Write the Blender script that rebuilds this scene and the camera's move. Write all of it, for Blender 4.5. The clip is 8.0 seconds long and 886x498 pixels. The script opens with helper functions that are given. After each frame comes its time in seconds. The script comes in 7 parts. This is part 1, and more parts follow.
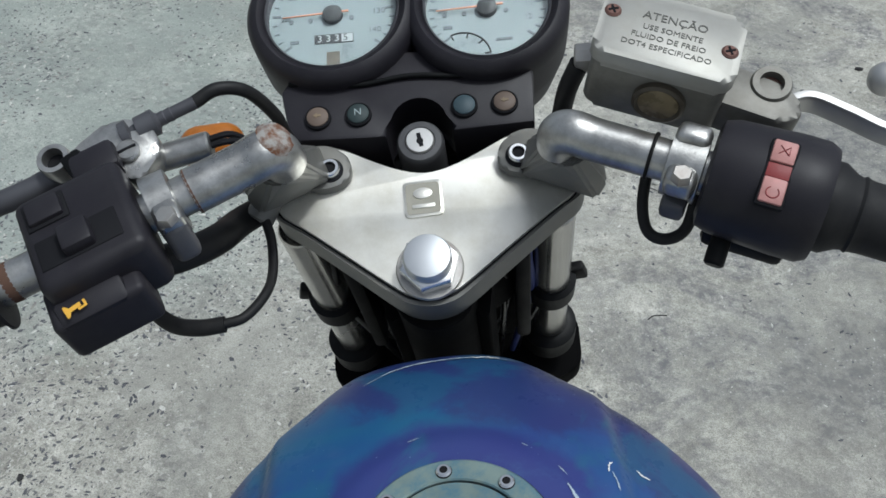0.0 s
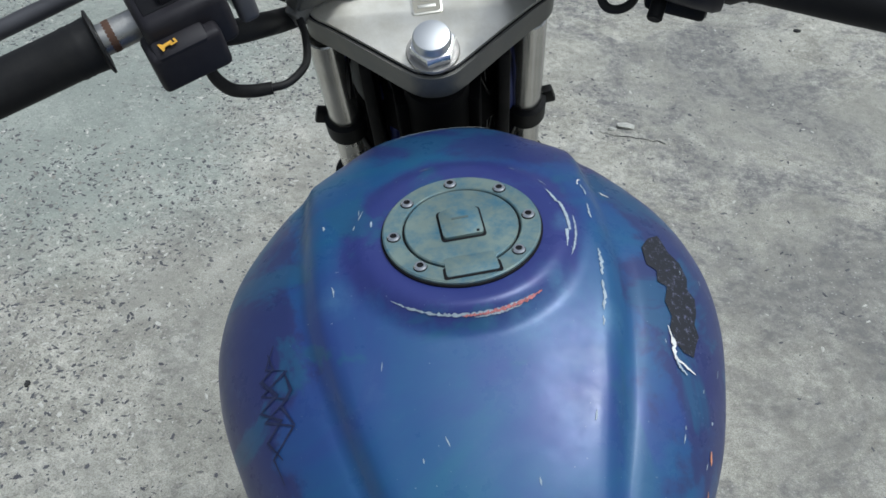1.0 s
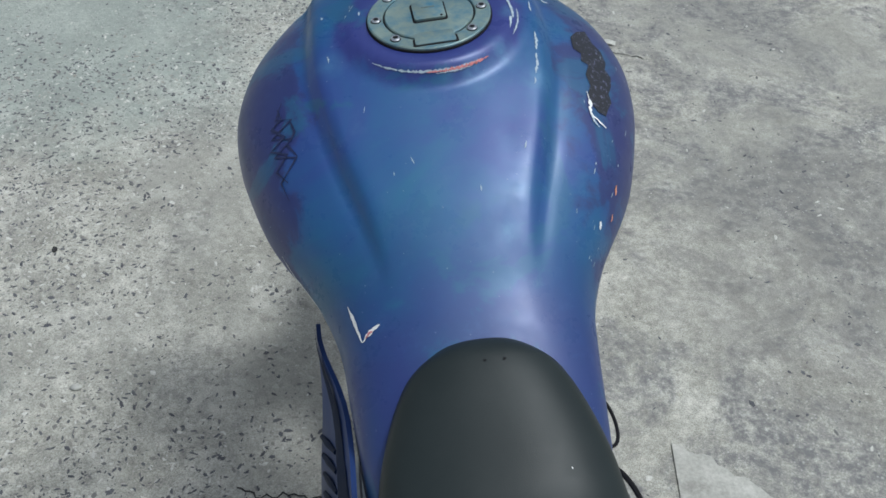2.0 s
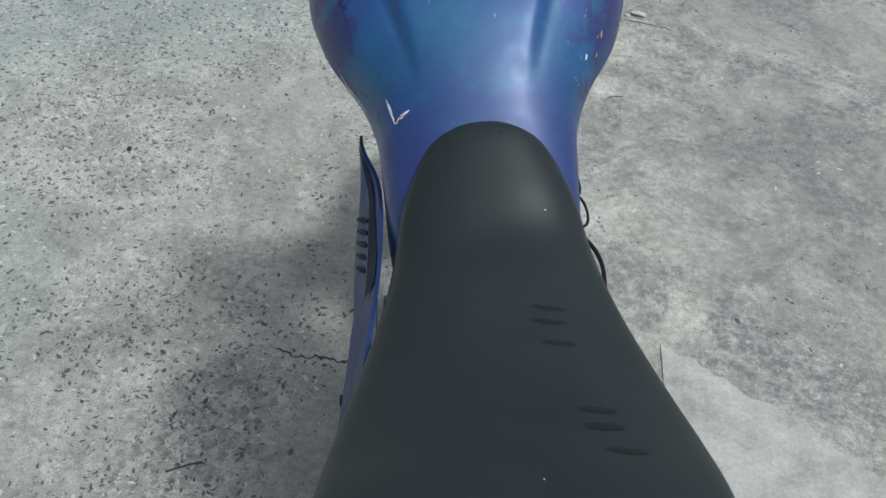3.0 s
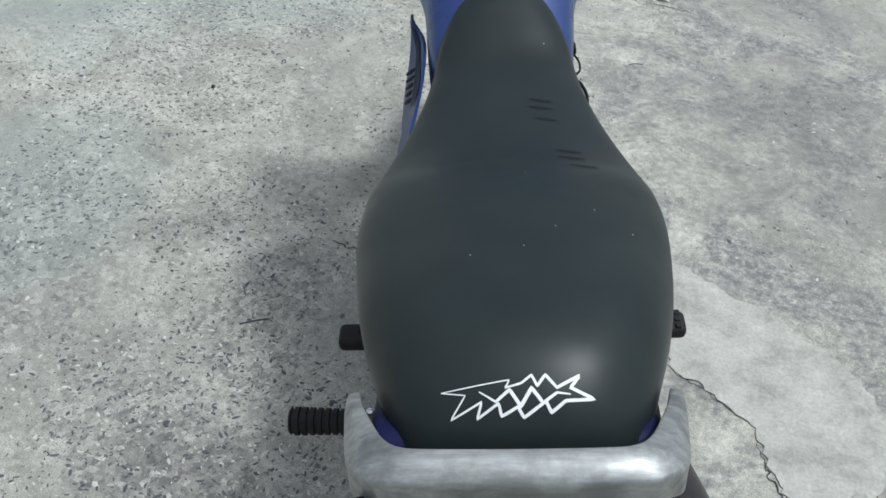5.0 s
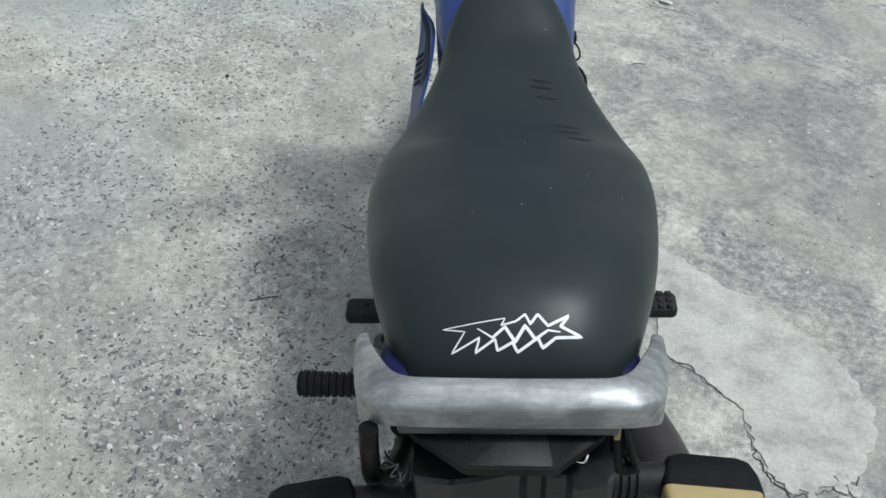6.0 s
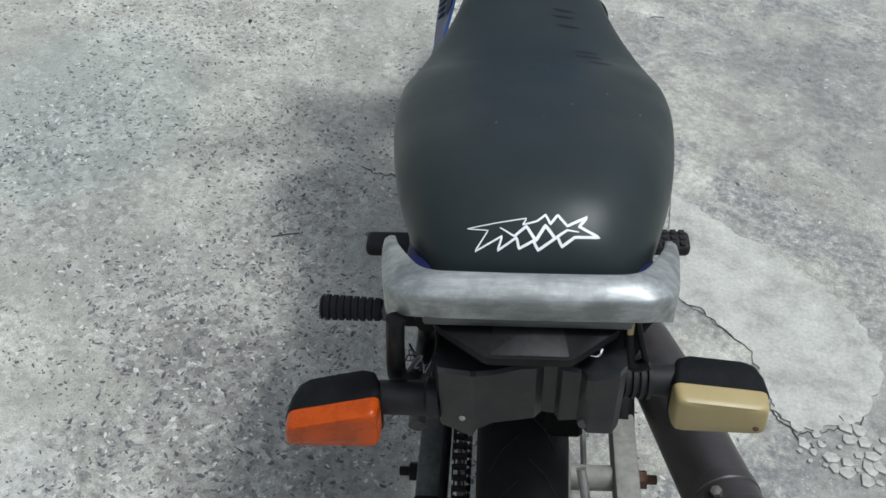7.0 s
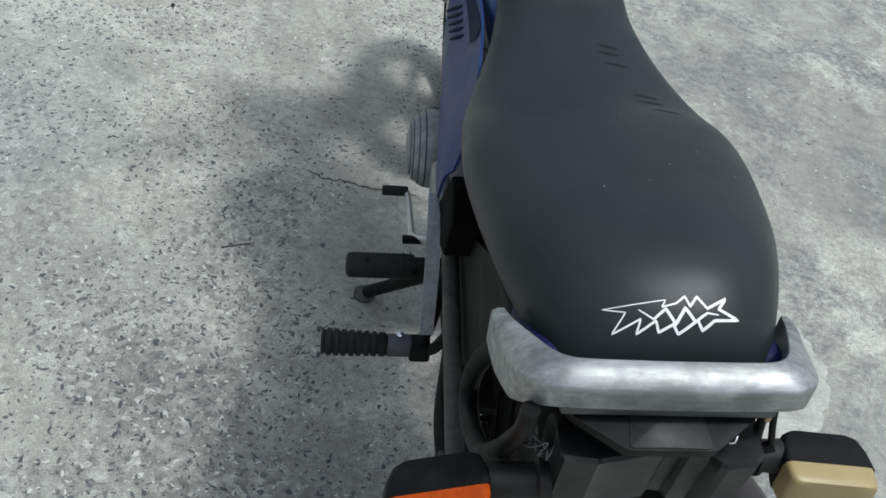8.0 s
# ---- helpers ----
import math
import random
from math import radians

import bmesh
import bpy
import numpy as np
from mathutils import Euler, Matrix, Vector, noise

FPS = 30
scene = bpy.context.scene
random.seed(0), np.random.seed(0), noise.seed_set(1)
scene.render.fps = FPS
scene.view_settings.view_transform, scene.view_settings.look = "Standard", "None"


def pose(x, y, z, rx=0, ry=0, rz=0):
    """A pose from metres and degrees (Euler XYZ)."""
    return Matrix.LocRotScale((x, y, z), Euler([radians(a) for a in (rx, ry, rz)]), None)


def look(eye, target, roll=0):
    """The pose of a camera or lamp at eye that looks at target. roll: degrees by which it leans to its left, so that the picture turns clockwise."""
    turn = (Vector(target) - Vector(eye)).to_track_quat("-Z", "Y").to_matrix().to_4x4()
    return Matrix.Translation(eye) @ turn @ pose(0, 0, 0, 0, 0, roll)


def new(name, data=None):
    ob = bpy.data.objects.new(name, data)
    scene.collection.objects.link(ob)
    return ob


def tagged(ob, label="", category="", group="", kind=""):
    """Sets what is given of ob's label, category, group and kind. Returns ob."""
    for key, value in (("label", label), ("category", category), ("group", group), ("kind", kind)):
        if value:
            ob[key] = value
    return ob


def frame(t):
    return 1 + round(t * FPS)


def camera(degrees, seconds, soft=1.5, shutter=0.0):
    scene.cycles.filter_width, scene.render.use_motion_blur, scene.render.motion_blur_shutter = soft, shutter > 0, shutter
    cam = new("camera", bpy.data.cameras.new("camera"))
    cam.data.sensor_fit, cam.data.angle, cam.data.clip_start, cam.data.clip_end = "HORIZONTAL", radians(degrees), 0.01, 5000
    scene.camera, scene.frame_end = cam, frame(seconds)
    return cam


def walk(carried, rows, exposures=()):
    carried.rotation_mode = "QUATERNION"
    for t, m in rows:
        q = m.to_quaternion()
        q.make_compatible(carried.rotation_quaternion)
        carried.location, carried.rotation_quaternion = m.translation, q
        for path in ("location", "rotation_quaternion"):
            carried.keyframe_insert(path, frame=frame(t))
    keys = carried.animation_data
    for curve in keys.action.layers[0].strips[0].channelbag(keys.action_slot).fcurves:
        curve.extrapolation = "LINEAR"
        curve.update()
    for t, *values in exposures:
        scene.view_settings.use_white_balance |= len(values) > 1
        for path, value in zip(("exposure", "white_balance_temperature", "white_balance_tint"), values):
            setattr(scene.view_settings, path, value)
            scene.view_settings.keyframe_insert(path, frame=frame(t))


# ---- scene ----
from mathutils.bvhtree import BVHTree

cam = camera(47.5, 8.0, soft=1.6)
# seconds, eye, target, roll
PATH = [
    (0, (0.238, 0.138, 1.383), (0.159, 1.628, 0.051), 1.3),
    (0.5, (0.232, 0.058, 1.381), (0.189, 1.561, 0.062), 2.0),
    (0.8, (0.231, -0.032, 1.356), (0.24, 1.518, 0.092), 2.5),
    (1, (0.221, -0.089, 1.358), (0.223, 1.422, 0.048), 2.7),
    (1.5, (0.218, -0.201, 1.366), (0.272, 1.263, 0.005), 3.5),
    (1.7, (0.23, -0.248, 1.368), (0.257, 1.211, 0.0), 3.4),
    (2.8, (0.297, -0.571, 1.382), (0.248, 0.904, 0.032), 5.4),
    (3, (0.299, -0.628, 1.384), (0.227, 0.846, 0.034), 6.0),
    (3.5, (0.298, -0.768, 1.398), (0.277, 0.68, 0.018), 6.9),
    (4, (0.317, -0.865, 1.399), (0.307, 0.567, 0.002), 5.6),
    (4.5, (0.355, -0.964, 1.411), (0.216, 0.518, 0.075), 5.3),
    (4.7, (0.37, -1.001, 1.413), (0.21, 0.503, 0.104), 5.5),
    (5.8, (0.388, -1.112, 1.429), (0.204, 0.399, 0.131), 6.6),
    (6, (0.394, -1.131, 1.432), (0.215, 0.384, 0.138), 6.9),
    (6.5, (0.401, -1.179, 1.418), (0.224, 0.311, 0.096), 7.2),
    (7, (0.399, -1.201, 1.417), (0.209, 0.268, 0.073), 7.6),
    (7.5, (0.346, -1.19, 1.429), (0.156, 0.276, 0.081), 9.9),
    (7.7, (0.288, -1.16, 1.412), (0.181, 0.315, 0.066), 13.6),
    (8, (0.146, -1.131, 1.403), (0.272, 0.346, 0.061), 16.6),
]


# seconds, stops, kelvin, tint: the picture brightens as the dials leave it
EXPOSURES = [(0.0, -0.30, 5830, 5.5), (1.0, -0.30, 5830, 5.5), (1.7, -0.24, 5830, 5.5), (3.0, -0.24, 5830, 5.5), (4.5, -0.02, 5830, 5.5), (8.0, 0.0, 5830, 5.5)]
walk(cam, [(t, look(eye, target, roll)) for t, eye, target, roll in PATH], EXPOSURES)

# ---------------------------------------------------------------- light
SUN_WAY = Vector((0.33, -0.03, 1.0)).normalized()
world = bpy.data.worlds.new("sky")
scene.world = world
world.use_nodes = True
wn = world.node_tree.nodes
sky = wn.new("ShaderNodeTexSky")
sky.sky_type, sky.sun_disc = "NISHITA", False
sky.sun_elevation = math.asin(SUN_WAY.z)
sky.sun_rotation = math.atan2(SUN_WAY.x, SUN_WAY.y)
sky.air_density, sky.dust_density, sky.ozone_density = 1.0, 6.0, 1.0
sat = wn.new("ShaderNodeHueSaturation")
sat.inputs["Saturation"].default_value = 0.35
world.node_tree.links.new(sky.outputs[0], sat.inputs["Color"])
world.node_tree.links.new(sat.outputs[0], wn["Background"].inputs["Color"])
wn["Background"].inputs["Strength"].default_value = 0.118
sun = new("sun", bpy.data.lights.new("sun", "SUN"))
sun.data.energy, sun.data.angle, sun.data.color = 1.75, radians(7), (1.0, 0.96, 0.9)
sun.matrix_world = look(SUN_WAY * 10, (0, 0, 0))


# ---------------------------------------------------------------- materials
class Mat:
    """A node material under construction."""

    def __init__(self, name, colour=(0.5, 0.5, 0.5), rough=0.5, metal=0.0, coat=0.0, coords="Object"):
        self.m = bpy.data.materials.new(name)
        self.m.use_nodes = True
        self.t = self.m.node_tree
        self.b = self.t.nodes["Principled BSDF"]
        self.set("Base Color", (*colour, 1)), self.set("Roughness", rough), self.set("Metallic", metal), self.set("Coat Weight", coat)
        self.co = self.t.nodes.new("ShaderNodeTexCoord").outputs[coords]

    def set(self, key, value):
        self.b.inputs[key].default_value = value

    def link(self, a, b):
        self.t.links.new(a, b)

    def node(self, kind, **inputs):
        n = self.t.nodes.new(kind)
        for k, v in inputs.items():
            key = k.replace("_", " ")
            if hasattr(v, "links"):
                self.link(v, n.inputs[key])
            else:
                n.inputs[key].default_value = v
        return n

    def noise(self, scale, detail=4.0, rough=0.6, where=None, distort=0.0):
        return self.node("ShaderNodeTexNoise", Vector=where or self.co, Scale=scale, Detail=detail, Roughness=rough, Distortion=distort).outputs["Fac"]

    def voronoi(self, scale, feature="F1", where=None, rand=1.0):
        n = self.node("ShaderNodeTexVoronoi", Vector=where or self.co, Scale=scale, Randomness=rand)
        n.feature = feature
        return n

    def ramp(self, fac, *stops):
        n = self.t.nodes.new("ShaderNodeValToRGB")
        while len(n.color_ramp.elements) < len(stops):
            n.color_ramp.elements.new(0.5)
        for e, (p, c) in zip(n.color_ramp.elements, stops):
            e.position, e.color = p, (*c, 1) if hasattr(c, "__len__") else (c, c, c, 1)
        self.link(fac, n.inputs[0])
        return n.outputs[0]

    def mix(self, fac, a, b, kind="MIX"):
        n = self.t.nodes.new("ShaderNodeMix")
        n.data_type, n.blend_type = "RGBA", kind
        for k, v in ((0, fac), (6, a), (7, b)):
            if hasattr(v, "links"):
                self.link(v, n.inputs[k])
            elif hasattr(v, "__len__"):
                n.inputs[k].default_value = (*v, 1)
            else:
                n.inputs[k].default_value = v if k == 0 else (v, v, v, 1)
        return n.outputs[2]

    def math(self, op, a, b=0.0):
        n = self.t.nodes.new("ShaderNodeMath")
        n.operation = op
        for sock, v in ((n.inputs[0], a), (n.inputs[1], b)):
            if hasattr(v, "links"):
                self.link(v, sock)
            else:
                sock.default_value = v
        return n.outputs[0]

    def bump(self, height, strength=0.3, distance=0.001):
        n = self.node("ShaderNodeBump", Height=height, Strength=strength, Distance=distance)
        self.link(n.outputs[0], self.b.inputs["Normal"])

    def blob(self, x, y, rx, ry, turn, wobble=0.35, scale=7.0):
        """One in the middle of a spot on the ground, falling to nothing at its uneven rim."""
        n = self.t.nodes.new("ShaderNodeMapping")
        n.vector_type = "TEXTURE"
        n.inputs["Location"].default_value, n.inputs["Rotation"].default_value, n.inputs["Scale"].default_value = (x, y, 0), (0, 0, radians(turn)), (rx, ry, 1e3)
        self.link(self.co, n.inputs["Vector"])
        d = self.t.nodes.new("ShaderNodeVectorMath")
        d.operation = "LENGTH"
        self.link(n.outputs[0], d.inputs[0])
        edge = self.math("MULTIPLY_ADD", self.noise(scale, 8, 0.7), wobble * 2)
        edge.node.inputs[2].default_value = -wobble
        return self.ramp(self.math("ADD", d.outputs["Value"], edge), (0.70, 1.0), (1.0, 0.0))

    def out(self, key, socket):
        self.link(socket, self.b.inputs[key])
        return self


def worn(name, colour, rough, metal=0.0, spread=0.25, grain=900.0, stain=14.0, bump=0.15, coat=0.0, dust=None, dust_amount=0.35, gloss=0.5):
    """A surface with fine grain, broad stains and, if asked, a film of dust."""
    m = Mat(name, colour, rough, metal, coat)
    big, fine = m.noise(stain, 5), m.noise(grain, 2)
    lo, hi = [tuple(max(0.0, c * k) for c in colour) for k in (1 - spread, 1 + spread)]
    col = m.mix(m.ramp(big, (0.3, 0.0), (0.7, 1.0)), lo, hi)
    if dust:
        col = m.mix(m.math("MULTIPLY", m.ramp(m.noise(stain * 2.3, 6, 0.7), (0.42, 0.0), (0.75, 1.0)), dust_amount), col, dust)
    m.out("Base Color", col)
    m.out("Roughness", m.ramp(big, (0.3, max(0.03, rough - 0.1)), (0.7, min(1.0, rough + 0.1))))
    m.bump(fine, bump, 0.0004)
    m.set("Specular IOR Level", gloss)
    return m.m


def make_ground():
    """Old concrete: pale laitance, worn darker patches, sand grain, dark and light specks."""
    m = Mat("concrete_yard", rough=0.92)
    xyz = m.node("ShaderNodeSeparateXYZ", Vector=m.co)
    right = m.ramp(m.math("ADD", xyz.outputs[0], m.math("MULTIPLY", m.noise(1.7, 4), 0.5)), (0.30, 0.0), (0.85, 1.0))
    mid, fine, sand = m.noise(7, 8, 0.72, distort=0.5), m.noise(60, 6, 0.75), m.noise(380, 3, 0.7)
    base = m.ramp(mid, (0.30, (0.285, 0.278, 0.24)), (0.48, (0.408, 0.400, 0.35)), (0.68, (0.575, 0.566, 0.505)))
    base = m.mix(0.62, base, m.ramp(fine, (0.30, 0.20), (0.52, 0.50), (0.75, 0.80)), "OVERLAY")
    base = m.mix(0.8, base, m.ramp(sand, (0.30, 0.22), (0.50, 0.50), (0.70, 0.74)), "OVERLAY")
    # broad worn areas, some of them scoured to a darker grey, more of them where the yard is driven on
    broad = m.ramp(m.noise(1.5, 7, 0.66, distort=0.6), (0.46, 0.0), (0.58, 0.65))
    base = m.mix(m.math("MULTIPLY", broad, m.ramp(fine, (0.30, 0.4), (0.62, 1.0))), base, (0.25, 0.25, 0.225))
    smudge = m.math("MULTIPLY", m.ramp(m.noise(3.4, 9, 0.76, distort=0.8), (0.455, 0.0), (0.56, 0.95)), m.ramp(m.noise(42, 6, 0.78), (0.38, 0.10), (0.58, 1.0)))
    base = m.mix(m.math("MULTIPLY", smudge, right), base, (0.165, 0.165, 0.168))
    worn_patch = m.math("MULTIPLY", m.blob(1.15, 1.15, 0.55, 0.45, 25, 0.6, 2.5), m.ramp(m.noise(14, 7, 0.75), (0.38, 0.15), (0.60, 0.6)))
    base = m.mix(worn_patch, base, (0.20, 0.195, 0.18))
    # a faint green bloom far from the machine, a smoother, slightly darker spot beside it, a pale spot near the tail
    base = m.mix(m.math("MULTIPLY", m.blob(-1.0, 2.1, 0.95, 1.05, 0, 0.7, 2.0), 0.48), base, (0.27, 0.335, 0.31))
    base = m.mix(m.math("MULTIPLY", m.blob(-0.02, 0.70, 0.14, 0.22, 8, 0.5), 0.30), base, (0.36, 0.35, 0.31))
    base = m.mix(m.math("MULTIPLY", m.blob(-0.325, -0.385, 0.075, 0.085, 0, 0.2), 0.4), base, (0.58, 0.58, 0.54))
    # dark grit by the rear; the first patch also carries painted saddle shade
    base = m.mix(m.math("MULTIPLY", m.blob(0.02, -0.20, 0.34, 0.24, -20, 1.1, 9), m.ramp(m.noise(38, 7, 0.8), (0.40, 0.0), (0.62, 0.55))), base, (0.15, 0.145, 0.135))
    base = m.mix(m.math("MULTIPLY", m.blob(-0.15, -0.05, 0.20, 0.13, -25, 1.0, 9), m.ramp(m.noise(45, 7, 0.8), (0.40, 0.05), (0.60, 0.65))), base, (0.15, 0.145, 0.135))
    # scoured areas where the broken stone of the mix lies bare
    bare = m.math("MULTIPLY", m.ramp(m.noise(2.7, 7, 0.68, distort=0.9), (0.47, 0.0), (0.58, 0.42)), m.math("SUBTRACT", 1.0, right))
    for x, y, rx, ry, turn in ((-0.20, -0.02, 0.30, 0.17, -25), (-0.06, -0.33, 0.34, 0.20, 10), (-0.62, 0.35, 0.22, 0.34, 15), (-0.10, 0.30, 0.16, 0.28, 0)):
        bare = m.math("MAXIMUM", bare, m.math("MULTIPLY", m.blob(x, y, rx, ry, turn, 0.9, 5), 0.72))
    grit = m.voronoi(82, )
    grey = m.ramp(m.node("ShaderNodeSeparateColor", Color=grit.outputs["Color"]).outputs[1], (0.0, (0.075, 0.077, 0.082)), (0.30, (0.165, 0.163, 0.155)), (0.62, (0.30, 0.292, 0.265)), (0.85, (0.42, 0.41, 0.37)), (1.0, (0.60, 0.59, 0.55)))
    bare = m.math("MULTIPLY", bare, m.ramp(m.noise(48, 6, 0.75), (0.40, 0.05), (0.60, 1.0)))
    base = m.mix(bare, base, m.mix(0.7, grey, m.ramp(sand, (0.30, 0.22), (0.50, 0.50), (0.70, 0.78)), "OVERLAY"))
    base = m.mix(m.math("MULTIPLY", m.blob(-0.72, 0.55, 0.30, 0.42, 0, 0.8, 3.0), 0.22), base, (0.24, 0.31, 0.29))
    clump = m.ramp(m.noise(3.2, 6, 0.65, distort=0.5), (0.40, 0.15), (0.56, 1.0))
    for scale, dark, amount in ((95, (0.15, 0.155, 0.16), 0.55), (170, (0.20, 0.20, 0.20), 0.6), (120, (0.66, 0.66, 0.62), 0.35)):
        cells = m.voronoi(scale)
        spot = m.ramp(cells.outputs["Distance"], (0.16, amount), (0.30, 0.0))
        pick = m.ramp(m.node("ShaderNodeSeparateColor", Color=cells.outputs["Color"]).outputs[0], (0.62, 0.0), (0.66, 1.0))
        base = m.mix(m.math("MULTIPLY", m.math("MULTIPLY", spot, pick), clump), base, dark)
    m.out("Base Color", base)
    m.bump(m.mix(0.35, m.mix(0.5, fine, sand), mid), 0.7, 0.005)
    return m.m


def make_paint():
    """Blue lacquer, faded to teal and violet in patches, dulled by wear."""
    m = Mat("faded_blue_lacquer", rough=0.45, coat=0.35)
    a, b, c = m.noise(6.5, 6, 0.6, distort=0.9), m.noise(11.0, 5, 0.62, distort=0.6), m.noise(24, 6, 0.65, distort=0.4)
    col = m.ramp(a, (0.34, (0.024, 0.058, 0.245)), (0.46, (0.020, 0.078, 0.255)), (0.58, (0.017, 0.102, 0.255)), (0.72, (0.016, 0.128, 0.245)))
    xyz = m.node("ShaderNodeSeparateXYZ", Vector=m.co)
    x, y = xyz.outputs[0], xyz.outputs[1]
    wob = m.math("MULTIPLY", m.math("SUBTRACT", c, 0.5), 0.10)
    # the flanks, the front and the rim of the filler kept their violet, the top has faded
    flank = m.math("ADD", m.math("ADD", m.math("ABSOLUTE", x), wob), m.math("MULTIPLY", m.math("SUBTRACT", b, 0.5), 0.10))
    col = m.mix(m.ramp(flank, (0.108, 0.0), (0.122, 0.85)), col, (0.025, 0.031, 0.140))
    front = m.math("ADD", m.math("ADD", y, wob), m.math("MULTIPLY", x, 0.35))
    col = m.mix(m.ramp(front, (0.462, 0.0), (0.478, 0.8)), col, (0.026, 0.030, 0.160))
    col = m.mix(m.ramp(m.math("ADD", y, m.math("MULTIPLY", b, 0.12)), (0.17, 0.75), (0.27, 0.0)), col, (0.025, 0.036, 0.165))
    rim = m.node("ShaderNodeVectorMath", Vector=m.co)
    rim.operation = "DISTANCE"
    rim.inputs[1].default_value = (0.0043, 0.379, 0.944)
    col = m.mix(m.ramp(m.math("ADD", rim.outputs["Value"], m.math("MULTIPLY", wob, 0.35)), (0.074, 0.85), (0.084, 0.0)), col, (0.030, 0.036, 0.205))
    col = m.mix(m.ramp(b, (0.57, 0.0), (0.62, 0.7)), col, (0.019, 0.108, 0.225))
    # lacquer rubbed pale round the filler scrapes; spot near the saddle paints a highlight
    for x0, y0, z0, r, k in ((0.034, 0.311, 0.936, 0.020, 0.75), (0.057, 0.327, 0.937, 0.018, 0.55), (0.010, 0.306, 0.937, 0.013, 0.5), (0.083, 0.305, 0.922, 0.014, 0.5), (0.070, 0.375, 0.944, 0.012, 0.5), (0.037, 0.186, 0.875, 0.016, 0.45), (-0.080, 0.345, 0.93, 0.016, 0.35)):
        near = m.node("ShaderNodeVectorMath", Vector=m.co)
        near.operation = "DISTANCE"
        near.inputs[1].default_value = (x0, y0, z0)
        rubbed = m.ramp(m.math("ADD", near.outputs["Value"], m.math("MULTIPLY", wob, 0.25)), (0.0, k), (r, 0.0))
        col = m.mix(m.math("MULTIPLY", rubbed, m.ramp(m.noise(70, 5, 0.7), (0.32, 0.25), (0.6, 1.0))), col, (0.10, 0.26, 0.42))
    # chalky bloom and fine chips
    col = m.mix(m.ramp(m.noise(45, 6, 0.72), (0.56, 0.0), (0.74, 0.40)), col, (0.055, 0.125, 0.30))
    col = m.mix(m.ramp(m.noise(330, 2), (0.735, 0.0), (0.775, 0.6)), col, (0.32, 0.38, 0.50))
    m.out("Base Color", col)
    m.out("Roughness", m.ramp(m.noise(30, 6, 0.7), (0.3, 0.36), (0.7, 0.56)))
    m.out("Coat Roughness", m.ramp(m.noise(18, 6, 0.7), (0.3, 0.20), (0.7, 0.46)))
    m.set("Metallic", 0.15)
    m.bump(m.mix(0.6, m.noise(500, 2), m.noise(40, 4)), 0.10, 0.0006)
    return m.m


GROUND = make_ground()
PAINT = make_paint()
SEAT = worn("black_vinyl", (0.0195, 0.0260, 0.0268), 0.38, spread=0.1, grain=1500, bump=0.3, dust=(0.06, 0.07, 0.07), dust_amount=0.12, stain=7, gloss=0.22)
BLACK = worn("black_plastic", (0.0042, 0.0046, 0.0050), 0.5, dust=(0.035, 0.036, 0.035), dust_amount=0.2, gloss=0.16, stain=25)
DARK = worn("grimy_black_metal", (0.006, 0.006, 0.006), 0.6, dust=(0.05, 0.046, 0.04), dust_amount=0.25, gloss=0.16)
RUBBER = worn("black_rubber", (0.010, 0.010, 0.011), 0.6, dust=(0.06, 0.058, 0.05), dust_amount=0.25, gloss=0.3)
SILVER = worn("silver_paint", (0.48, 0.478, 0.462), 0.34, metal=0.88, spread=0.22, stain=45, dust=(0.13, 0.12, 0.11), dust_amount=0.5, bump=0.3)
CASTING = worn("satin_cast_alloy", (0.78, 0.765, 0.70), 0.40, metal=0.75, spread=0.08, dust=(0.46, 0.42, 0.31), dust_amount=0.5)
CHROME = worn("chrome", (0.80, 0.81, 0.82), 0.16, metal=1.0, spread=0.06, bump=0.02)
SWITCH = worn("aged_switch_plastic", (0.016, 0.0145, 0.019), 0.5, dust=(0.07, 0.07, 0.07), dust_amount=0.2, gloss=0.3)
# deepest black: shade between and behind parts is put into the colour
SHADEBLACK = worn("shade_black", (0.003, 0.003, 0.0032), 0.8, gloss=0.06)
NUTTOP = worn("dull_chrome", (0.62, 0.64, 0.66), 0.40, metal=0.9, spread=0.06, bump=0.03)
STEEL = worn("dull_steel", (0.42, 0.41, 0.39), 0.42, metal=0.85, dust=(0.22, 0.12, 0.06), dust_amount=0.5)
RUST = worn("rusty_steel", (0.11, 0.06, 0.04), 0.8, metal=0.2)


# ---------------------------------------------------------------- mesh helpers
def finish(ob, mat, angle=38):
    ob.data.materials.append(mat)
    for p in ob.data.polygons:
        p.use_smooth = True
    ob.data.set_sharp_from_angle(angle=radians(angle))
    return ob


def part(name, bm, mat, parent=None, label="", angle=38):
    """One mesh object out of a bmesh, under a thing or a part."""
    bmesh.ops.recalc_face_normals(bm, faces=bm.faces)
    me = bpy.data.meshes.new(name)
    bm.to_mesh(me)
    bm.free()
    ob = finish(new(name, me), mat, angle)
    ob.parent = parent
    if label:
        ob["label"] = label
    return ob


def spline(pts, per=6):
    """A smooth line through the points."""
    pts = [Vector(p) for p in pts]
    if len(pts) < 3:
        return pts
    ext = [pts[0] * 2 - pts[1], *pts, pts[-1] * 2 - pts[-2]]
    out = []
    for a, b, c, d in zip(ext, ext[1:], ext[2:], ext[3:]):
        for k in range(per):
            t = k / per
            out.append(0.5 * (2 * b + (c - a) * t + (2 * a - 5 * b + 4 * c - d) * t * t + (3 * b - a - 3 * c + d) * t ** 3))
    return out + [pts[-1]]


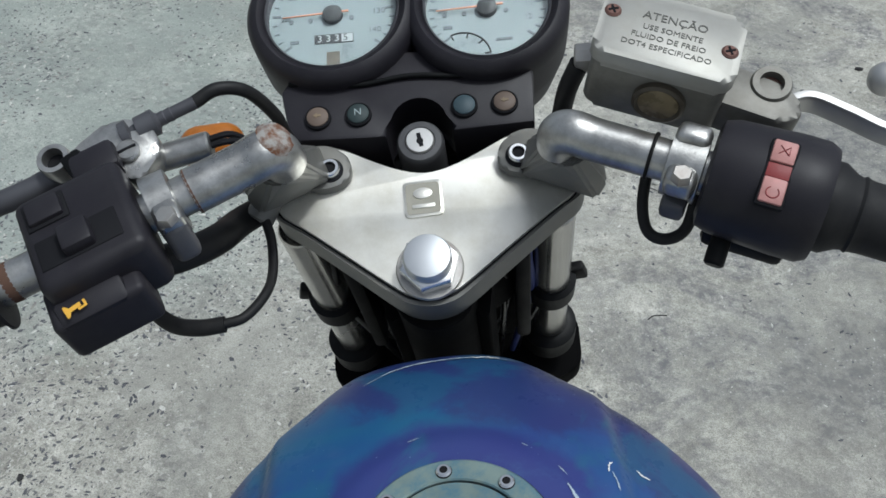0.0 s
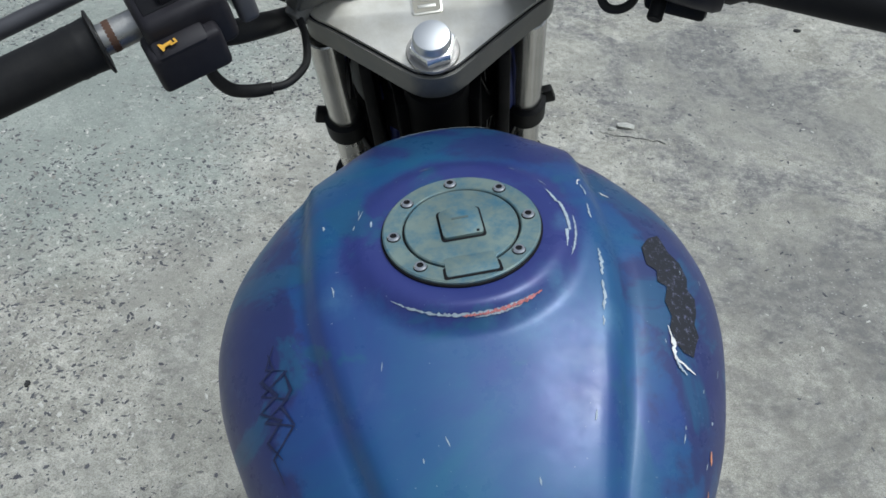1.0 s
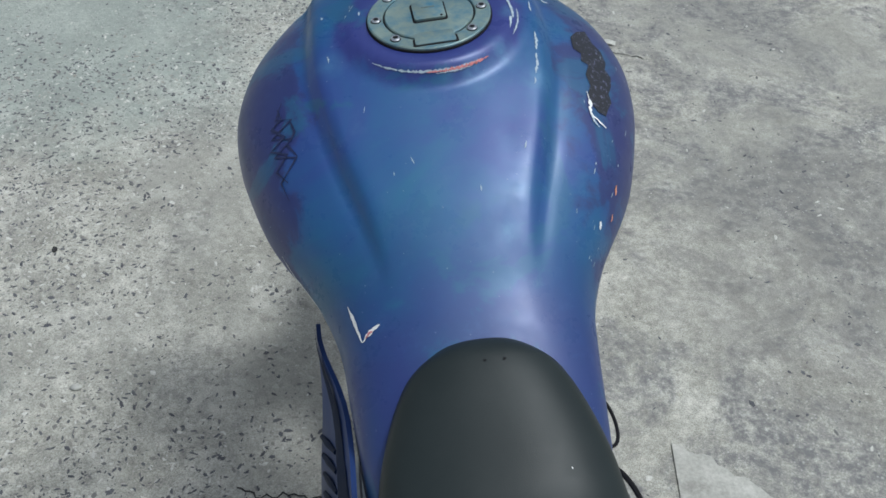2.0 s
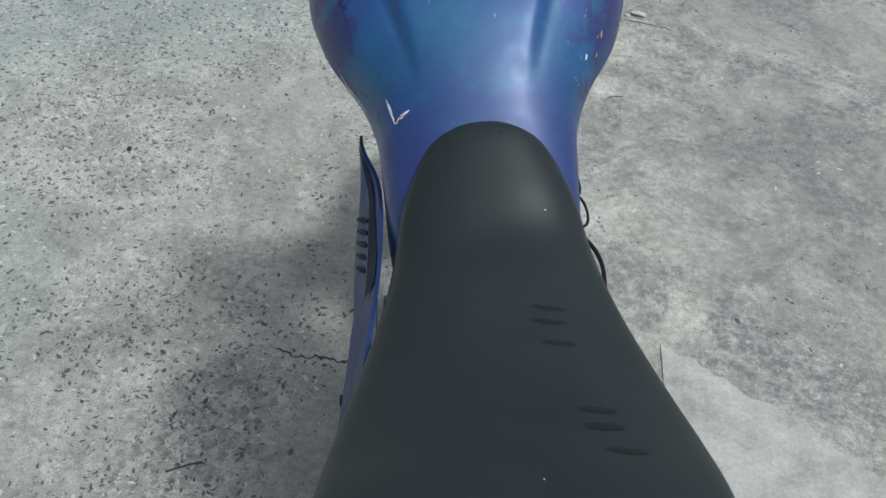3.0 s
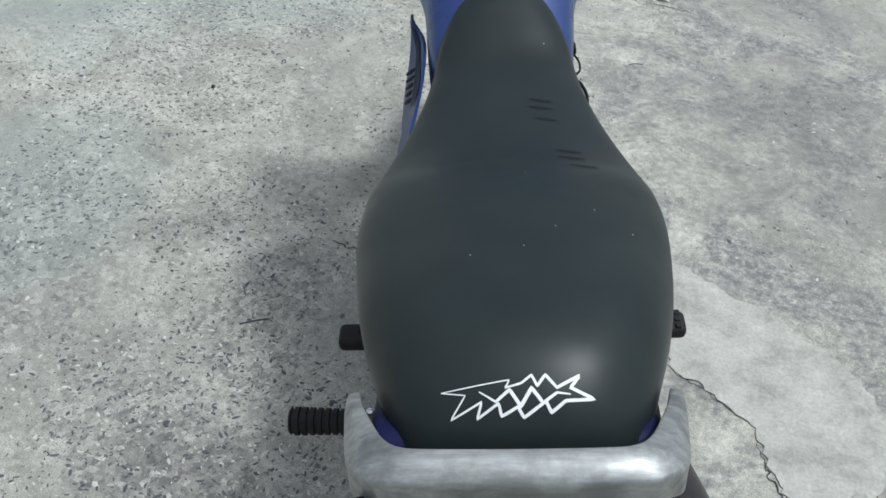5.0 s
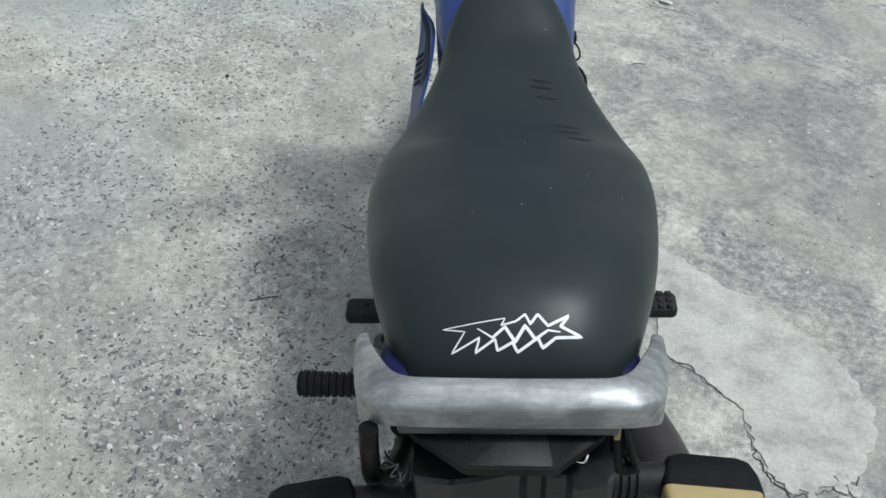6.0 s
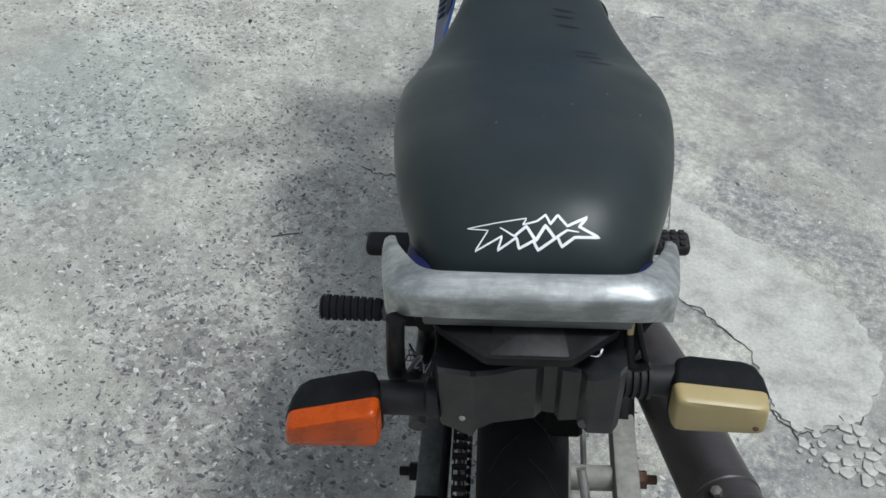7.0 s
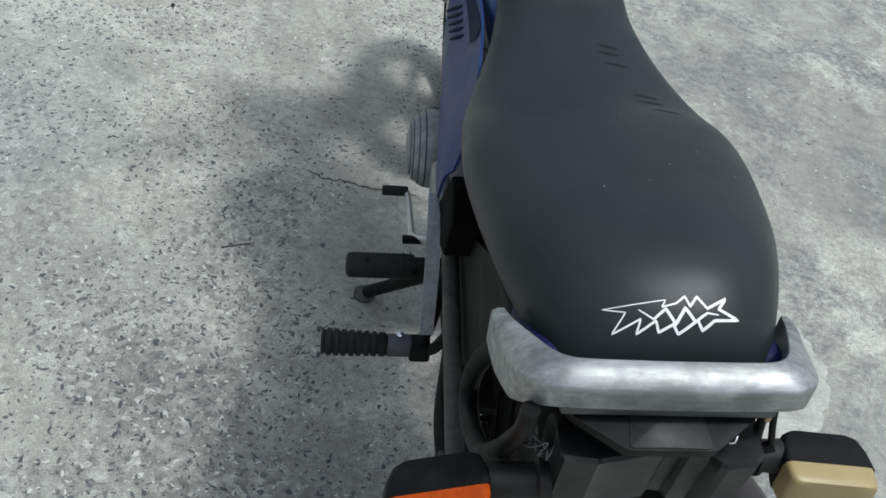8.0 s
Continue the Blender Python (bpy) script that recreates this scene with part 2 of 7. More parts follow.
def smooth(table, y):
    """Columns of a table, sorted by its first, at y: a smooth curve through the rows."""
    t = sorted(table)
    if y <= t[0][0]:
        return t[0][1:]
    if y >= t[-1][0]:
        return t[-1][1:]
    i = max(k for k in range(len(t) - 1) if t[k][0] <= y)
    a, b = t[i], t[i + 1]
    p, q = t[max(0, i - 1)], t[min(len(t) - 1, i + 2)]
    s, h = (y - a[0]) / (b[0] - a[0]), b[0] - a[0]
    out = []
    for j in range(1, len(a)):
        ma = (b[j] - p[j]) / (b[0] - p[0]) * h
        mb = (q[j] - a[j]) / (q[0] - a[0]) * h
        out.append((2 * s ** 3 - 3 * s * s + 1) * a[j] + (s ** 3 - 2 * s * s + s) * ma + (3 * s * s - 2 * s ** 3) * b[j] + (s ** 3 - s * s) * mb)
    return out


def rings(bm, rows, caps=True):
    """Skins rows of points, each a closed ring of the same count."""
    vs = [[bm.verts.new(p) for p in row] for row in rows]
    n = len(vs[0])
    for a, b in zip(vs, vs[1:]):
        for k in range(n):
            bm.faces.new((a[k], a[(k + 1) % n], b[(k + 1) % n], b[k]))
    if caps:
        bm.faces.new(vs[0])
        bm.faces.new(vs[-1])
    return bm


def tube(pts, r, seg=14, bm=None, per=6):
    """A pipe along a smooth line; r: one radius, or one for each point given."""
    bm = bm or bmesh.new()
    line = spline(pts, per)
    n = len(line)
    radii = [r] * n if not hasattr(r, "__len__") else [float(np.interp(k / (n - 1) * (len(r) - 1), range(len(r)), r)) for k in range(n)]
    rows, side = [], None
    for k, p in enumerate(line):
        d = (line[min(n - 1, k + 1)] - line[max(0, k - 1)]).normalized()
        side = (side - d * side.dot(d)).normalized() if side else d.orthogonal().normalized()
        up = d.cross(side)
        rows.append([p + radii[k] * (math.cos(a) * side + math.sin(a) * up) for a in (2 * math.pi * i / seg for i in range(seg))])
    return rings(bm, rows)


def frame_at(p, z, x=(1, 0, 0)):
    """A matrix at p whose z axis points along z."""
    z = Vector(z).normalized()
    y = z.cross(Vector(x))
    y = y.normalized() if y.length > 1e-4 else z.orthogonal().normalized()
    x = y.cross(z)
    return Matrix.Translation(p) @ Matrix((x, y, z)).transposed().to_4x4()


def lathe(profile, m=Matrix(), seg=32, bm=None, caps=True):
    """A profile of (radius, height) turned about the z axis of m."""
    bm = bm or bmesh.new()
    rows = [[m @ Vector((r * math.cos(a), r * math.sin(a), h)) for a in (2 * math.pi * i / seg for i in range(seg))] for r, h in profile]
    return rings(bm, rows, caps)


def rod(a, b, r, seg=18, bm=None, edge=0.001, r2=None):
    """A round bar from a to b with eased ends."""
    a, b = Vector(a), Vector(b)
    h, s = (b - a).length, r if r2 is None else r2
    e = min(edge, h / 3, r / 2)
    return lathe([(r - e, 0), (r, e), (s, h - e), (s - e, h)], frame_at(a, b - a), seg, bm)


def block(size, m=Matrix(), bevel=0.003, seg=2, bm=None):
    """A box with rounded edges, centred on m."""
    tmp = bmesh.new()
    bmesh.ops.create_cube(tmp, size=1, matrix=Matrix.Diagonal((*size, 1)))
    if bevel:
        bmesh.ops.bevel(tmp, geom=tmp.edges[:], offset=bevel, segments=seg, profile=0.5, affect="EDGES")
    return merge(tmp, m, bm)


def merge(tmp, m=Matrix(), bm=None):
    bm = bm or bmesh.new()
    table = {v: bm.verts.new(m @ v.co) for v in tmp.verts}
    for f in tmp.faces:
        bm.faces.new([table[v] for v in f.verts])
    tmp.free()
    return bm


def slab(outline, z0, z1, m=Matrix(), bevel=0.0015, bm=None, seg=2):
    """A plate of the given outline (x, y) between two heights, its rims eased."""
    tmp = bmesh.new()
    low, high = [[tmp.verts.new((x, y, z)) for x, y in outline] for z in (z0, z1)]
    n = len(low)
    tmp.faces.new(low), tmp.faces.new(high)
    for k in range(n):
        tmp.faces.new((low[k], low[(k + 1) % n], high[(k + 1) % n], high[k]))
    if bevel:
        rims = [e for e in tmp.edges if abs(e.verts[0].co.z - e.verts[1].co.z) < 1e-9]
        bmesh.ops.bevel(tmp, geom=rims, offset=bevel, segments=seg, profile=0.5, affect="EDGES")
    return merge(tmp, m, bm)


def rounded(outline, r, steps=5):
    """The outline with its corners rounded; r: one radius or one for each corner."""
    n = len(outline)
    rs = r if hasattr(r, "__len__") else [r] * n
    out = []
    for k in range(n):
        p, a, b = Vector(outline[k]), Vector(outline[k - 1]), Vector(outline[(k + 1) % n])
        d = min(rs[k], (a - p).length * 0.49, (b - p).length * 0.49)
        s, e = p + (a - p).normalized() * d, p + (b - p).normalized() * d
        for i in range(steps + 1):
            t = i / steps
            out.append(tuple((1 - t) ** 2 * s + 2 * t * (1 - t) * p + t * t * e))
    return out


def disc(r, n=28, cx=0.0, cy=0.0):
    return [(cx + r * math.cos(2 * math.pi * k / n), cy + r * math.sin(2 * math.pi * k / n)) for k in range(n)]


def lettering(text, size, m, mat, parent, name="lettering", depth=0.0003, align="CENTER"):
    """Raised letters in the built-in font, as a mesh."""
    cu = bpy.data.curves.new(name, "FONT")
    cu.body, cu.size, cu.extrude, cu.align_x, cu.align_y, cu.resolution_u = text, size, depth, align, "CENTER", 2
    tmp = new(name, cu)
    me = bpy.data.meshes.new_from_object(tmp)
    bpy.data.objects.remove(tmp)
    bpy.data.curves.remove(cu)
    me.transform(m)
    me.materials.clear()
    ob = new(name, me)
    me.materials.append(mat)
    ob.parent = parent
    return ob


def thing(name, label, category, m=Matrix(), group="", kind=""):
    ob = new(name)
    ob.empty_display_size = 0.1
    ob.matrix_world = m
    return tagged(ob, label, category, group, kind)


# ---------------------------------------------------------------- ground
def build_ground():
    bm = bmesh.new()
    # a fine sheet under the motorcycle that widens towards the horizon
    xs = [-400, -60, -12, -4] + list(np.linspace(-1.6, 2.4, 41)) + [5, 13, 60, 400]
    ys = [-400, -60, -12, -4] + list(np.linspace(-2.0, 4.0, 61)) + [7, 14, 60, 400]
    grid = [[bm.verts.new((x, y, (noise.noise((x * 1.3, y * 1.3, 3.0)) * 0.004 - 0.002) if abs(x) < 3 and abs(y) < 4.2 else -0.002)) for x in xs] for y in ys]
    for a, b in zip(grid, grid[1:]):
        for k in range(len(xs) - 1):
            bm.faces.new((a[k], a[k + 1], b[k + 1], b[k]))
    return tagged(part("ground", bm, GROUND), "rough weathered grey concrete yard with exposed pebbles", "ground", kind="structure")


build_ground()

# ---------------------------------------------------------------- motorcycle
BIKE = Matrix.Translation((0.4037, 0.0625, 0.0)) @ pose(0, 0, 0, 0, 0, 8.8) @ pose(0, 0, 0, 0, -7.25, 0) @ pose(0, 0, 0, 0.6, 0, 0)
bike = thing("motorcycle", "worn blue motorcycle leaning on its side stand on concrete", "motorcycle", BIKE)
RAKE = 24.0
FRONT = Matrix.Translation((0.0082, 0.5392, 0.9753)) @ pose(0, 0, 0, RAKE, 0, 0) @ pose(0, 0, 0, 0, -1.0, 0) @ pose(0, 0, 0, 0, 0, -4.2) @ Matrix.Scale(1.076, 4)

# half width, top, waist and bottom height of the tank along y
TANK = [
    (0.535, 0.040, 0.908, 0.897, 0.880), (0.525, 0.062, 0.922, 0.890, 0.845), (0.503, 0.091, 0.932, 0.880, 0.800), (0.468, 0.134, 0.940, 0.868, 0.760),
    (0.430, 0.162, 0.945, 0.857, 0.730), (0.385, 0.175, 0.946, 0.848, 0.720), (0.345, 0.174, 0.940, 0.843, 0.715), (0.310, 0.166, 0.931, 0.838, 0.710),
    (0.270, 0.153, 0.916, 0.830, 0.710), (0.245, 0.141, 0.906, 0.825, 0.710), (0.215, 0.123, 0.893, 0.817, 0.710), (0.190, 0.110, 0.880, 0.810, 0.705),
    (0.172, 0.1025, 0.870, 0.800, 0.700), (0.150, 0.098, 0.857, 0.790, 0.700), (0.060, 0.091, 0.812, 0.760, 0.690), (0.0, 0.084, 0.777, 0.740, 0.690),
]
CAP = Vector((0.0043, 0.379, 0.946))


def ease(a, b, x):
    t = min(1.0, max(0.0, (x - a) / (b - a)))
    return t * t * (3 - 2 * t)


def tank_point(y, th):
    w, top, mid, low = smooth(TANK, y)
    s, c = math.sin(th), math.cos(th)
    n = 2.0 / 2.35
    x = math.copysign(abs(s) ** n, s) * w
    if c >= 0:
        z = mid + (top - mid) * abs(c) ** n
        # a raised middle panel, its rims running together towards the seat
        rim = 0.052 + 0.046 * ease(0.13, 0.36, y)
        there = ease(0.15, 0.25, y) * ease(0.52, 0.44, y)
        z -= 0.010 * ease(rim - 0.005, rim + 0.005, abs(x)) * there
        z -= 0.0016 * math.exp(-(((abs(x) - rim - 0.006) / 0.0045) ** 2)) * there
        z += 0.0010 * math.exp(-(((abs(x) - rim + 0.009) / 0.013) ** 2)) * there
        # raised round seat for the filler cap
        d = math.hypot(x - CAP.x, y - CAP.y)
        z += (CAP.z - 0.001 - z) * ease(0.078, 0.064, d)
    else:
        z = mid - (mid - low) * abs(c) ** n
        x *= 1 - (0.25 - 0.45 * ease(0.24, 0.13, y)) * abs(c)
    return Vector((x, y, z))


def build_tank():
    ys = np.concatenate([np.linspace(0.0, 0.26, 40), np.linspace(0.265, 0.47, 70), np.linspace(0.474, 0.535, 24)])
    rows = [[tank_point(y, -math.pi + 2 * math.pi * k / 160) for k in range(160)] for y in ys]
    return part("fuel_tank", rings(bmesh.new(), rows), PAINT, bike, "faded blue and violet fuel tank with worn lacquer", 60)


tank = build_tank()

SEAT_ROWS = [
    (0.120, 0.020, 0.836, 0.822, 0.80), (0.112, 0.040, 0.845, 0.815, 0.78), (0.095, 0.061, 0.848, 0.805, 0.76), (0.05, 0.081, 0.832, 0.787, 0.72),
    (0.0, 0.0905, 0.812, 0.77, 0.71), (-0.05, 0.100, 0.806, 0.765, 0.71), (-0.10, 0.114, 0.803, 0.76, 0.71), (-0.17, 0.133, 0.806, 0.765, 0.72),
    (-0.22, 0.144, 0.818, 0.775, 0.73), (-0.27, 0.150, 0.838, 0.79, 0.74), (-0.33, 0.152, 0.855, 0.80, 0.75), (-0.40, 0.146, 0.871, 0.81, 0.76),
    (-0.46, 0.137, 0.886, 0.818, 0.77), (-0.50, 0.128, 0.893, 0.820, 0.77), (-0.53, 0.119, 0.894, 0.820, 0.77), (-0.555, 0.111, 0.890, 0.817, 0.77), (-0.578, 0.103, 0.881, 0.811, 0.77),
    (-0.598, 0.094, 0.868, 0.805, 0.77), (-0.612, 0.084, 0.850, 0.800, 0.77), (-0.621, 0.068, 0.828, 0.796, 0.775), (-0.626, 0.048, 0.808, 0.792, 0.78),
]


def seat_point(y, th):
    w, top, mid, low = smooth(SEAT_ROWS, y)
    s, c = math.sin(th), math.cos(th)
    n = 2.0 / 2.4
    x = math.copysign(abs(s) ** n, s) * w
    z = mid + (top - mid) * abs(c) ** n if c >= 0 else mid - (mid - low) * abs(c) ** n
    return Vector((0.0035 + 0.985 * x, y, z))


def build_seat():
    ys = np.concatenate([np.linspace(-0.626, -0.55, 24), np.linspace(-0.545, 0.08, 68), np.linspace(0.083, 0.120, 18)])
    rows = [[seat_point(y, 2 * math.pi * k / 96) for k in range(96)] for y in ys]
    return part("seat", rings(bmesh.new(), rows), SEAT, bike, "long black vinyl saddle", 60)


seat = build_seat()


def build_rail():
    """A broad cast grab rail that wraps the tail, its arms reaching forward beside the saddle."""
    outer = [(-0.135, -0.534), (-0.1345, -0.560), (-0.131, -0.596), (-0.123, -0.632), (-0.106, -0.650), (-0.080, -0.656), (0.0, -0.658)]
    inner = [(-0.124, -0.534), (-0.119, -0.552), (-0.108, -0.574), (-0.095, -0.597), (-0.082, -0.6065), (-0.060, -0.609), (0.0, -0.610)]
    lines = [spline([(x, y, 0) for x, y in half] + [(-x, y, 0) for x, y in reversed(half[:-1])], 8) for half in (outer, inner)]
    rows = []
    for o, i in zip(*lines):
        c, h = (o + i) / 2, (o - i) / 2
        ring = []
        for k in range(28):
            a = 2 * math.pi * k / 28
            u, v = math.copysign(abs(math.cos(a)) ** 0.11, math.cos(a)), math.copysign(abs(math.sin(a)) ** 0.13, math.sin(a))
            p = c + h * u
            back = -p.y - 0.536
            tip = ease(0.0, 0.06, back)
            # the top falls away to the rear edge
            ring.append(Vector((p.x, p.y - 0.006 + tip * (0.011 * u - 0.003), 0.810 + 0.42 * back - (0.011 * u + 0.002 * max(0.0, u)) * tip - 0.006 * max(0.0, u) ** 3 + (0.011 if v > 0 else 0.011 + 0.017 * ease(0.125, 0.085, back)) * v)))
        rows.append(ring)
    return part("grab_rail", rings(bmesh.new(), rows), SCUFFED, bike, "scuffed silver cast grab rail", 42)


# more finishes
GAUGE = worn("milky_gauge_face", (0.25, 0.305, 0.31), 0.35, spread=0.06, stain=40)
INK = worn("plain_black", (0.012, 0.012, 0.014), 0.7, gloss=0.15)
# dial print greyed: the haze of the glass is put into the colour
HAZEGREY = worn("hazy_grey_print", (0.16, 0.19, 0.20), 0.7, gloss=0.2)
ORANGE = worn("amber_plastic", (0.42, 0.060, 0.002), 0.3, spread=0.2, stain=40, gloss=0.3)
PALE = worn("yellowed_lens_plastic", (0.36, 0.285, 0.135), 0.36, spread=0.12, gloss=0.35)
RED = worn("faded_red_plastic", (0.48, 0.23, 0.21), 0.5, spread=0.2, stain=60)
DARKRED = worn("dark_red_plastic", (0.22, 0.03, 0.03), 0.5)
YELLOW = worn("yellow_print", (0.75, 0.42, 0.05), 0.6)
WHITE = worn("white_print", (0.78, 0.79, 0.78), 0.55, spread=0.1, stain=90)
NEEDLE = worn("orange_needle", (0.62, 0.28, 0.17), 0.5)
# dial hub and digits tinted with the same painted glass haze
HAZE = worn("hazy_dark_print", (0.045, 0.052, 0.054), 0.6)
HAZEWHITE = worn("hazy_white_print", (0.36, 0.40, 0.40), 0.6)
GREENLAMP = worn("green_lamp_lens", (0.026, 0.042, 0.043), 0.6)
BLUELAMP = worn("blue_lamp_lens", (0.045, 0.075, 0.09), 0.6)
AMBERLAMP = worn("amber_lamp_lens", (0.135, 0.10, 0.078), 0.6)
SIGHT = worn("stained_sight_glass", (0.20, 0.16, 0.09), 0.3, spread=0.4, stain=120)
TYRE = worn("tyre_rubber", (0.0065, 0.0065, 0.0065), 0.85, dust=(0.03, 0.028, 0.025), dust_amount=0.15, stain=20, gloss=0.15)
MUFFLER = worn("heat_stained_black_steel", (0.048, 0.044, 0.044), 0.40, metal=0.4, dust=(0.085, 0.062, 0.052), dust_amount=0.45, stain=18)


def make_scuffed():
    """Silver paint rubbed along the rail, with dark scuffs and bright worn streaks."""
    m = Mat("scuffed_silver_paint", (0.55, 0.56, 0.55), 0.45, 0.62)
    n = m.t.nodes.new("ShaderNodeMapping")
    n.inputs["Scale"].default_value = (0.16, 1.0, 1.0)
    m.link(m.co, n.inputs["Vector"])
    streak, big, fine = m.noise(95, 6, 0.7, n.outputs[0]), m.noise(22, 5, 0.65), m.noise(500, 3)
    col = m.ramp(streak, (0.28, (0.22, 0.227, 0.223)), (0.50, (0.36, 0.372, 0.365)), (0.72, (0.54, 0.555, 0.545)))
    col = m.mix(m.ramp(big, (0.47, 0.0), (0.62, 0.55)), col, (0.15, 0.155, 0.153))
    m.out("Base Color", col)
    m.out("Roughness", m.ramp(big, (0.3, 0.36), (0.7, 0.56)))
    m.bump(m.mix(0.5, streak, fine), 0.25, 0.0006)
    return m.m


SCUFFED = make_scuffed()
build_rail()
GREYCAP = worn("grey_green_cap_alloy", (0.215, 0.285, 0.265), 0.5, metal=0.3, spread=0.15, stain=30, dust=(0.03, 0.16, 0.27), dust_amount=0.95)
FLAPINK = worn("faint_grey_print", (0.10, 0.135, 0.13), 0.6)
BARE = worn("scraped_primer", (0.40, 0.48, 0.55), 0.6, spread=0.15, stain=200)
PINK = worn("scraped_red_primer", (0.55, 0.20, 0.20), 0.6, spread=0.4, stain=300)
GLASS = Mat("gauge_glass", (1, 1, 1), 0.08)
GLASS.set("Transmission Weight", 1.0), GLASS.set("IOR", 1.3)
GLASS = GLASS.m


# ---------------------------------------------------------------- tank fittings
def build_filler():
    m = Matrix.Translation(CAP)
    gap = part("filler_seal", lathe([(0.0523, -0.004), (0.0523, 0.0004), (0.0518, 0.0008), (0.02, 0.0008)], m, 72), INK, tank, "black rubber seal")
    ring = part("filler_ring", lathe([(0.0512, -0.002), (0.0512, 0.0022), (0.0502, 0.0030), (0.0392, 0.0030), (0.0384, 0.0022), (0.0383, 0.0005)], m, 80, caps=False), GREYCAP, tank, "grey alloy filler ring")
    bm = lathe([(0.0368, 0.0), (0.0368, 0.0026), (0.0360, 0.0034), (0.012, 0.0038), (0.0005, 0.0038)], m, 72)
    slab(rounded([(-0.0165, -0.045), (0.0165, -0.045), (0.016, -0.028), (-0.016, -0.028)], 0.002), 0.0, 0.0038, m @ pose(0, 0, 0, 0, 0, 2), 0.0008, bm)
    hm = m @ pose(0, 0, 0, 0, 0, 2)
    # black inlays stand in for shade round the hinge tab and key flap
    part("hinge_gap", slab(rounded([(-0.0185, -0.0468), (0.0185, -0.0468), (0.0180, -0.036), (-0.0180, -0.036)], 0.002), 0.0024, 0.0033, hm, 0), INK, tank, "dark shadow gap")
    lid = part("filler_lid", bm, GREYCAP, tank, "grey lid stained with blue paint")
    part("key_flap", slab(rounded([(-0.013, -0.014), (0.013, -0.014), (0.013, 0.012), (0.0, 0.0155), (-0.013, 0.012)], 0.003), 0.0036, 0.0062, m @ pose(0, 0.002, 0, 0, 0, 2), 0.0008), GREYCAP, tank, "hinged key flap")
    part("flap_recess", slab(rounded([(-0.0145, -0.0155), (0.0145, -0.0155), (0.0145, 0.0135), (0.0, 0.017), (-0.0145, 0.0135)], 0.003), 0.0036, 0.0042, m @ pose(0, 0.002, 0, 0, 0, 2), 0.0002), INK, tank, "dark shadow gap")
    part("worn_writing", block((0.011, 0.0018, 0.0003), m @ pose(0, 0.005, 0.0063, 0, 0, 2), 0), FLAPINK, tank, "worn unreadable line of print")
    part("flap_pin", lathe([(0.0011, 0.0), (0.0011, 0.0005), (0.0002, 0.0005)], m @ pose(0.0098, -0.0095, 0.0061), 10), INK, tank)
    first = None
    for k in (0, 1, 2, 3, 5, 6, 7):
        a = radians(92 - 45 * k)
        p = CAP + Vector((0.0440 * math.cos(a), 0.0440 * math.sin(a), 0.0028))
        if first is None:
            bm = lathe([(0.0040, 0.0), (0.0042, 0.0012), (0.0034, 0.0021), (0.0022, 0.0021), (0.0020, 0.0006), (0.0002, 0.0004)], Matrix(), 20)
            first = part("cap_screw", bm, CHROME, tank, "small steel socket screw")
            first.location = p
        else:
            ob = first.copy()
            scene.collection.objects.link(ob)
            ob.location = p
        part("screw_socket", lathe([(0.0021, 0.0), (0.0021, 0.0014), (0.0002, 0.0014)], Matrix.Translation(p), 6), INK, tank)
        part("screw_seat", lathe([(0.0045, -0.001), (0.0045, 0.0006), (0.0040, 0.0007)], Matrix.Translation(p), 20), INK, tank)


build_filler()

def skin_of(ob):
    me = ob.data
    return BVHTree.FromPolygons([v.co for v in me.vertices], [tuple(p.vertices) for p in me.polygons])


TANK_SKIN, SEAT_SKIN = skin_of(tank), skin_of(seat)


def cling(skin, p, off):
    q, n, _, _ = skin.find_nearest(Vector(p))
    return q + n * off


def patch(outline, skin, off=0.0005, thick=0.0006, bm=None, cut=0.006):
    """A thin film of the given outline (3D points) that lies on a surface."""
    tmp = bmesh.new()
    tmp.faces.new([tmp.verts.new(p) for p in outline])
    bmesh.ops.triangulate(tmp, faces=tmp.faces[:])
    for _ in range(3):
        long = [e for e in tmp.edges if e.calc_length() > cut]
        if not long:
            break
        bmesh.ops.subdivide_edges(tmp, edges=long, cuts=1, use_grid_fill=False)
        bmesh.ops.triangulate(tmp, faces=[f for f in tmp.faces if len(f.verts) > 3])
    for v in tmp.verts:
        v.co = cling(skin, v.co, off)
    return merge(tmp, Matrix(), bm)


def ribbon(line, width, skin, off=0.0006, bm=None, per=5, ragged=0.35, rng=None):
    """A scratch: a strip of uneven width along a line on a surface."""
    bm = bm or bmesh.new()
    rng = rng or random.Random(3)
    pts = spline(line, per)
    rows = []
    for k, p in enumerate(pts):
        d = (pts[min(len(pts) - 1, k + 1)] - pts[max(0, k - 1)]).normalized()
        q, n, _, _ = skin.find_nearest(p)
        side = d.cross(n).normalized()
        w = width * 0.5 * (1 - 0.75 * abs(2 * k / (len(pts) - 1) - 1) ** 2.5)
        a, b = w * (1 - ragged * rng.random()), w * (1 - ragged * rng.random())
        rows.append([bm.verts.new(cling(skin, q + side * s, off)) for s in (-a, 0, b)])
    for r, s in zip(rows, rows[1:]):
        bm.faces.new((r[0], r[1], s[1], s[0])), bm.faces.new((r[1], r[2], s[2], s[1]))
    return bm


def arc(cx, cy, r, a0, a1, z, n=9):
    return [(cx + r * math.cos(radians(a0 + (a1 - a0) * k / (n - 1))), cy + r * math.sin(radians(a0 + (a1 - a0) * k / (n - 1))), z) for k in range(n)]


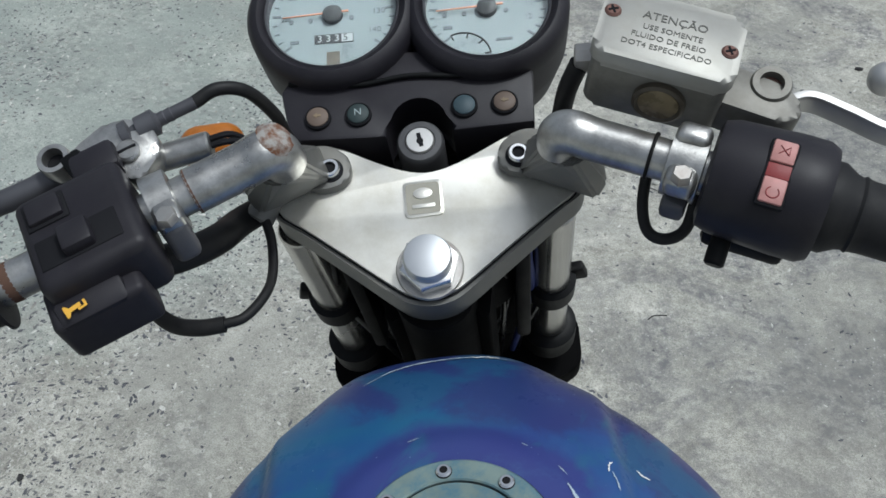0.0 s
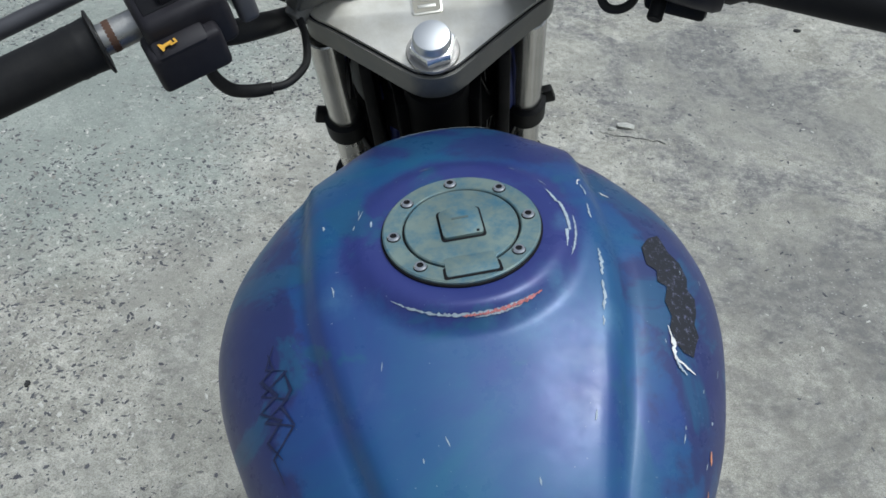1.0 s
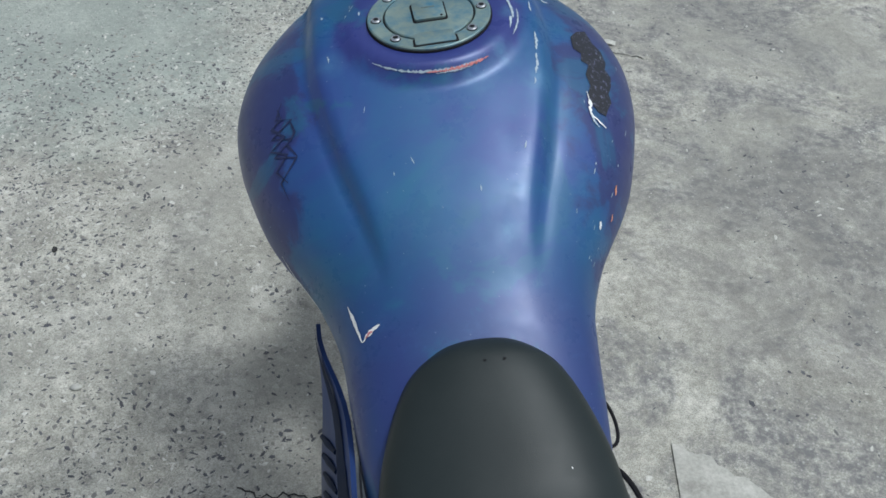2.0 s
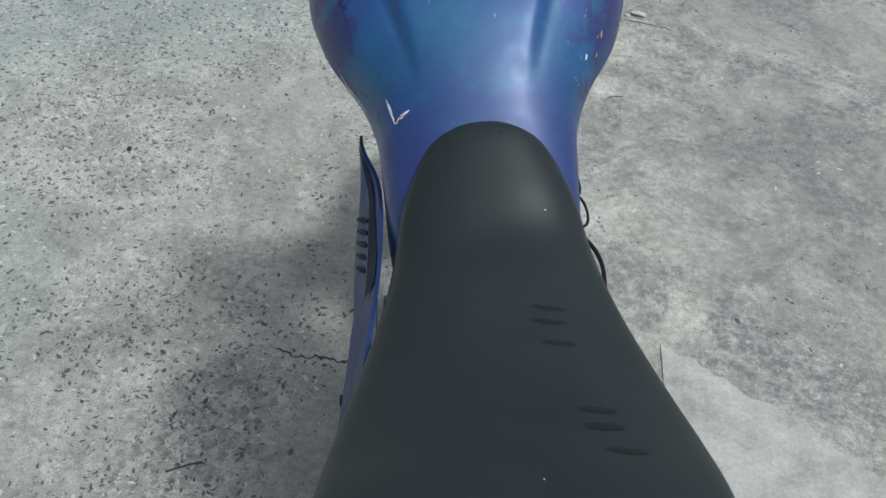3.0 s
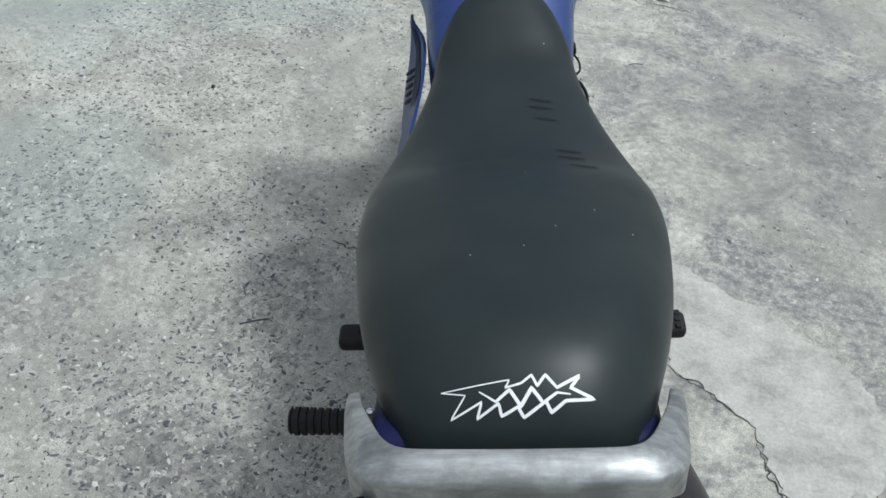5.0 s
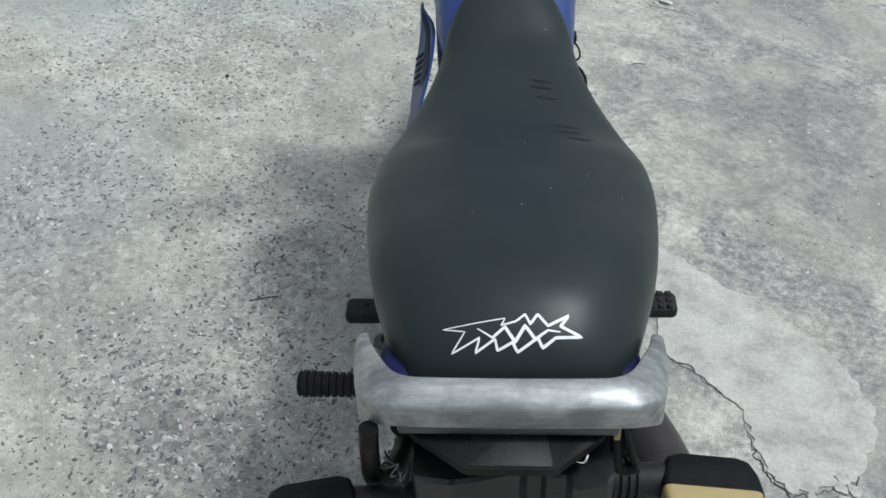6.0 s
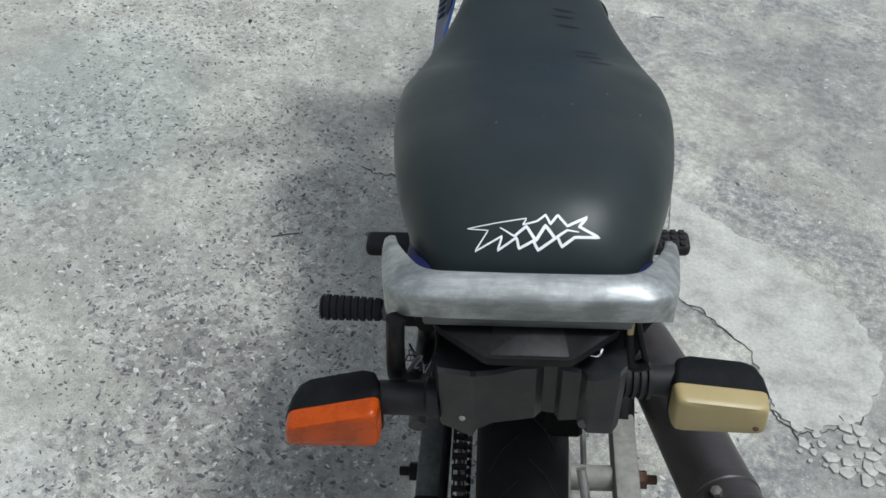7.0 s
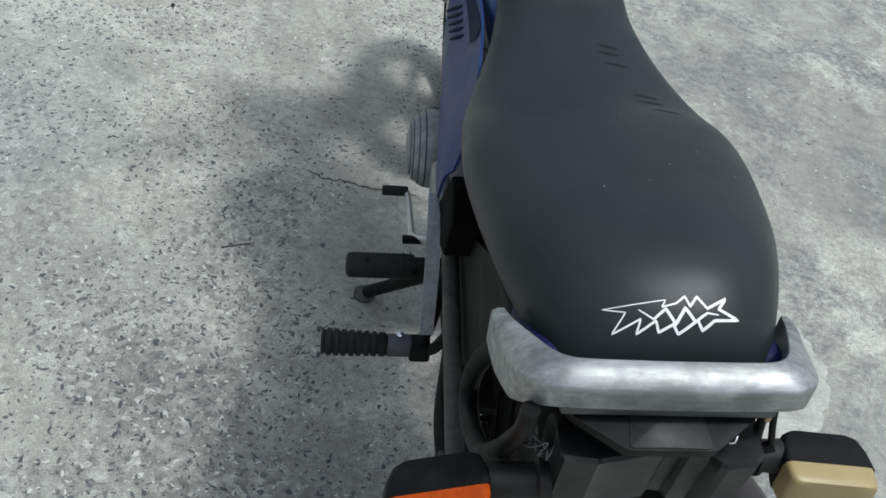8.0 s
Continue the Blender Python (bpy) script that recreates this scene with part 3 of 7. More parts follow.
def build_tank_marks():
    rng = random.Random(11)

    def scratch(name, line, w, mat, label="", ragged=0.6, per=5, off=0.0006):
        part(name, ribbon(line, w, TANK_SKIN, off, rng=rng, ragged=ragged, per=per), mat, tank, label)

    cx, cy = CAP.x, CAP.y
    # the edge of the filler seat is rubbed through
    scratch("worn_scrape", arc(cx, cy, 0.0700, 224, 300, 0.94, 25), 0.0030, BARE, "pale scrape below the filler cap", 0.95, 3)
    scratch("worn_scrape", arc(cx, cy, 0.0715, 262, 305, 0.94, 22), 0.0042, PINK, "reddish scrape below the filler cap", 0.95, 3, 0.0009)
    scratch("worn_scrape", arc(cx, cy, 0.0740, 268, 292, 0.94, 15), 0.0022, BARE, "pale scrape below the filler cap", 0.95, 3, 0.0009)
    scratch("worn_scrape", arc(cx, cy, 0.0665, -22, 26, 0.94, 17), 0.0034, BARE, "pale scrape beside the filler cap", 0.6)
    scratch("worn_scrape", arc(cx, cy, 0.0725, -26, 2, 0.94, 12), 0.0026, BARE, "pale scrape beside the filler cap", 0.8)
    for a0, a1, r in ((150, 158, 0.070), (162, 166, 0.0705), (100, 106, 0.071), (30, 36, 0.070), (52, 55, 0.0705)):
        scratch("chip", arc(cx, cy, r, a0, a1, 0.94, 5), 0.0014, BARE, "", 0.9, 2)
    # chipped ridges of the middle panel
    for p, q, w in (((0.0935, 0.418), (0.0955, 0.405), 0.0022), ((0.0945, 0.396), (0.0950, 0.380), 0.0018), ((0.0915, 0.352), (0.0900, 0.330), 0.0040), ((0.0895, 0.326), (0.0870, 0.302), 0.0034), ((0.0860, 0.298), (0.0850, 0.290), 0.0018),
                    ((-0.0880, 0.411), (-0.0876, 0.406), 0.0022), ((-0.0850, 0.352), (-0.0845, 0.344), 0.0014)):
        mid = ((p[0] + q[0]) / 2 + 0.0006, (p[1] + q[1]) / 2)
        scratch("worn_scrape", [(x, y, 0.95) for x, y in (p, mid, q)], w, BARE, "chipped ridge", 0.95, 6)
    # white chips by the saddle, along the lower edge and on the flank
    scratch("chip", [(-0.0885, 0.167, 0.838), (-0.0845, 0.153, 0.833), (-0.0805, 0.138, 0.829)], 0.0042, WHITE, "white chip in the lacquer")
    scratch("chip", [(-0.0800, 0.1375, 0.829), (-0.0725, 0.141, 0.835), (-0.0646, 0.1425, 0.840)], 0.0050, WHITE, "white chip in the lacquer", 0.8)
    scratch("chip", [(-0.0770, 0.1385, 0.832), (-0.0735, 0.1405, 0.834), (-0.0705, 0.1410, 0.836)], 0.0026, PINK, "red primer in the chip", 0.5, 4, 0.0010)
    scratch("chip", [(-0.1394, 0.243, 0.826), (-0.1303, 0.227, 0.815), (-0.1199, 0.209, 0.811)], 0.0034, WHITE, "white chips along the edge", 0.95)
    scratch("chip", [(-0.122, 0.214, 0.812), (-0.116, 0.202, 0.809), (-0.110, 0.192, 0.807)], 0.0040, WHITE, "white chips along the edge", 0.95)
    scratch("chip", [(0.1330, 0.249, 0.850), (0.1333, 0.245, 0.8485), (0.1330, 0.241, 0.846)], 0.0030, NEEDLE, "orange chip in the lacquer")
    scratch("chip", [(0.1262, 0.229, 0.838), (0.1266, 0.226, 0.836), (0.1262, 0.223, 0.835)], 0.0026, NEEDLE, "orange chip in the lacquer")
    scratch("chip", [(0.1150, 0.2150, 0.845), (0.1135, 0.2115, 0.843), (0.1142, 0.2085, 0.842)], 0.0046, WHITE, "white chip in the lacquer", 0.8)
    scratch("chip", [(0.0931, 0.424, 0.938), (0.0900, 0.4215, 0.938), (0.0885, 0.4165, 0.938)], 0.0016, WHITE, "white chip in the lacquer", 0.8)
    scratch("chip", [(0.1065, 0.4275, 0.922), (0.1085, 0.4230, 0.919), (0.1110, 0.4200, 0.916)], 0.0018, WHITE, "white chip in the lacquer", 0.8)
    for _ in range(26):
        side = rng.random()
        y = rng.uniform(0.15, 0.42)
        x = 0.135 + rng.uniform(-0.03, 0.03) if side < 0.6 else rng.uniform(-0.09, 0.08)
        z = 0.87 + rng.uniform(-0.03, 0.02) if side < 0.6 else 0.96
        d = Vector((rng.uniform(-0.3, 0.3), 1, 0)).normalized() * rng.uniform(0.001, 0.004)
        p = Vector((x, y, z))
        scratch("chip", [p - d, p, p + d], rng.uniform(0.0007, 0.0018), BARE, "", 0.6, 2)
    # bare metal along the front lip
    scratch("chip", [(-0.041, 0.506, 0.93), (-0.0205, 0.516, 0.93), (0.001, 0.5195, 0.928), (0.0305, 0.5195, 0.926), (0.055, 0.516, 0.920)], 0.0026, BARE, "worn bare front edge", 0.97, 12, 0.0007)
    scratch("chip", [(0.024, 0.519, 0.926), (0.034, 0.5192, 0.925), (0.043, 0.518, 0.923)], 0.0045, WHITE, "worn bare front edge", 0.97, 8, 0.0009)
    # torn dark decal on the flank, with scraped edge
    flank = [(0.1220, 0.3700), (0.1290, 0.3800), (0.1379, 0.3865), (0.1400, 0.3720), (0.1455, 0.3660), (0.1470, 0.3543), (0.1440, 0.3450), (0.1480, 0.3400), (0.1461, 0.3292), (0.1425, 0.3200), (0.1440, 0.3120), (0.1407, 0.3060),
             (0.1370, 0.2960), (0.1304, 0.2970), (0.1265, 0.3020), (0.1244, 0.3113), (0.1275, 0.3200), (0.1255, 0.3300), (0.1298, 0.3418), (0.1245, 0.3440), (0.1265, 0.3530), (0.1211, 0.3560)]
    part("torn_decal", patch([(x, y, 0.902 - (x - 0.13) * 0.75 + (y - 0.34) * 0.28) for x, y in flank], TANK_SKIN, 0.0006), DECAL, tank, "torn black decal with scratches")
    scratch("worn_scrape", [(0.1225, 0.3130, 0.898), (0.1237, 0.3020, 0.894), (0.1232, 0.2934, 0.890), (0.1334, 0.2863, 0.879)], 0.0046, WHITE, "silver scrape at the torn decal", 0.9, 5, 0.001)
    scratch("worn_scrape", [(0.1215, 0.2930, 0.889), (0.1245, 0.2870, 0.886), (0.1280, 0.2840, 0.883)], 0.0030, BARE, "silver scrape at the torn decal", 0.9, 5, 0.001)
    # plain jagged raised lines on the other flank
    for line in ([(-0.1251, 0.3400), (-0.1305, 0.3274), (-0.1181, 0.3190), (-0.1342, 0.3131), (-0.1189, 0.3020), (-0.1340, 0.2970), (-0.1170, 0.2845), (-0.1328, 0.2738), (-0.1290, 0.2560)],
                 [(-0.1290, 0.3360), (-0.1260, 0.3250), (-0.1345, 0.3220), (-0.1250, 0.3080), (-0.1365, 0.3040), (-0.1240, 0.2920), (-0.1350, 0.2850), (-0.1270, 0.2700)],
                 [(-0.1195, 0.3195), (-0.1165, 0.3060), (-0.1230, 0.3000), (-0.1165, 0.2850)]):
        scratch("raised_emblem", [(x, y, 0.896 + (x + 0.125) * 0.8 + (y - 0.31) * 0.35) for x, y in line], 0.0042, EMBOSS, "worn dark raised emblem", 0.55, 1, 0.0010)


DECAL = Mat("torn_black_decal", rough=0.5)
DECAL.out("Base Color", DECAL.mix(DECAL.ramp(DECAL.noise(260, 6, 0.8), (0.555, 0.0), (0.63, 0.95)), (0.012, 0.014, 0.022), DECAL.mix(DECAL.noise(90, 3), (0.05, 0.05, 0.16), (0.26, 0.28, 0.34))))
DECAL = DECAL.m
EMBOSS = worn("dark_blue_emblem", (0.013, 0.020, 0.072), 0.4, dust=(0.05, 0.06, 0.13), dust_amount=0.5, stain=120)
build_tank_marks()


# ---------------------------------------------------------------- seat marks
def build_seat_marks():
    rng = random.Random(5)
    ink = worn("dark_smear", (0.0125, 0.0155, 0.017), 0.5, gloss=0.2)
    for x, y, w in ((0.0463, -0.090, 0.006), (0.0450, -0.1045, 0.006), (0.0504, -0.127, 0.007), (0.0690, -0.1960, 0.009), (0.0700, -0.2160, 0.012), (0.0800, -0.2480, 0.010)):
        part("finger_mark", ribbon([(x - 0.015, y + 0.002, 0.83), (x, y, 0.83), (x + 0.015, y - 0.001, 0.83)], w, SEAT_SKIN, 0.0004, rng=rng, per=8, ragged=0.45), ink, seat, "dark finger smear")
    # plain jagged white sign at the back of the saddle
    def stroke(pts, w=0.0022):
        line = [(x, y, 0.867 + (y + 0.591) * 0.55) for x, y in pts]
        fine = [tuple(Vector(a).lerp(Vector(b), t)) for a, b in zip(line, line[1:]) for t in (0, 0.12, 0.5, 0.88)] + [line[-1]]
        part("white_sign", ribbon(fine, w, SEAT_SKIN, 0.0007, per=1, ragged=0.1, rng=rng), WHITE, seat, "plain jagged white sign")

    y = -0.588
    edge = [(-0.055, 0.003), (-0.004, 0.010), (-0.007, 0.005), (0.005, 0.008), (0.012, 0.013), (0.016, 0.006), (0.022, 0.013), (0.030, 0.005), (0.047, 0.013), (0.040, 0.005), (0.058, -0.002), (0.036, -0.003), (0.026, -0.010), (0.022, -0.003),
            (0.006, -0.013), (0.002, -0.006), (-0.010, -0.012), (-0.012, -0.004), (-0.028, -0.014), (-0.024, -0.003), (-0.048, -0.015), (-0.036, 0.001), (-0.055, 0.003)]
    stroke([(x, y + v) for x, v in edge], 0.0027)
    stroke([(x, y + v) for x, v in ((-0.026, 0.003), (-0.014, -0.003), (-0.004, 0.004), (0.004, -0.006), (0.012, 0.005), (0.020, -0.004), (0.030, 0.002), (0.040, 0.001))], 0.0030)
    for x, yy in ((0.0059, 0.0776), (0.0235, 0.0776)):
        part("seat_pin", ribbon([(x, yy - 0.0014, 0.9), (x, yy, 0.9), (x, yy + 0.0014, 0.9)], 0.003, SEAT_SKIN, 0.0006, rng=rng, per=2), INK, seat)
    for speck in ((0.0851, -0.3491), (0.0433, -0.3865), (0.1267, -0.384), (0.074, -0.016), (0.012, -0.425), (-0.035, -0.44), (0.02, -0.26)):
        x, yy = speck
        part("speck", ribbon([(x, yy - 0.0008, 0.9), (x, yy, 0.9), (x, yy + 0.0008, 0.9)], 0.0016, SEAT_SKIN, 0.0005, rng=rng, per=1), WHITE, seat)


build_seat_marks()


# ---------------------------------------------------------------- steering head, bars and dials
def fpart(name, bm, mat, parent=bike, label="", angle=38):
    bm.transform(FRONT)
    return part(name, bm, mat, parent, label, angle)


# darker alloy for the risers and for the shaded side of the crown
RISER = worn("darkened_cast_alloy", (0.16, 0.16, 0.15), 0.5, metal=0.4, spread=0.15, dust=(0.30, 0.27, 0.2), dust_amount=0.3)


def build_clamp():
    half = [(0.0, -0.0150), (0.013, -0.0125), (0.026, -0.0025), (0.046, 0.0140), (0.074, 0.0365), (0.088, 0.0460), (0.092, 0.058), (0.088, 0.076), (0.066, 0.091), (0.050, 0.088), (0.034, 0.079), (0.017, 0.0705), (0.0, 0.066)]
    full = half + [(-x, y) for x, y in reversed(half[1:-1])]
    outer = rounded(full, 0.009, 4)
    inner = [(x * 0.955, 0.003 + y * 0.93) for x, y in outer]
    bm = slab(outer, -0.026, -0.0022, bevel=0.003)
    # side in darker alloy than the top: its shade is put into the colour
    clamp = fpart("fork_crown", bm, RISER, label="satin alloy upper fork crown")
    bm = slab([(x * 0.972, 0.002 + y * 0.955) for x, y in outer], -0.006, -0.0016, bevel=0)
    fpart("crown_groove", bm, INK, clamp, "dark groove round the crown")
    fpart("crown_top", slab(inner, -0.006, 0.0012, bevel=0.0015), CASTING, clamp)
    # nut on the steering stem
    hexa = [(0.0166 * math.cos(radians(60 * k + 14)), 0.006 + 0.0166 * math.sin(radians(60 * k + 14))) for k in range(6)]
    m = Matrix.Translation((0, 0.006, 0))
    nut = fpart("stem_nut", slab(hexa, 0.003, 0.013, bevel=0.0015), CHROME, clamp, "chrome hexagon stem nut")
    fpart("nut_dome", lathe([(0.0134, 0.011), (0.0134, 0.0185), (0.0124, 0.0205), (0.008, 0.0214), (0.0005, 0.0216)], m, 40), NUTTOP, clamp, "flat polished nut crown")
    fpart("washer", lathe([(0.0184, 0.0005), (0.0188, 0.0020), (0.0182, 0.0032), (0.012, 0.0032)], m, 40), STEEL, clamp)
    # plain raised badge with an oval and a bar
    m = pose(-0.002, 0.049, 0, 0, 0, 3)
    sq = rounded([(-0.0112, -0.0112), (0.0112, -0.0112), (0.0112, 0.0112), (-0.0112, 0.0112)], 0.003)
    fpart("badge", slab(sq, 0.0008, 0.0020, m, 0.0005), CASTING, clamp, "small raised square badge")
    fpart("badge_field", slab([(x * 0.86, y * 0.86) for x, y in sq], 0.0015, 0.0023, m, 0), GREYCAST, clamp)
    bm = slab([(0.0055 * math.cos(a), 0.003 + 0.0035 * math.sin(a)) for a in np.linspace(0, 2 * math.pi, 20, endpoint=False)], 0.002, 0.0029, m, 0.0003)
    slab([(-0.0065, -0.0062), (0.0065, -0.0062), (0.0065, -0.0036), (-0.0065, -0.0036)], 0.002, 0.0028, m, 0.0003, bm)
    fpart("badge_relief", bm, CASTING, clamp)
    return clamp


GREYCAST = worn("recessed_alloy", (0.36, 0.345, 0.29), 0.55, metal=0.5)
clamp = build_clamp()
ELBOW = {-1: Vector((-0.068, 0.0440, 0.080)), 1: Vector((0.0725, 0.0405, 0.082))}
BAR = {s: Vector((s * 0.192, v, 0.002)).normalized() for s, v in ((-1, -0.092), (1, -0.086))}


def on_bar(s, d):
    """A frame on the bar d metres out from its elbow: z outward along the bar, y upward."""
    z = BAR[s]
    y = (Vector((0, 0.18, 1)) - z * Vector((0, 0.18, 1)).dot(z)).normalized()
    x = y.cross(z)
    d += 0.007 if s < 0 else -0.002
    return Matrix.Translation(ELBOW[s] + z * d) @ Matrix((x, y, z)).transposed().to_4x4()




def build_riser(s):
    """Cast riser from the crown up to the elbow of the bar, with its bolt."""
    c = ELBOW[s]
    shift = 0.0 if s < 0 else -0.006
    pts = [(s * u, v + shift, n) for u, v, n in ((0.095, 0.046, 0.001), (0.052, 0.066, 0.001), (0.060, 0.088, 0.001), (0.098, 0.080, 0.001), (0.102, 0.056, 0.001), (0.056, 0.069, 0.012), (0.060, 0.082, 0.014), (0.098, 0.048, 0.026), (0.098, 0.066, 0.026))]
    for k in range(10):
        a = 2 * math.pi * k / 10
        pts.append((c.x + s * 0.003 + 0.0125 * math.cos(a), c.y + 0.001 + 0.0125 * math.sin(a), c.z - 0.017))
    bm = bmesh.new()
    for p in pts:
        bm.verts.new(p)
    bmesh.ops.convex_hull(bm, input=bm.verts[:])
    bmesh.ops.dissolve_limit(bm, angle_limit=radians(6), verts=bm.verts[:], edges=bm.edges[:])
    bmesh.ops.bevel(bm, geom=bm.edges[:], offset=0.0016, segments=2, affect="EDGES", clamp_overlap=True)
    riser = fpart("handlebar_riser", bm, RISER, label="grey cast handlebar riser", angle=35)
    tab = rounded([(s * 0.041, 0.062), (s * 0.043, 0.079), (s * 0.060, 0.086), (s * 0.075, 0.080), (s * 0.070, 0.058), (s * 0.054, 0.056)], 0.008)
    fpart("riser_foot", slab(tab, 0.0008, 0.0085, bevel=0.002), RISER, riser)
    m = Matrix.Translation((s * 0.0535, 0.0678, 0.008))
    fpart("socket_bolt", lathe([(0.0058, 0.0), (0.0058, 0.0042), (0.0051, 0.0052), (0.0036, 0.0052), (0.0034, 0.0012), (0.0003, 0.001)], m, 28), CHROME, riser, "chrome socket bolt")
    fpart("bolt_washer", lathe([(0.0074, -0.001), (0.0074, 0.0014), (0.0060, 0.0016)], m, 28), INK, riser)
    fpart("recess", lathe([(0.0036, 0.0), (0.0036, 0.0034), (0.0005, 0.0034)], m, 6), INK, riser)
    return riser


def build_bar(s):
    e, z = ELBOW[s], BAR[s]
    thin = 1.0 if s < 0 else 0.9
    sleeve = tube([e + Vector((s * -0.001, 0.001, -0.016)), e + Vector((0, 0, -0.004)), e + z * 0.006 + Vector((0, 0, 0.001)), e + z * 0.016, e + z * 0.03, e + z * 0.046], [r * thin for r in (0.0116, 0.0120, 0.0122, 0.0119, 0.0118, 0.0118)], 24)
    bar = fpart("handlebar", sleeve, SILVER, label="silver painted clip-on handlebar tube", angle=60)
    fpart("bar_tube", rod(e + z * 0.04, e + z * 0.260, 0.0101, 24), SILVER, bar)
    fpart("rust_stain", lathe([(0.0116, 0.0), (0.0120, 0.0006), (0.0116, 0.0018)], frame_at(e + z * 0.0445, z), 24, caps=False), RUST if s < 0 else DARK, bar, "rusty end of the sleeve" if s < 0 else "dark joint at the end of the sleeve")
    if s < 0:
        fpart("rust_stain", lathe([(0.0112, 0.0035), (0.0104, 0.0062), (0.0078, 0.0098), (0.0002, 0.0118)], frame_at(e + z * 0.004 + Vector((0.001, 0.002, 0.0022)), Vector((0.75, 0.35, 0.55))), 24, caps=False), RUSTED, bar, "rust-stained elbow")
        fpart("rust_stain", lathe([(0.0101, 0.0), (0.0104, 0.002), (0.0101, 0.005)], on_bar(-1, 0.131), 24, caps=False), RUST, bar, "rust band on the bar")
    start = 0.140 if s < 0 else 0.128
    prof = [(0.0135, 0.0), (0.0205, 0.0008), (0.0210, 0.0022), (0.0175, 0.0035), (0.0168, 0.012), (0.0172, 0.0135), (0.0168, 0.015), (0.0172, 0.018), (0.0166, 0.021), (0.0164, 0.07),
            (0.0158, 0.10), (0.0160, 0.112), (0.0150, 0.116), (0.004, 0.117)]
    if s > 0:
        prof = [(0.0215, 0.0), (0.0215, 0.004), (0.0180, 0.010), (0.0172, 0.013), (0.0180, 0.0145), (0.0172, 0.016), (0.0168, 0.02), (0.0165, 0.07), (0.0158, 0.10), (0.0160, 0.114), (0.0150, 0.118), (0.004, 0.119)]
    grip = fpart("grip", lathe(prof, on_bar(s, start), 32), RUBBER, bar, "black rubber grip")
    return bar


RUSTED = Mat("rust_bleeding_through_silver", rough=0.6, metal=0.3)
RUSTED.out("Base Color", RUSTED.mix(RUSTED.ramp(RUSTED.noise(160, 5), (0.42, 0.0), (0.60, 1.0)), (0.42, 0.40, 0.37), (0.19, 0.085, 0.045)))
RUSTED = RUSTED.m
for s in (-1, 1):
    build_riser(s)
    build_bar(s)


def build_left_controls():
    m = on_bar(-1, 0.088)
    # x of this frame points back to the rider for the left bar
    body = block((0.058, 0.040, 0.054), m @ pose(0.004, 0.002, 0.002), 0.006, 3)
    block((0.026, 0.030, 0.046), m @ pose(0.031, -0.008, 0.010), 0.004, 3, body)
    block((0.018, 0.020, 0.024), m @ pose(-0.032, 0.008, -0.014), 0.003, 2, body)
    sw = fpart("switch_housing", body, SWITCH, label="black handlebar switch housing")
    fpart("button_frame", block((0.017, 0.003, 0.021), m @ pose(-0.010, 0.0215, 0.014), 0.001), INK, sw)
    fpart("dip_switch", block((0.013, 0.006, 0.017), m @ pose(-0.010, 0.0225, 0.014), 0.0015), SWITCH, sw, "square push button")
    fpart("slide_recess", block((0.018, 0.003, 0.040), m @ pose(0.014, 0.0212, 0.004), 0.001), INK, sw)
    fpart("turn_switch", block((0.015, 0.010, 0.015), m @ pose(0.014, 0.024, 0.004), 0.002), SWITCH, sw, "sliding turn-signal switch")
    fpart("horn_button", block((0.014, 0.008, 0.034), m @ pose(0.037, 0.005, 0.012, 0, 0, -20), 0.003), SWITCH, sw, "horn button")
    # horn sign
    hm = m @ pose(0.039, 0.0103, 0.018, -90, 0, 0) @ pose(0, 0, 0, 0, 0, 100)
    horn = slab([(-0.006, 0.0035), (-0.006, -0.0035), (-0.0048, -0.0035), (-0.0035, -0.0012), (0.002, -0.0012), (0.002, 0.0012), (-0.0035, 0.0012), (-0.0048, 0.0035)], 0, 0.0004, hm, 0)
    slab([(0.0, 0.0012), (0.0, -0.0028), (0.0045, -0.0028), (0.0045, 0.0012), (0.0033, 0.0012), (0.0033, -0.0017), (0.0012, -0.0017), (0.0012, 0.0012)], 0, 0.0004, hm, 0, horn)
    fpart("horn_sign", horn, YELLOW, sw, "yellow horn sign")
    # clutch perch: clamp, arm with screw, lever
    c = on_bar(-1, 0.053)
    perch = fpart("clutch_perch", lathe([(0.0112, -0.007), (0.0165, -0.0065), (0.0170, 0.006), (0.0112, 0.0065)], c, 32, caps=False), SILVER, label="worn silver clutch lever perch")
    fpart("clamp_lug", block((0.016, 0.012, 0.013), c @ pose(0.015, 0.008, 0), 0.003, 3), SILVER, perch)
    fpart("clamp_bolt", lathe([(0.0055, 0.0), (0.0055, 0.004), (0.0046, 0.005), (0.0005, 0.005)], c @ pose(0.020, 0.013, 0, -90, 0, 0), 6), STEEL, perch, "dull hexagon bolt")
    fpart("clamp_lug", block((0.012, 0.024, 0.013), c @ pose(0.020, -0.003, 0, 0, 0, 12), 0.004, 3), DARKSILVER, perch)
    arm = [(-0.014, 0.050), (0.006, 0.040), (0.016, 0.058), (0.008, 0.074), (-0.012, 0.078), (-0.030, 0.062), (-0.036, 0.048)]
    pm = Matrix.Translation((-0.140, -0.010, 0.074))
    fpart("perch_arm", slab(rounded(arm, 0.006), -0.004, 0.010, pm, 0.003), SILVER, perch)
    sm = Matrix.Translation((-0.141, 0.047, 0.0845))
    fpart("pivot_screw", lathe([(0.0062, 0.0), (0.0062, 0.002), (0.0050, 0.0032), (0.0005, 0.0036)], sm, 28), SILVER, perch, "slotted pivot screw")
    fpart("screw_slot", block((0.010, 0.0012, 0.0008), sm @ pose(0, 0, 0.0036, 0, 0, 25), 0), INK, perch)
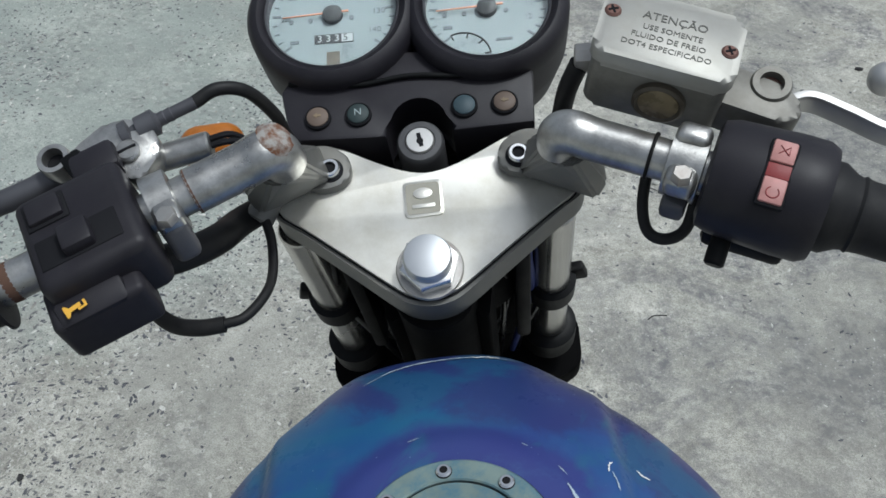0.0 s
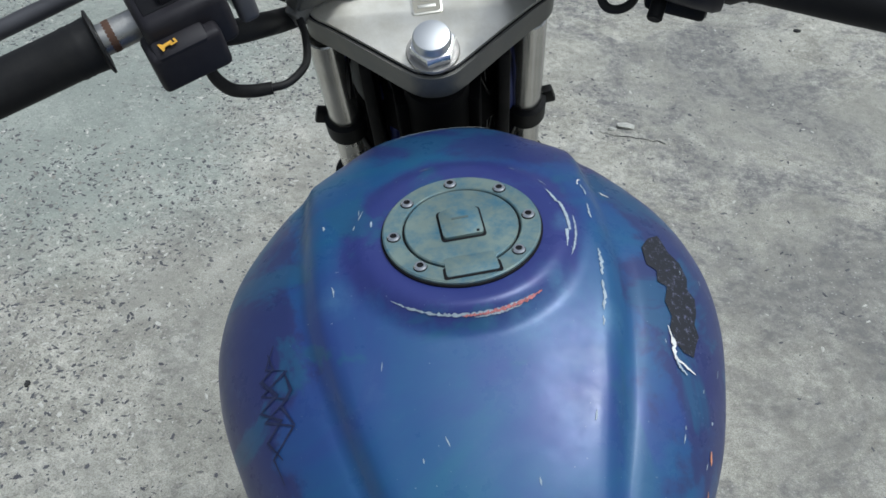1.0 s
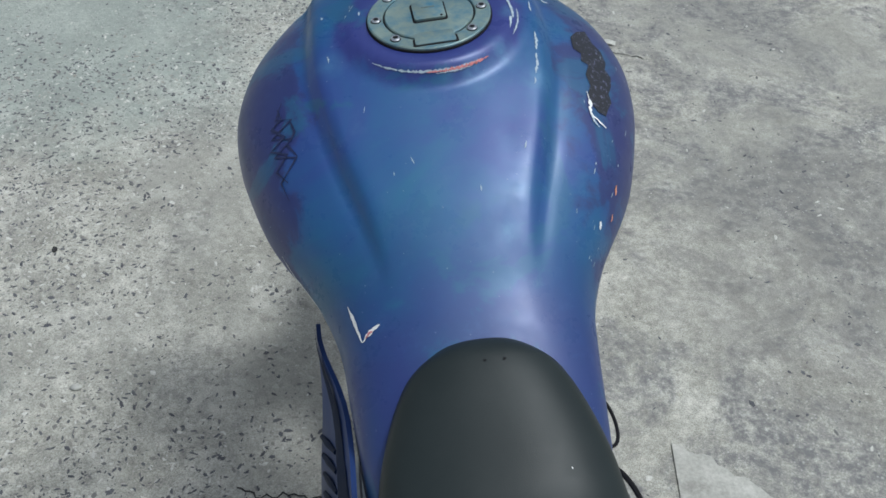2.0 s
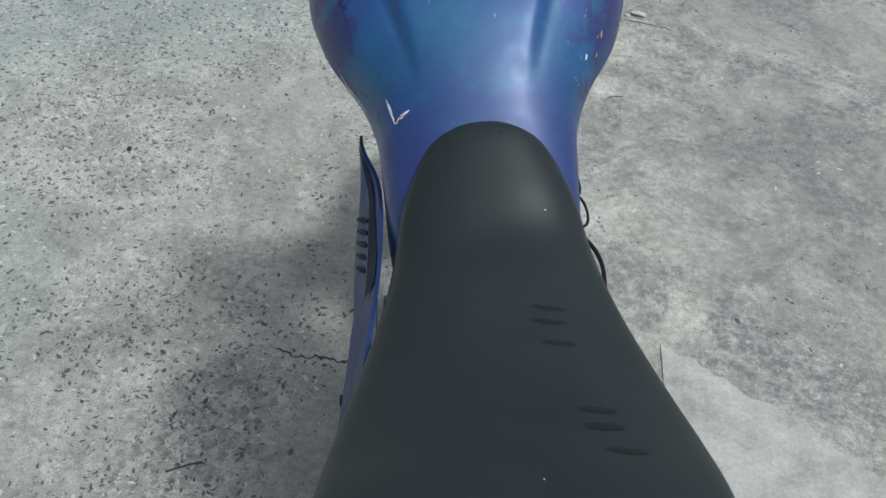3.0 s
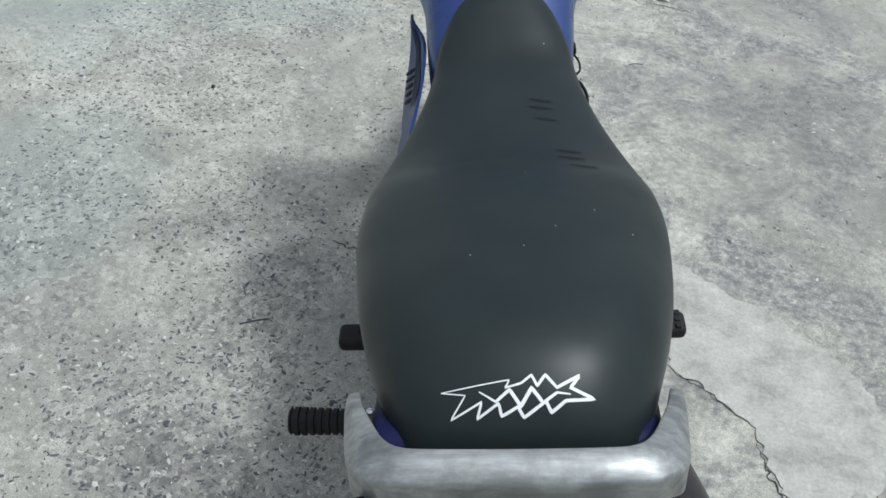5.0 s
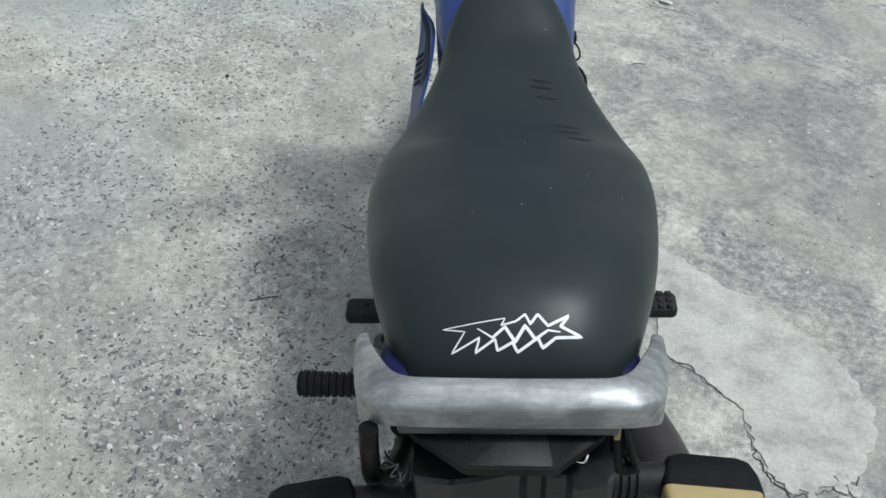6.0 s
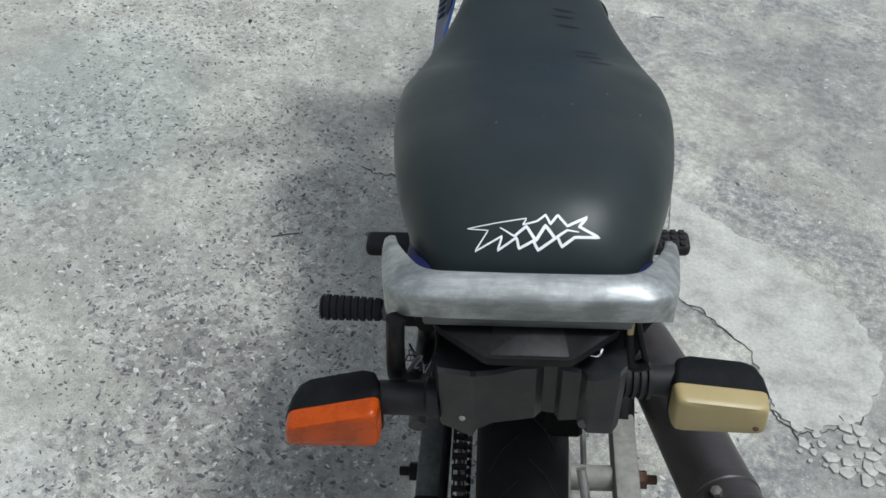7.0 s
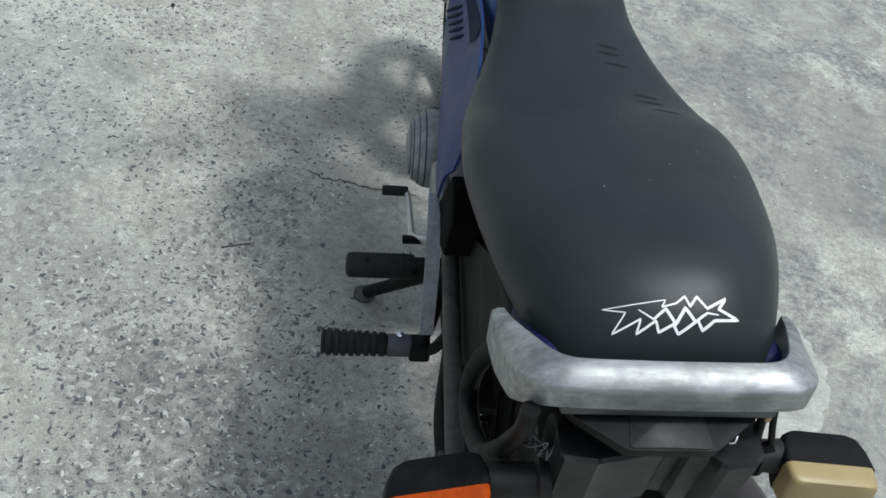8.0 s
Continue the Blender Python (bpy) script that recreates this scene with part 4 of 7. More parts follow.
    boss = lathe([(0.0080, -0.012), (0.0085, 0.004), (0.0080, 0.0055), (0.0055, 0.0055), (0.0052, -0.004)], Matrix.Translation((-0.177, 0.044, 0.085)), 28, caps=False)
    fpart("mirror_boss", boss, SILVER, perch, "empty threaded mirror boss")
    fpart("boss_hole", lathe([(0.0053, -0.004), (0.0053, -0.001), (0.0004, -0.001)], Matrix.Translation((-0.177, 0.044, 0.085)), 20), INK, perch)
    fpart("dust_guard", block((0.011, 0.028, 0.012), Matrix.Translation((-0.161, 0.034, 0.086)) @ pose(0, 0, 0, 0, 0, 35), 0.002), BLACK, perch)
    lever = tube([(-0.165, 0.050, 0.076), (-0.190, 0.036, 0.076), (-0.215, 0.026, 0.076), (-0.245, 0.012, 0.075), (-0.285, -0.006, 0.074), (-0.292, -0.004, 0.074)], [0.008, 0.0065, 0.006, 0.006, 0.006, 0.008], 14)
    fpart("clutch_lever", lever, DARKSILVER, perch, "dull grey clutch lever")
    # cable adjuster, cable, cutout switch
    a, b = Vector((-0.147, 0.058, 0.080)), Vector((-0.110, 0.074, 0.082))
    d = (b - a).normalized()
    adj = lathe([(0.004, 0.0), (0.0075, 0.001), (0.0078, 0.005), (0.004, 0.006), (0.0042, 0.009), (0.0068, 0.0095), (0.0070, 0.019), (0.0045, 0.020), (0.0036, 0.021), (0.0038, 0.024), (0.0034, 0.0245), (0.0038, 0.028), (0.0034, 0.0285), (0.0036, 0.041), (0.0015, 0.041)], frame_at(a, d), 18)
    fpart("cable_adjuster", adj, DARKSILVER, perch, "knurled cable adjuster")
    fpart("clutch_cable", tube([b, (-0.098, 0.081, 0.082), (-0.085, 0.084, 0.072), (-0.078, 0.088, 0.04), (-0.080, 0.097, 0.0), (-0.072, 0.105, -0.06), (-0.05, 0.09, -0.14)], 0.0036, 12), RUBBER, label="black clutch cable")
    fpart("clutch_switch", rod((-0.150, 0.047, 0.068), (-0.104, 0.056, 0.070), 0.0072, 18), SILVER, perch, "silver clutch switch barrel")
    for k in range(2):
        fpart("wire", tube([(-0.105, 0.055 + 0.004 * k, 0.070), (-0.094, 0.058 + 0.004 * k, 0.068), (-0.086, 0.064, 0.05), (-0.080, 0.075, 0.0)], 0.0018, 8), INK, label="thin black wire")
    # wiring: thick bundle under the bar, thin loop below
    fpart("wiring_sleeve", tube([(-0.150, 0.004, 0.052), (-0.132, 0.004, 0.046), (-0.112, 0.020, 0.030), (-0.106, 0.045, 0.0), (-0.085, 0.075, -0.03)], [0.008, 0.0085, 0.0085, 0.0085, 0.008], 14), RUBBER, label="black wiring sleeve")
    fpart("wiring_loop", tube([(-0.150, -0.004, 0.035), (-0.146, -0.014, 0.025), (-0.136, -0.022, 0.020), (-0.122, -0.025, 0.020), (-0.108, -0.024, 0.020)], [0.0036, 0.0042, 0.0046, 0.0046, 0.0044], 12), RUBBER, label="grey-black wiring loop")
    fpart("wiring_loop", tube([(-0.109, -0.024, 0.020), (-0.098, -0.020, 0.018), (-0.089, -0.006, 0.012), (-0.087, 0.010, 0.004), (-0.0885, 0.030, 0.002), (-0.0925, 0.046, 0.004), (-0.090, 0.056, 0.006)], 0.0028, 12), RUBBER, label="thin black wiring loop")
    fpart("loop_boss", rod((-0.097, 0.044, 0.000), (-0.086, 0.062, 0.004), 0.0085, 16), RISER, label="grey cable boss below the riser")


DARKSILVER = worn("dull_grey_alloy", (0.10, 0.10, 0.11), 0.5, metal=0.5)
build_left_controls()


TANALLOY = worn("weathered_cast_alloy", (0.20, 0.195, 0.175), 0.5, metal=0.4, spread=0.25, stain=30, dust=(0.10, 0.09, 0.07), dust_amount=0.6)
DARKSTAIN = worn("oily_dark_stain", (0.06, 0.05, 0.035), 0.4, spread=0.4, stain=80)


def build_right_controls():
    m = on_bar(1, 0.102)
    body = lathe([(0.020, -0.028), (0.0255, -0.0265), (0.0275, -0.020), (0.0290, 0.010), (0.0288, 0.021), (0.0265, 0.0255), (0.018, 0.0265)], m, 26)
    sw = fpart("switch_housing", body, SWITCH, label="black barrel-shaped switch housing with engine stop switch", angle=35)
    # rider side of this frame is -x
    fpart("switch_foot", block((0.022, 0.014, 0.040), m @ pose(-0.008, -0.026, -0.002), 0.004), BLACK, sw)
    fpart("cable_stop", rod(m @ Vector((-0.018, -0.020, -0.012)), m @ Vector((-0.032, -0.026, -0.012)), 0.005, 12), BLACK, sw)
    k = m @ pose(0, 0, 0.001, 0, 0, 18)
    fpart("rocker_recess", block((0.032, 0.004, 0.0125), k @ pose(-0.002, 0.0268, 0), 0.001), INK, sw)
    fpart("stop_switch", block((0.0105, 0.005, 0.0105), k @ pose(0.0080, 0.0276, 0), 0.001), RED, sw, "faded red engine stop rocker")
    fpart("stop_switch", block((0.0120, 0.005, 0.0105), k @ pose(-0.0105, 0.0276, 0), 0.001), RED, sw, "faded red engine stop rocker")
    fpart("stop_switch_middle", block((0.0068, 0.005, 0.0105), k @ pose(-0.0010, 0.0266, 0), 0.0005), DARKRED, sw)
    up = k @ pose(0, 0.0302, 0, -90, 0, 0)
    fpart("rocker_sign", tube([up @ Vector((-0.0115 + 0.0026 * math.cos(a), 0.0028 * math.sin(a), 0)) for a in np.linspace(0.5, 5.6, 9)], 0.0003, 6), DARKRED, sw)
    fpart("rocker_sign", tube([up @ Vector(p) for p in ((0.0065, -0.0022, 0), (0.0105, 0.0022, 0), (0.0065, 0.0022, 0), (0.0105, -0.0022, 0), (0.0065, -0.0022, 0))], 0.0003, 6, per=1), DARKRED, sw)
    # brake master cylinder
    c = on_bar(1, 0.064)
    perch = fpart("brake_perch", lathe([(0.0112, -0.009), (0.0160, -0.0085), (0.0165, 0.008), (0.0112, 0.0085)], c, 32, caps=False), SILVER, label="silver brake lever perch clamp")
    fpart("clamp_half", block((0.012, 0.016, 0.0165), c @ pose(0.006, 0.012, 0, 0, 0, 0), 0.004, 3), SILVER, perch)
    fpart("clamp_lug", block((0.013, 0.014, 0.015), c @ pose(-0.014, 0.006, 0), 0.004, 3), SILVER, perch)
    fpart("clamp_bolt", lathe([(0.0050, 0.0), (0.0050, 0.004), (0.0042, 0.005), (0.0005, 0.005)], c @ pose(-0.017, 0.012, 0, -90, 0, 0), 6), STEEL, perch, "rusty hexagon bolt")
    fpart("clamp_lug", block((0.012, 0.012, 0.012), c @ pose(-0.016, -0.010, 0), 0.003, 2), DARKSILVER, perch)
    r = Matrix.Translation((0.1225, 0.0665, 0.083)) @ pose(0, 0, 0, -8, 4, -21)
    base = rounded([(-0.034, -0.020), (0.034, -0.020), (0.034, 0.022), (-0.034, 0.022)], 0.007)
    res = fpart("brake_reservoir", slab([(x * 0.96, y * 0.95) for x, y in base], -0.012, 0.020, r, 0.003), TANALLOY, label="cast alloy brake fluid reservoir")
    fpart("reservoir_lid", slab(base, 0.0185, 0.0285, r, 0.0035), LID, res, "satin reservoir lid with stamped warning")
    for x, y in ((-0.0288, 0.006), (0.0285, -0.001)):
        q = r @ Matrix.Translation((x, y, 0.0285))
        fpart("lid_screw", lathe([(0.0042, -0.001), (0.0040, 0.0004), (0.0030, 0.0012), (0.0004, 0.0012)], q, 22), RUSTSCREW, res, "rusty cross-head screw")
        bm = block((0.0048, 0.0010, 0.0006), q @ pose(0, 0, 0.0013, 0, 0, 30), 0)
        block((0.0010, 0.0048, 0.0006), q @ pose(0, 0, 0.0013, 0, 0, 30), 0, bm=bm)
        fpart("screw_cross", bm, INK, res)
    for text, size, x, y in (("ATENÇÃO", 0.0066, 0.001, 0.0085), ("USE SOMENTE", 0.0045, 0.001, 0.0012), ("FLUIDO DE FREIO", 0.0045, 0.0, -0.0045), ("DOT4 ESPECIFICADO", 0.0045, 0.0, -0.0102)):
        lettering(text, size, FRONT @ r @ Matrix.Translation((x, y, 0.0286)), STAMP, res, "lettering", 0.0002)
    # sight glass on the rider side
    q = r @ pose(0.004, -0.0195, 0.004, 90, 0, 0)
    fpart("sight_glass_rim", lathe([(0.0128, -0.004), (0.0128, 0.0025), (0.0112, 0.0035), (0.0100, 0.0022), (0.009, 0.0015)], q, 32), DARKSTAIN, res)
    fpart("sight_glass", lathe([(0.0100, 0.0012), (0.0098, 0.0024), (0.0005, 0.0028)], q, 32), SIGHT, res, "brown-stained sight glass")
    bm = slab(rounded([(0.004, -0.014), (0.052, -0.018), (0.060, -0.008), (0.050, 0.004), (0.004, 0.012)], 0.006), -0.010, 0.010, r @ pose(0.012, 0.002, -0.002, 0, 0, 0), 0.003)
    fpart("lever_bracket", bm, TANALLOY, res)
    q = Matrix.Translation((0.1745, 0.0525, 0.084))
    fpart("pivot_boss", lathe([(0.0098, -0.012), (0.0100, 0.004), (0.0092, 0.0055), (0.0060, 0.0055), (0.0056, -0.002)], q, 28, caps=False), TANALLOY, res, "hollow pivot boss")
    fpart("pivot_hole", lathe([(0.0057, -0.003), (0.0057, 0.001), (0.0004, 0.001)], q, 20), RUSTSCREW, res)
    # a flat blade on edge that rounds off towards its ball
    line = spline([(0.164, 0.050, 0.078), (0.178, 0.046, 0.080), (0.193, 0.047, 0.082), (0.209, 0.0375, 0.082), (0.224, 0.0265, 0.082), (0.238, 0.0205, 0.082), (0.2450, 0.026, 0.082), (0.243, 0.037, 0.083), (0.237, 0.045, 0.084), (0.231, 0.0500, 0.084)], 6)
    rows = []
    for k, p in enumerate(line):
        d = (line[min(len(line) - 1, k + 1)] - line[max(0, k - 1)]).normalized()
        side = d.cross(Vector((0, 0, 1))).normalized()
        t = ease(0.62, 0.85, k / (len(line) - 1))
        w, h = 0.0026 + 0.0010 * t, 0.0075 - 0.0038 * t
        rows.append([p + side * (w * math.copysign(abs(math.cos(a)) ** (0.45 + 0.55 * t), math.cos(a))) + Vector((0, 0, h * math.copysign(abs(math.sin(a)) ** (0.45 + 0.55 * t), math.sin(a)) - 0.004 * (1 - t))) for a in (2 * math.pi * i / 16 for i in range(16))])
    fpart("brake_lever", rings(bmesh.new(), rows), POLISHED, res, "bent flat alloy brake lever", 40)
    fpart("lever_ball", lathe([(0.0002, -0.0085), (0.005, -0.0068), (0.0080, -0.003), (0.0085, 0.001), (0.0072, 0.0045), (0.004, 0.0075), (0.0002, 0.0085)], Matrix.Translation((0.2290, 0.0520, 0.084)), 22), POLISHED, res, "ball end of the lever")
    fpart("banjo_bolt", rod((0.084, 0.083, 0.078), (0.100, 0.081, 0.080), 0.0075, 8), STEEL, res, "hexagon hose bolt")
    fpart("brake_hose", tube([(0.086, 0.080, 0.078), (0.080, 0.076, 0.06), (0.078, 0.082, 0.02), (0.074, 0.092, -0.06), (0.07, 0.09, -0.2)], 0.0052, 12), RUBBER, label="black brake hose")
    fpart("switch_wire", tube([(0.117, 0.032, 0.062), (0.112, 0.014, 0.05), (0.113, 0.000, 0.045), (0.121, -0.006, 0.046), (0.131, -0.003, 0.050), (0.137, 0.010, 0.062)], 0.0030, 12), RUBBER, label="looped black switch wire")


LID = worn("satin_lid_alloy", (0.40, 0.395, 0.365), 0.52, metal=0.5, spread=0.08, stain=40, dust=(0.30, 0.28, 0.22), dust_amount=0.3)
STAMP = worn("worn_stamped_print", (0.11, 0.11, 0.10), 0.6, metal=0.3)
RUSTSCREW = worn("rusty_screw", (0.15, 0.08, 0.065), 0.55, metal=0.5)
POLISHED = worn("polished_alloy", (0.56, 0.555, 0.54), 0.42, metal=0.9, spread=0.08)
build_right_controls()


LOCKGREY = worn("dark_grey_alloy", (0.075, 0.075, 0.078), 0.45, metal=0.3)


def build_dash():
    # lower lamp panel with a bay for the ignition lock
    half = [(-0.085, 0.128), (-0.079, 0.094), (-0.030, 0.0922)]
    bay = [(-0.0025 + 0.0195 * math.cos(a), 0.0985 + 0.0205 * math.sin(a)) for a in np.linspace(math.pi, 0, 13)]
    outline = half + [(-0.0222, 0.0920)] + bay + [(0.0172, 0.0925), (0.065, 0.094), (0.067, 0.128), (0.060, 0.150), (-0.072, 0.150)]
    dash = fpart("dial_console", slab(outline, -0.040, 0.0, bevel=0.0025), SWITCH, label="black plastic dial console")
    fpart("console_ridge", tube([(-0.080, 0.133, 0.0005), (-0.040, 0.128, 0.0015), (-0.006, 0.131, 0.002), (0.030, 0.128, 0.0015), (0.068, 0.132, 0.0005)], 0.0016, 10), BLACK, dash)
    lamps = ((-0.0622, AMBERLAMP), (-0.038, GREENLAMP), (0.0248, BLUELAMP), (0.0485, AMBERLAMP))
    for x, mat in lamps:
        q = Matrix.Translation((x, 0.1075, 0.0))
        fpart("lamp_bezel", lathe([(0.0080, -0.002), (0.0078, 0.0022), (0.0070, 0.0028), (0.0062, 0.0020)], q, 28), INK, dash)
        fpart("warning_lamp", lathe([(0.0066, 0.0005), (0.0064, 0.0030), (0.0050, 0.0040), (0.0004, 0.0044)], q, 28), mat, dash, "small round warning lamp")
    lettering("N", 0.0062, FRONT @ Matrix.Translation((-0.038, 0.1075, 0.0044)), FADEDWHITE, dash, "lettering", 0.0002)
    for sgn, (x, y) in (("", (0.0485, 0.1075)), ("", (-0.0622, 0.1075))):
        fpart("lamp_sign", slab([(-0.0024, 0), (0.0, 0.0016), (0.0, 0.0007), (0.0024, 0.0007), (0.0024, -0.0007), (0.0, -0.0007), (0.0, -0.0018)], 0.0038, 0.0047, Matrix.Translation((x, y, 0)), 0), YELLOWDIM, dash)
    for side, x, y, face in ((-1, -0.0525, 0.179, 0.041), (1, 0.0425, 0.1740, 0.0385)):
        q = Matrix.Translation((x, y, 0))
        r = face + 0.012
        shell = lathe([(r * 0.55, -0.075), (r * 0.85, -0.06), (r * 0.98, -0.03), (r, -0.006), (r, 0.006), (r - 0.003, 0.0105), (r - 0.007, 0.012), (face + 0.001, 0.009), (face, 0.002)], q, 64, caps=False)
        pod = fpart("dial_pod", shell, SWITCH, label="round black dial pod", angle=50)
        fpart("chrome_bezel", lathe([(face + 0.0012, 0.0085), (face + 0.0002, 0.0098), (face - 0.0010, 0.0085), (face - 0.0012, 0.002)], q, 64, caps=False), DARKSILVER, pod, "thin grey bezel")
        fpart("dial_face", lathe([(face + 0.0006, -0.002), (face + 0.0006, 0.0016), (0.0004, 0.0016)], q, 64), GAUGE, pod, "milky white dial face")
        glass = fpart("dial_glass", lathe([(face, 0.0070), (face, 0.0076), (0.0004, 0.0082), (0.0003, 0.0074)], q, 48), GLASS, pod, "hazy dial glass")
        glass.visible_shadow = False
        # scale ticks round the dial, with the lower arc open
        for k in range(25):
            a = radians(-38 + (256 / 24) * k)
            long = k % 4 == 0
            w, inn = (0.0007, face - 0.0085) if long else (0.0004, face - 0.006)
            d = Vector((math.cos(a), math.sin(a)))
            e = Vector((-d.y, d.x)) * w
            pts = [d * inn - e, d * (face - 0.003) - e, d * (face - 0.003) + e, d * inn + e]
            fpart("tick", slab([tuple(p) for p in pts], 0.0015, 0.0020, q, 0), HAZEGREY, pod)
        numbers = {-1: (("20", 216), ("40", 180), ("60", 148), ("80", 112), ("100", 72), ("120", 32), ("130", 2), ("140", -26)), 1: (("1", 205), ("2", 178), ("4", 140), ("6", 104), ("8", 68), ("10", 26), ("11", 4), ("12", -18))}[side]
        for text, deg in numbers:
            if text in ("130", "140", "10", "11", "12"):
                d = Vector((math.cos(radians(deg)), math.sin(radians(deg)))) * (face - 0.0125)
                lettering(text, 0.0056, FRONT @ q @ Matrix.Translation((d.x, d.y, 0.0018)), HAZEGREY, pod, "dial_number", 0.0001)
            else:
                d = Vector((math.cos(radians(deg)), math.sin(radians(deg)))) * (face - 0.0115)
                fpart("dial_bar", slab([(d.x - 0.0028, d.y - 0.0012), (d.x + 0.0028, d.y - 0.0012), (d.x + 0.0028, d.y + 0.0012), (d.x - 0.0028, d.y + 0.0012)], 0.0015, 0.0019, q, 0), HAZEGREY, pod)
        fpart("needle_hub", lathe([(0.0062, 0.0016), (0.0062, 0.0046), (0.005, 0.0056), (0.0004, 0.0058)], q, 26), HAZE, pod)
        fpart("needle", slab([(-0.031, 0.0006), (-0.031, 0.0010), (0.010, 0.0013), (0.010, 0.0002)], 0.0040, 0.0048, q @ pose(0, 0, 0, 0, 0, 2), 0), NEEDLE, pod, "orange needle")
        for dx in (-0.026, -0.014, 0.0115):
            fpart("dial_dot", slab(disc(0.0016, 14, dx, -0.0022), 0.0015, 0.0020, q, 0), HAZEGREY, pod)
        if side < 0:
            fpart("odometer_window", slab(rounded([(-0.0115, -0.020), (0.0125, -0.020), (0.0125, -0.0135), (-0.0115, -0.0135)], 0.0006), 0.0015, 0.0021, q, 0), HAZE, pod, "odometer window")
            for k, t in enumerate("3335"):
                lettering(t, 0.0068, FRONT @ q @ Matrix.Translation((-0.0082 + 0.0053 * k, -0.0168, 0.0022)), HAZEWHITE if k < 3 else HAZE, pod, "odometer_digit", 0.0001)
            fpart("odometer_drum", slab([(0.0052, -0.0196), (0.0122, -0.0196), (0.0122, -0.0139), (0.0052, -0.0139)], 0.0016, 0.00225, q, 0), HAZEWHITE, pod)
            fpart("brown_label", slab(rounded([(-0.0040, -0.0385), (0.0040, -0.0385), (0.0040, -0.0265), (-0.0040, -0.0265)], 0.0004), 0.0015, 0.0024, q, 0), BROWN, pod, "small brown label")
        else:
            # little fuel scale
            pts = [Vector((-0.0165 + 0.017 * math.cos(a), -0.0330 + 0.017 * math.sin(a), 0.0019)) for a in np.linspace(radians(112), radians(5), 10)]
            fpart("fuel_scale", tube([q @ p for p in pts], 0.0005, 6), HAZE, pod)
            for k in (0, 3, 6, 9):
                p, c0 = pts[k], Vector((-0.0165, -0.0330, 0.0019))
                fpart("fuel_tick", tube([q @ p, q @ (p + (c0 - p) * 0.22)], 0.0005, 6), HAZE, pod)
            fpart("print_bar", slab([(0.004, -0.0235), (0.014, -0.0235), (0.014, -0.0218), (0.004, -0.0218)], 0.0015, 0.0019, q, 0), HAZEGREY, pod)
    # ignition lock
    q = Matrix.Translation((-0.0023, 0.0868, 0))
    lock = fpart("ignition_lock", lathe([(0.0142, -0.045), (0.0141, -0.004), (0.0136, -0.0005), (0.0126, 0.0008), (0.0092, 0.0010), (0.0085, 0.0002)], q, 40), LOCKGREY, label="grey ignition lock with steel barrel")
    fpart("lock_barrel", lathe([(0.0084, -0.002), (0.0084, 0.0012), (0.0078, 0.0020), (0.0004, 0.0022)], q, 36), POLISHED, lock, "bright lock barrel")
    fpart("key_slot", slab([(-0.0012, -0.0045), (0.0012, -0.0045), (0.0012, 0.0045), (-0.0012, 0.0045)], 0.0019, 0.0025, q @ pose(0, 0, 0, 0, 0, 12), 0), INK, lock)
    fpart("key_slot", slab(disc(0.0021, 12, 0, -0.0008), 0.0019, 0.00245, q, 0), INK, lock)


FADEDWHITE = worn("faded_white_print", (0.30, 0.36, 0.36), 0.6)
YELLOWDIM = worn("dull_cream_print", (0.20, 0.15, 0.09), 0.6)
BROWN = worn("brown_label", (0.125, 0.115, 0.09), 0.6, spread=0.35, stain=150)
build_dash()


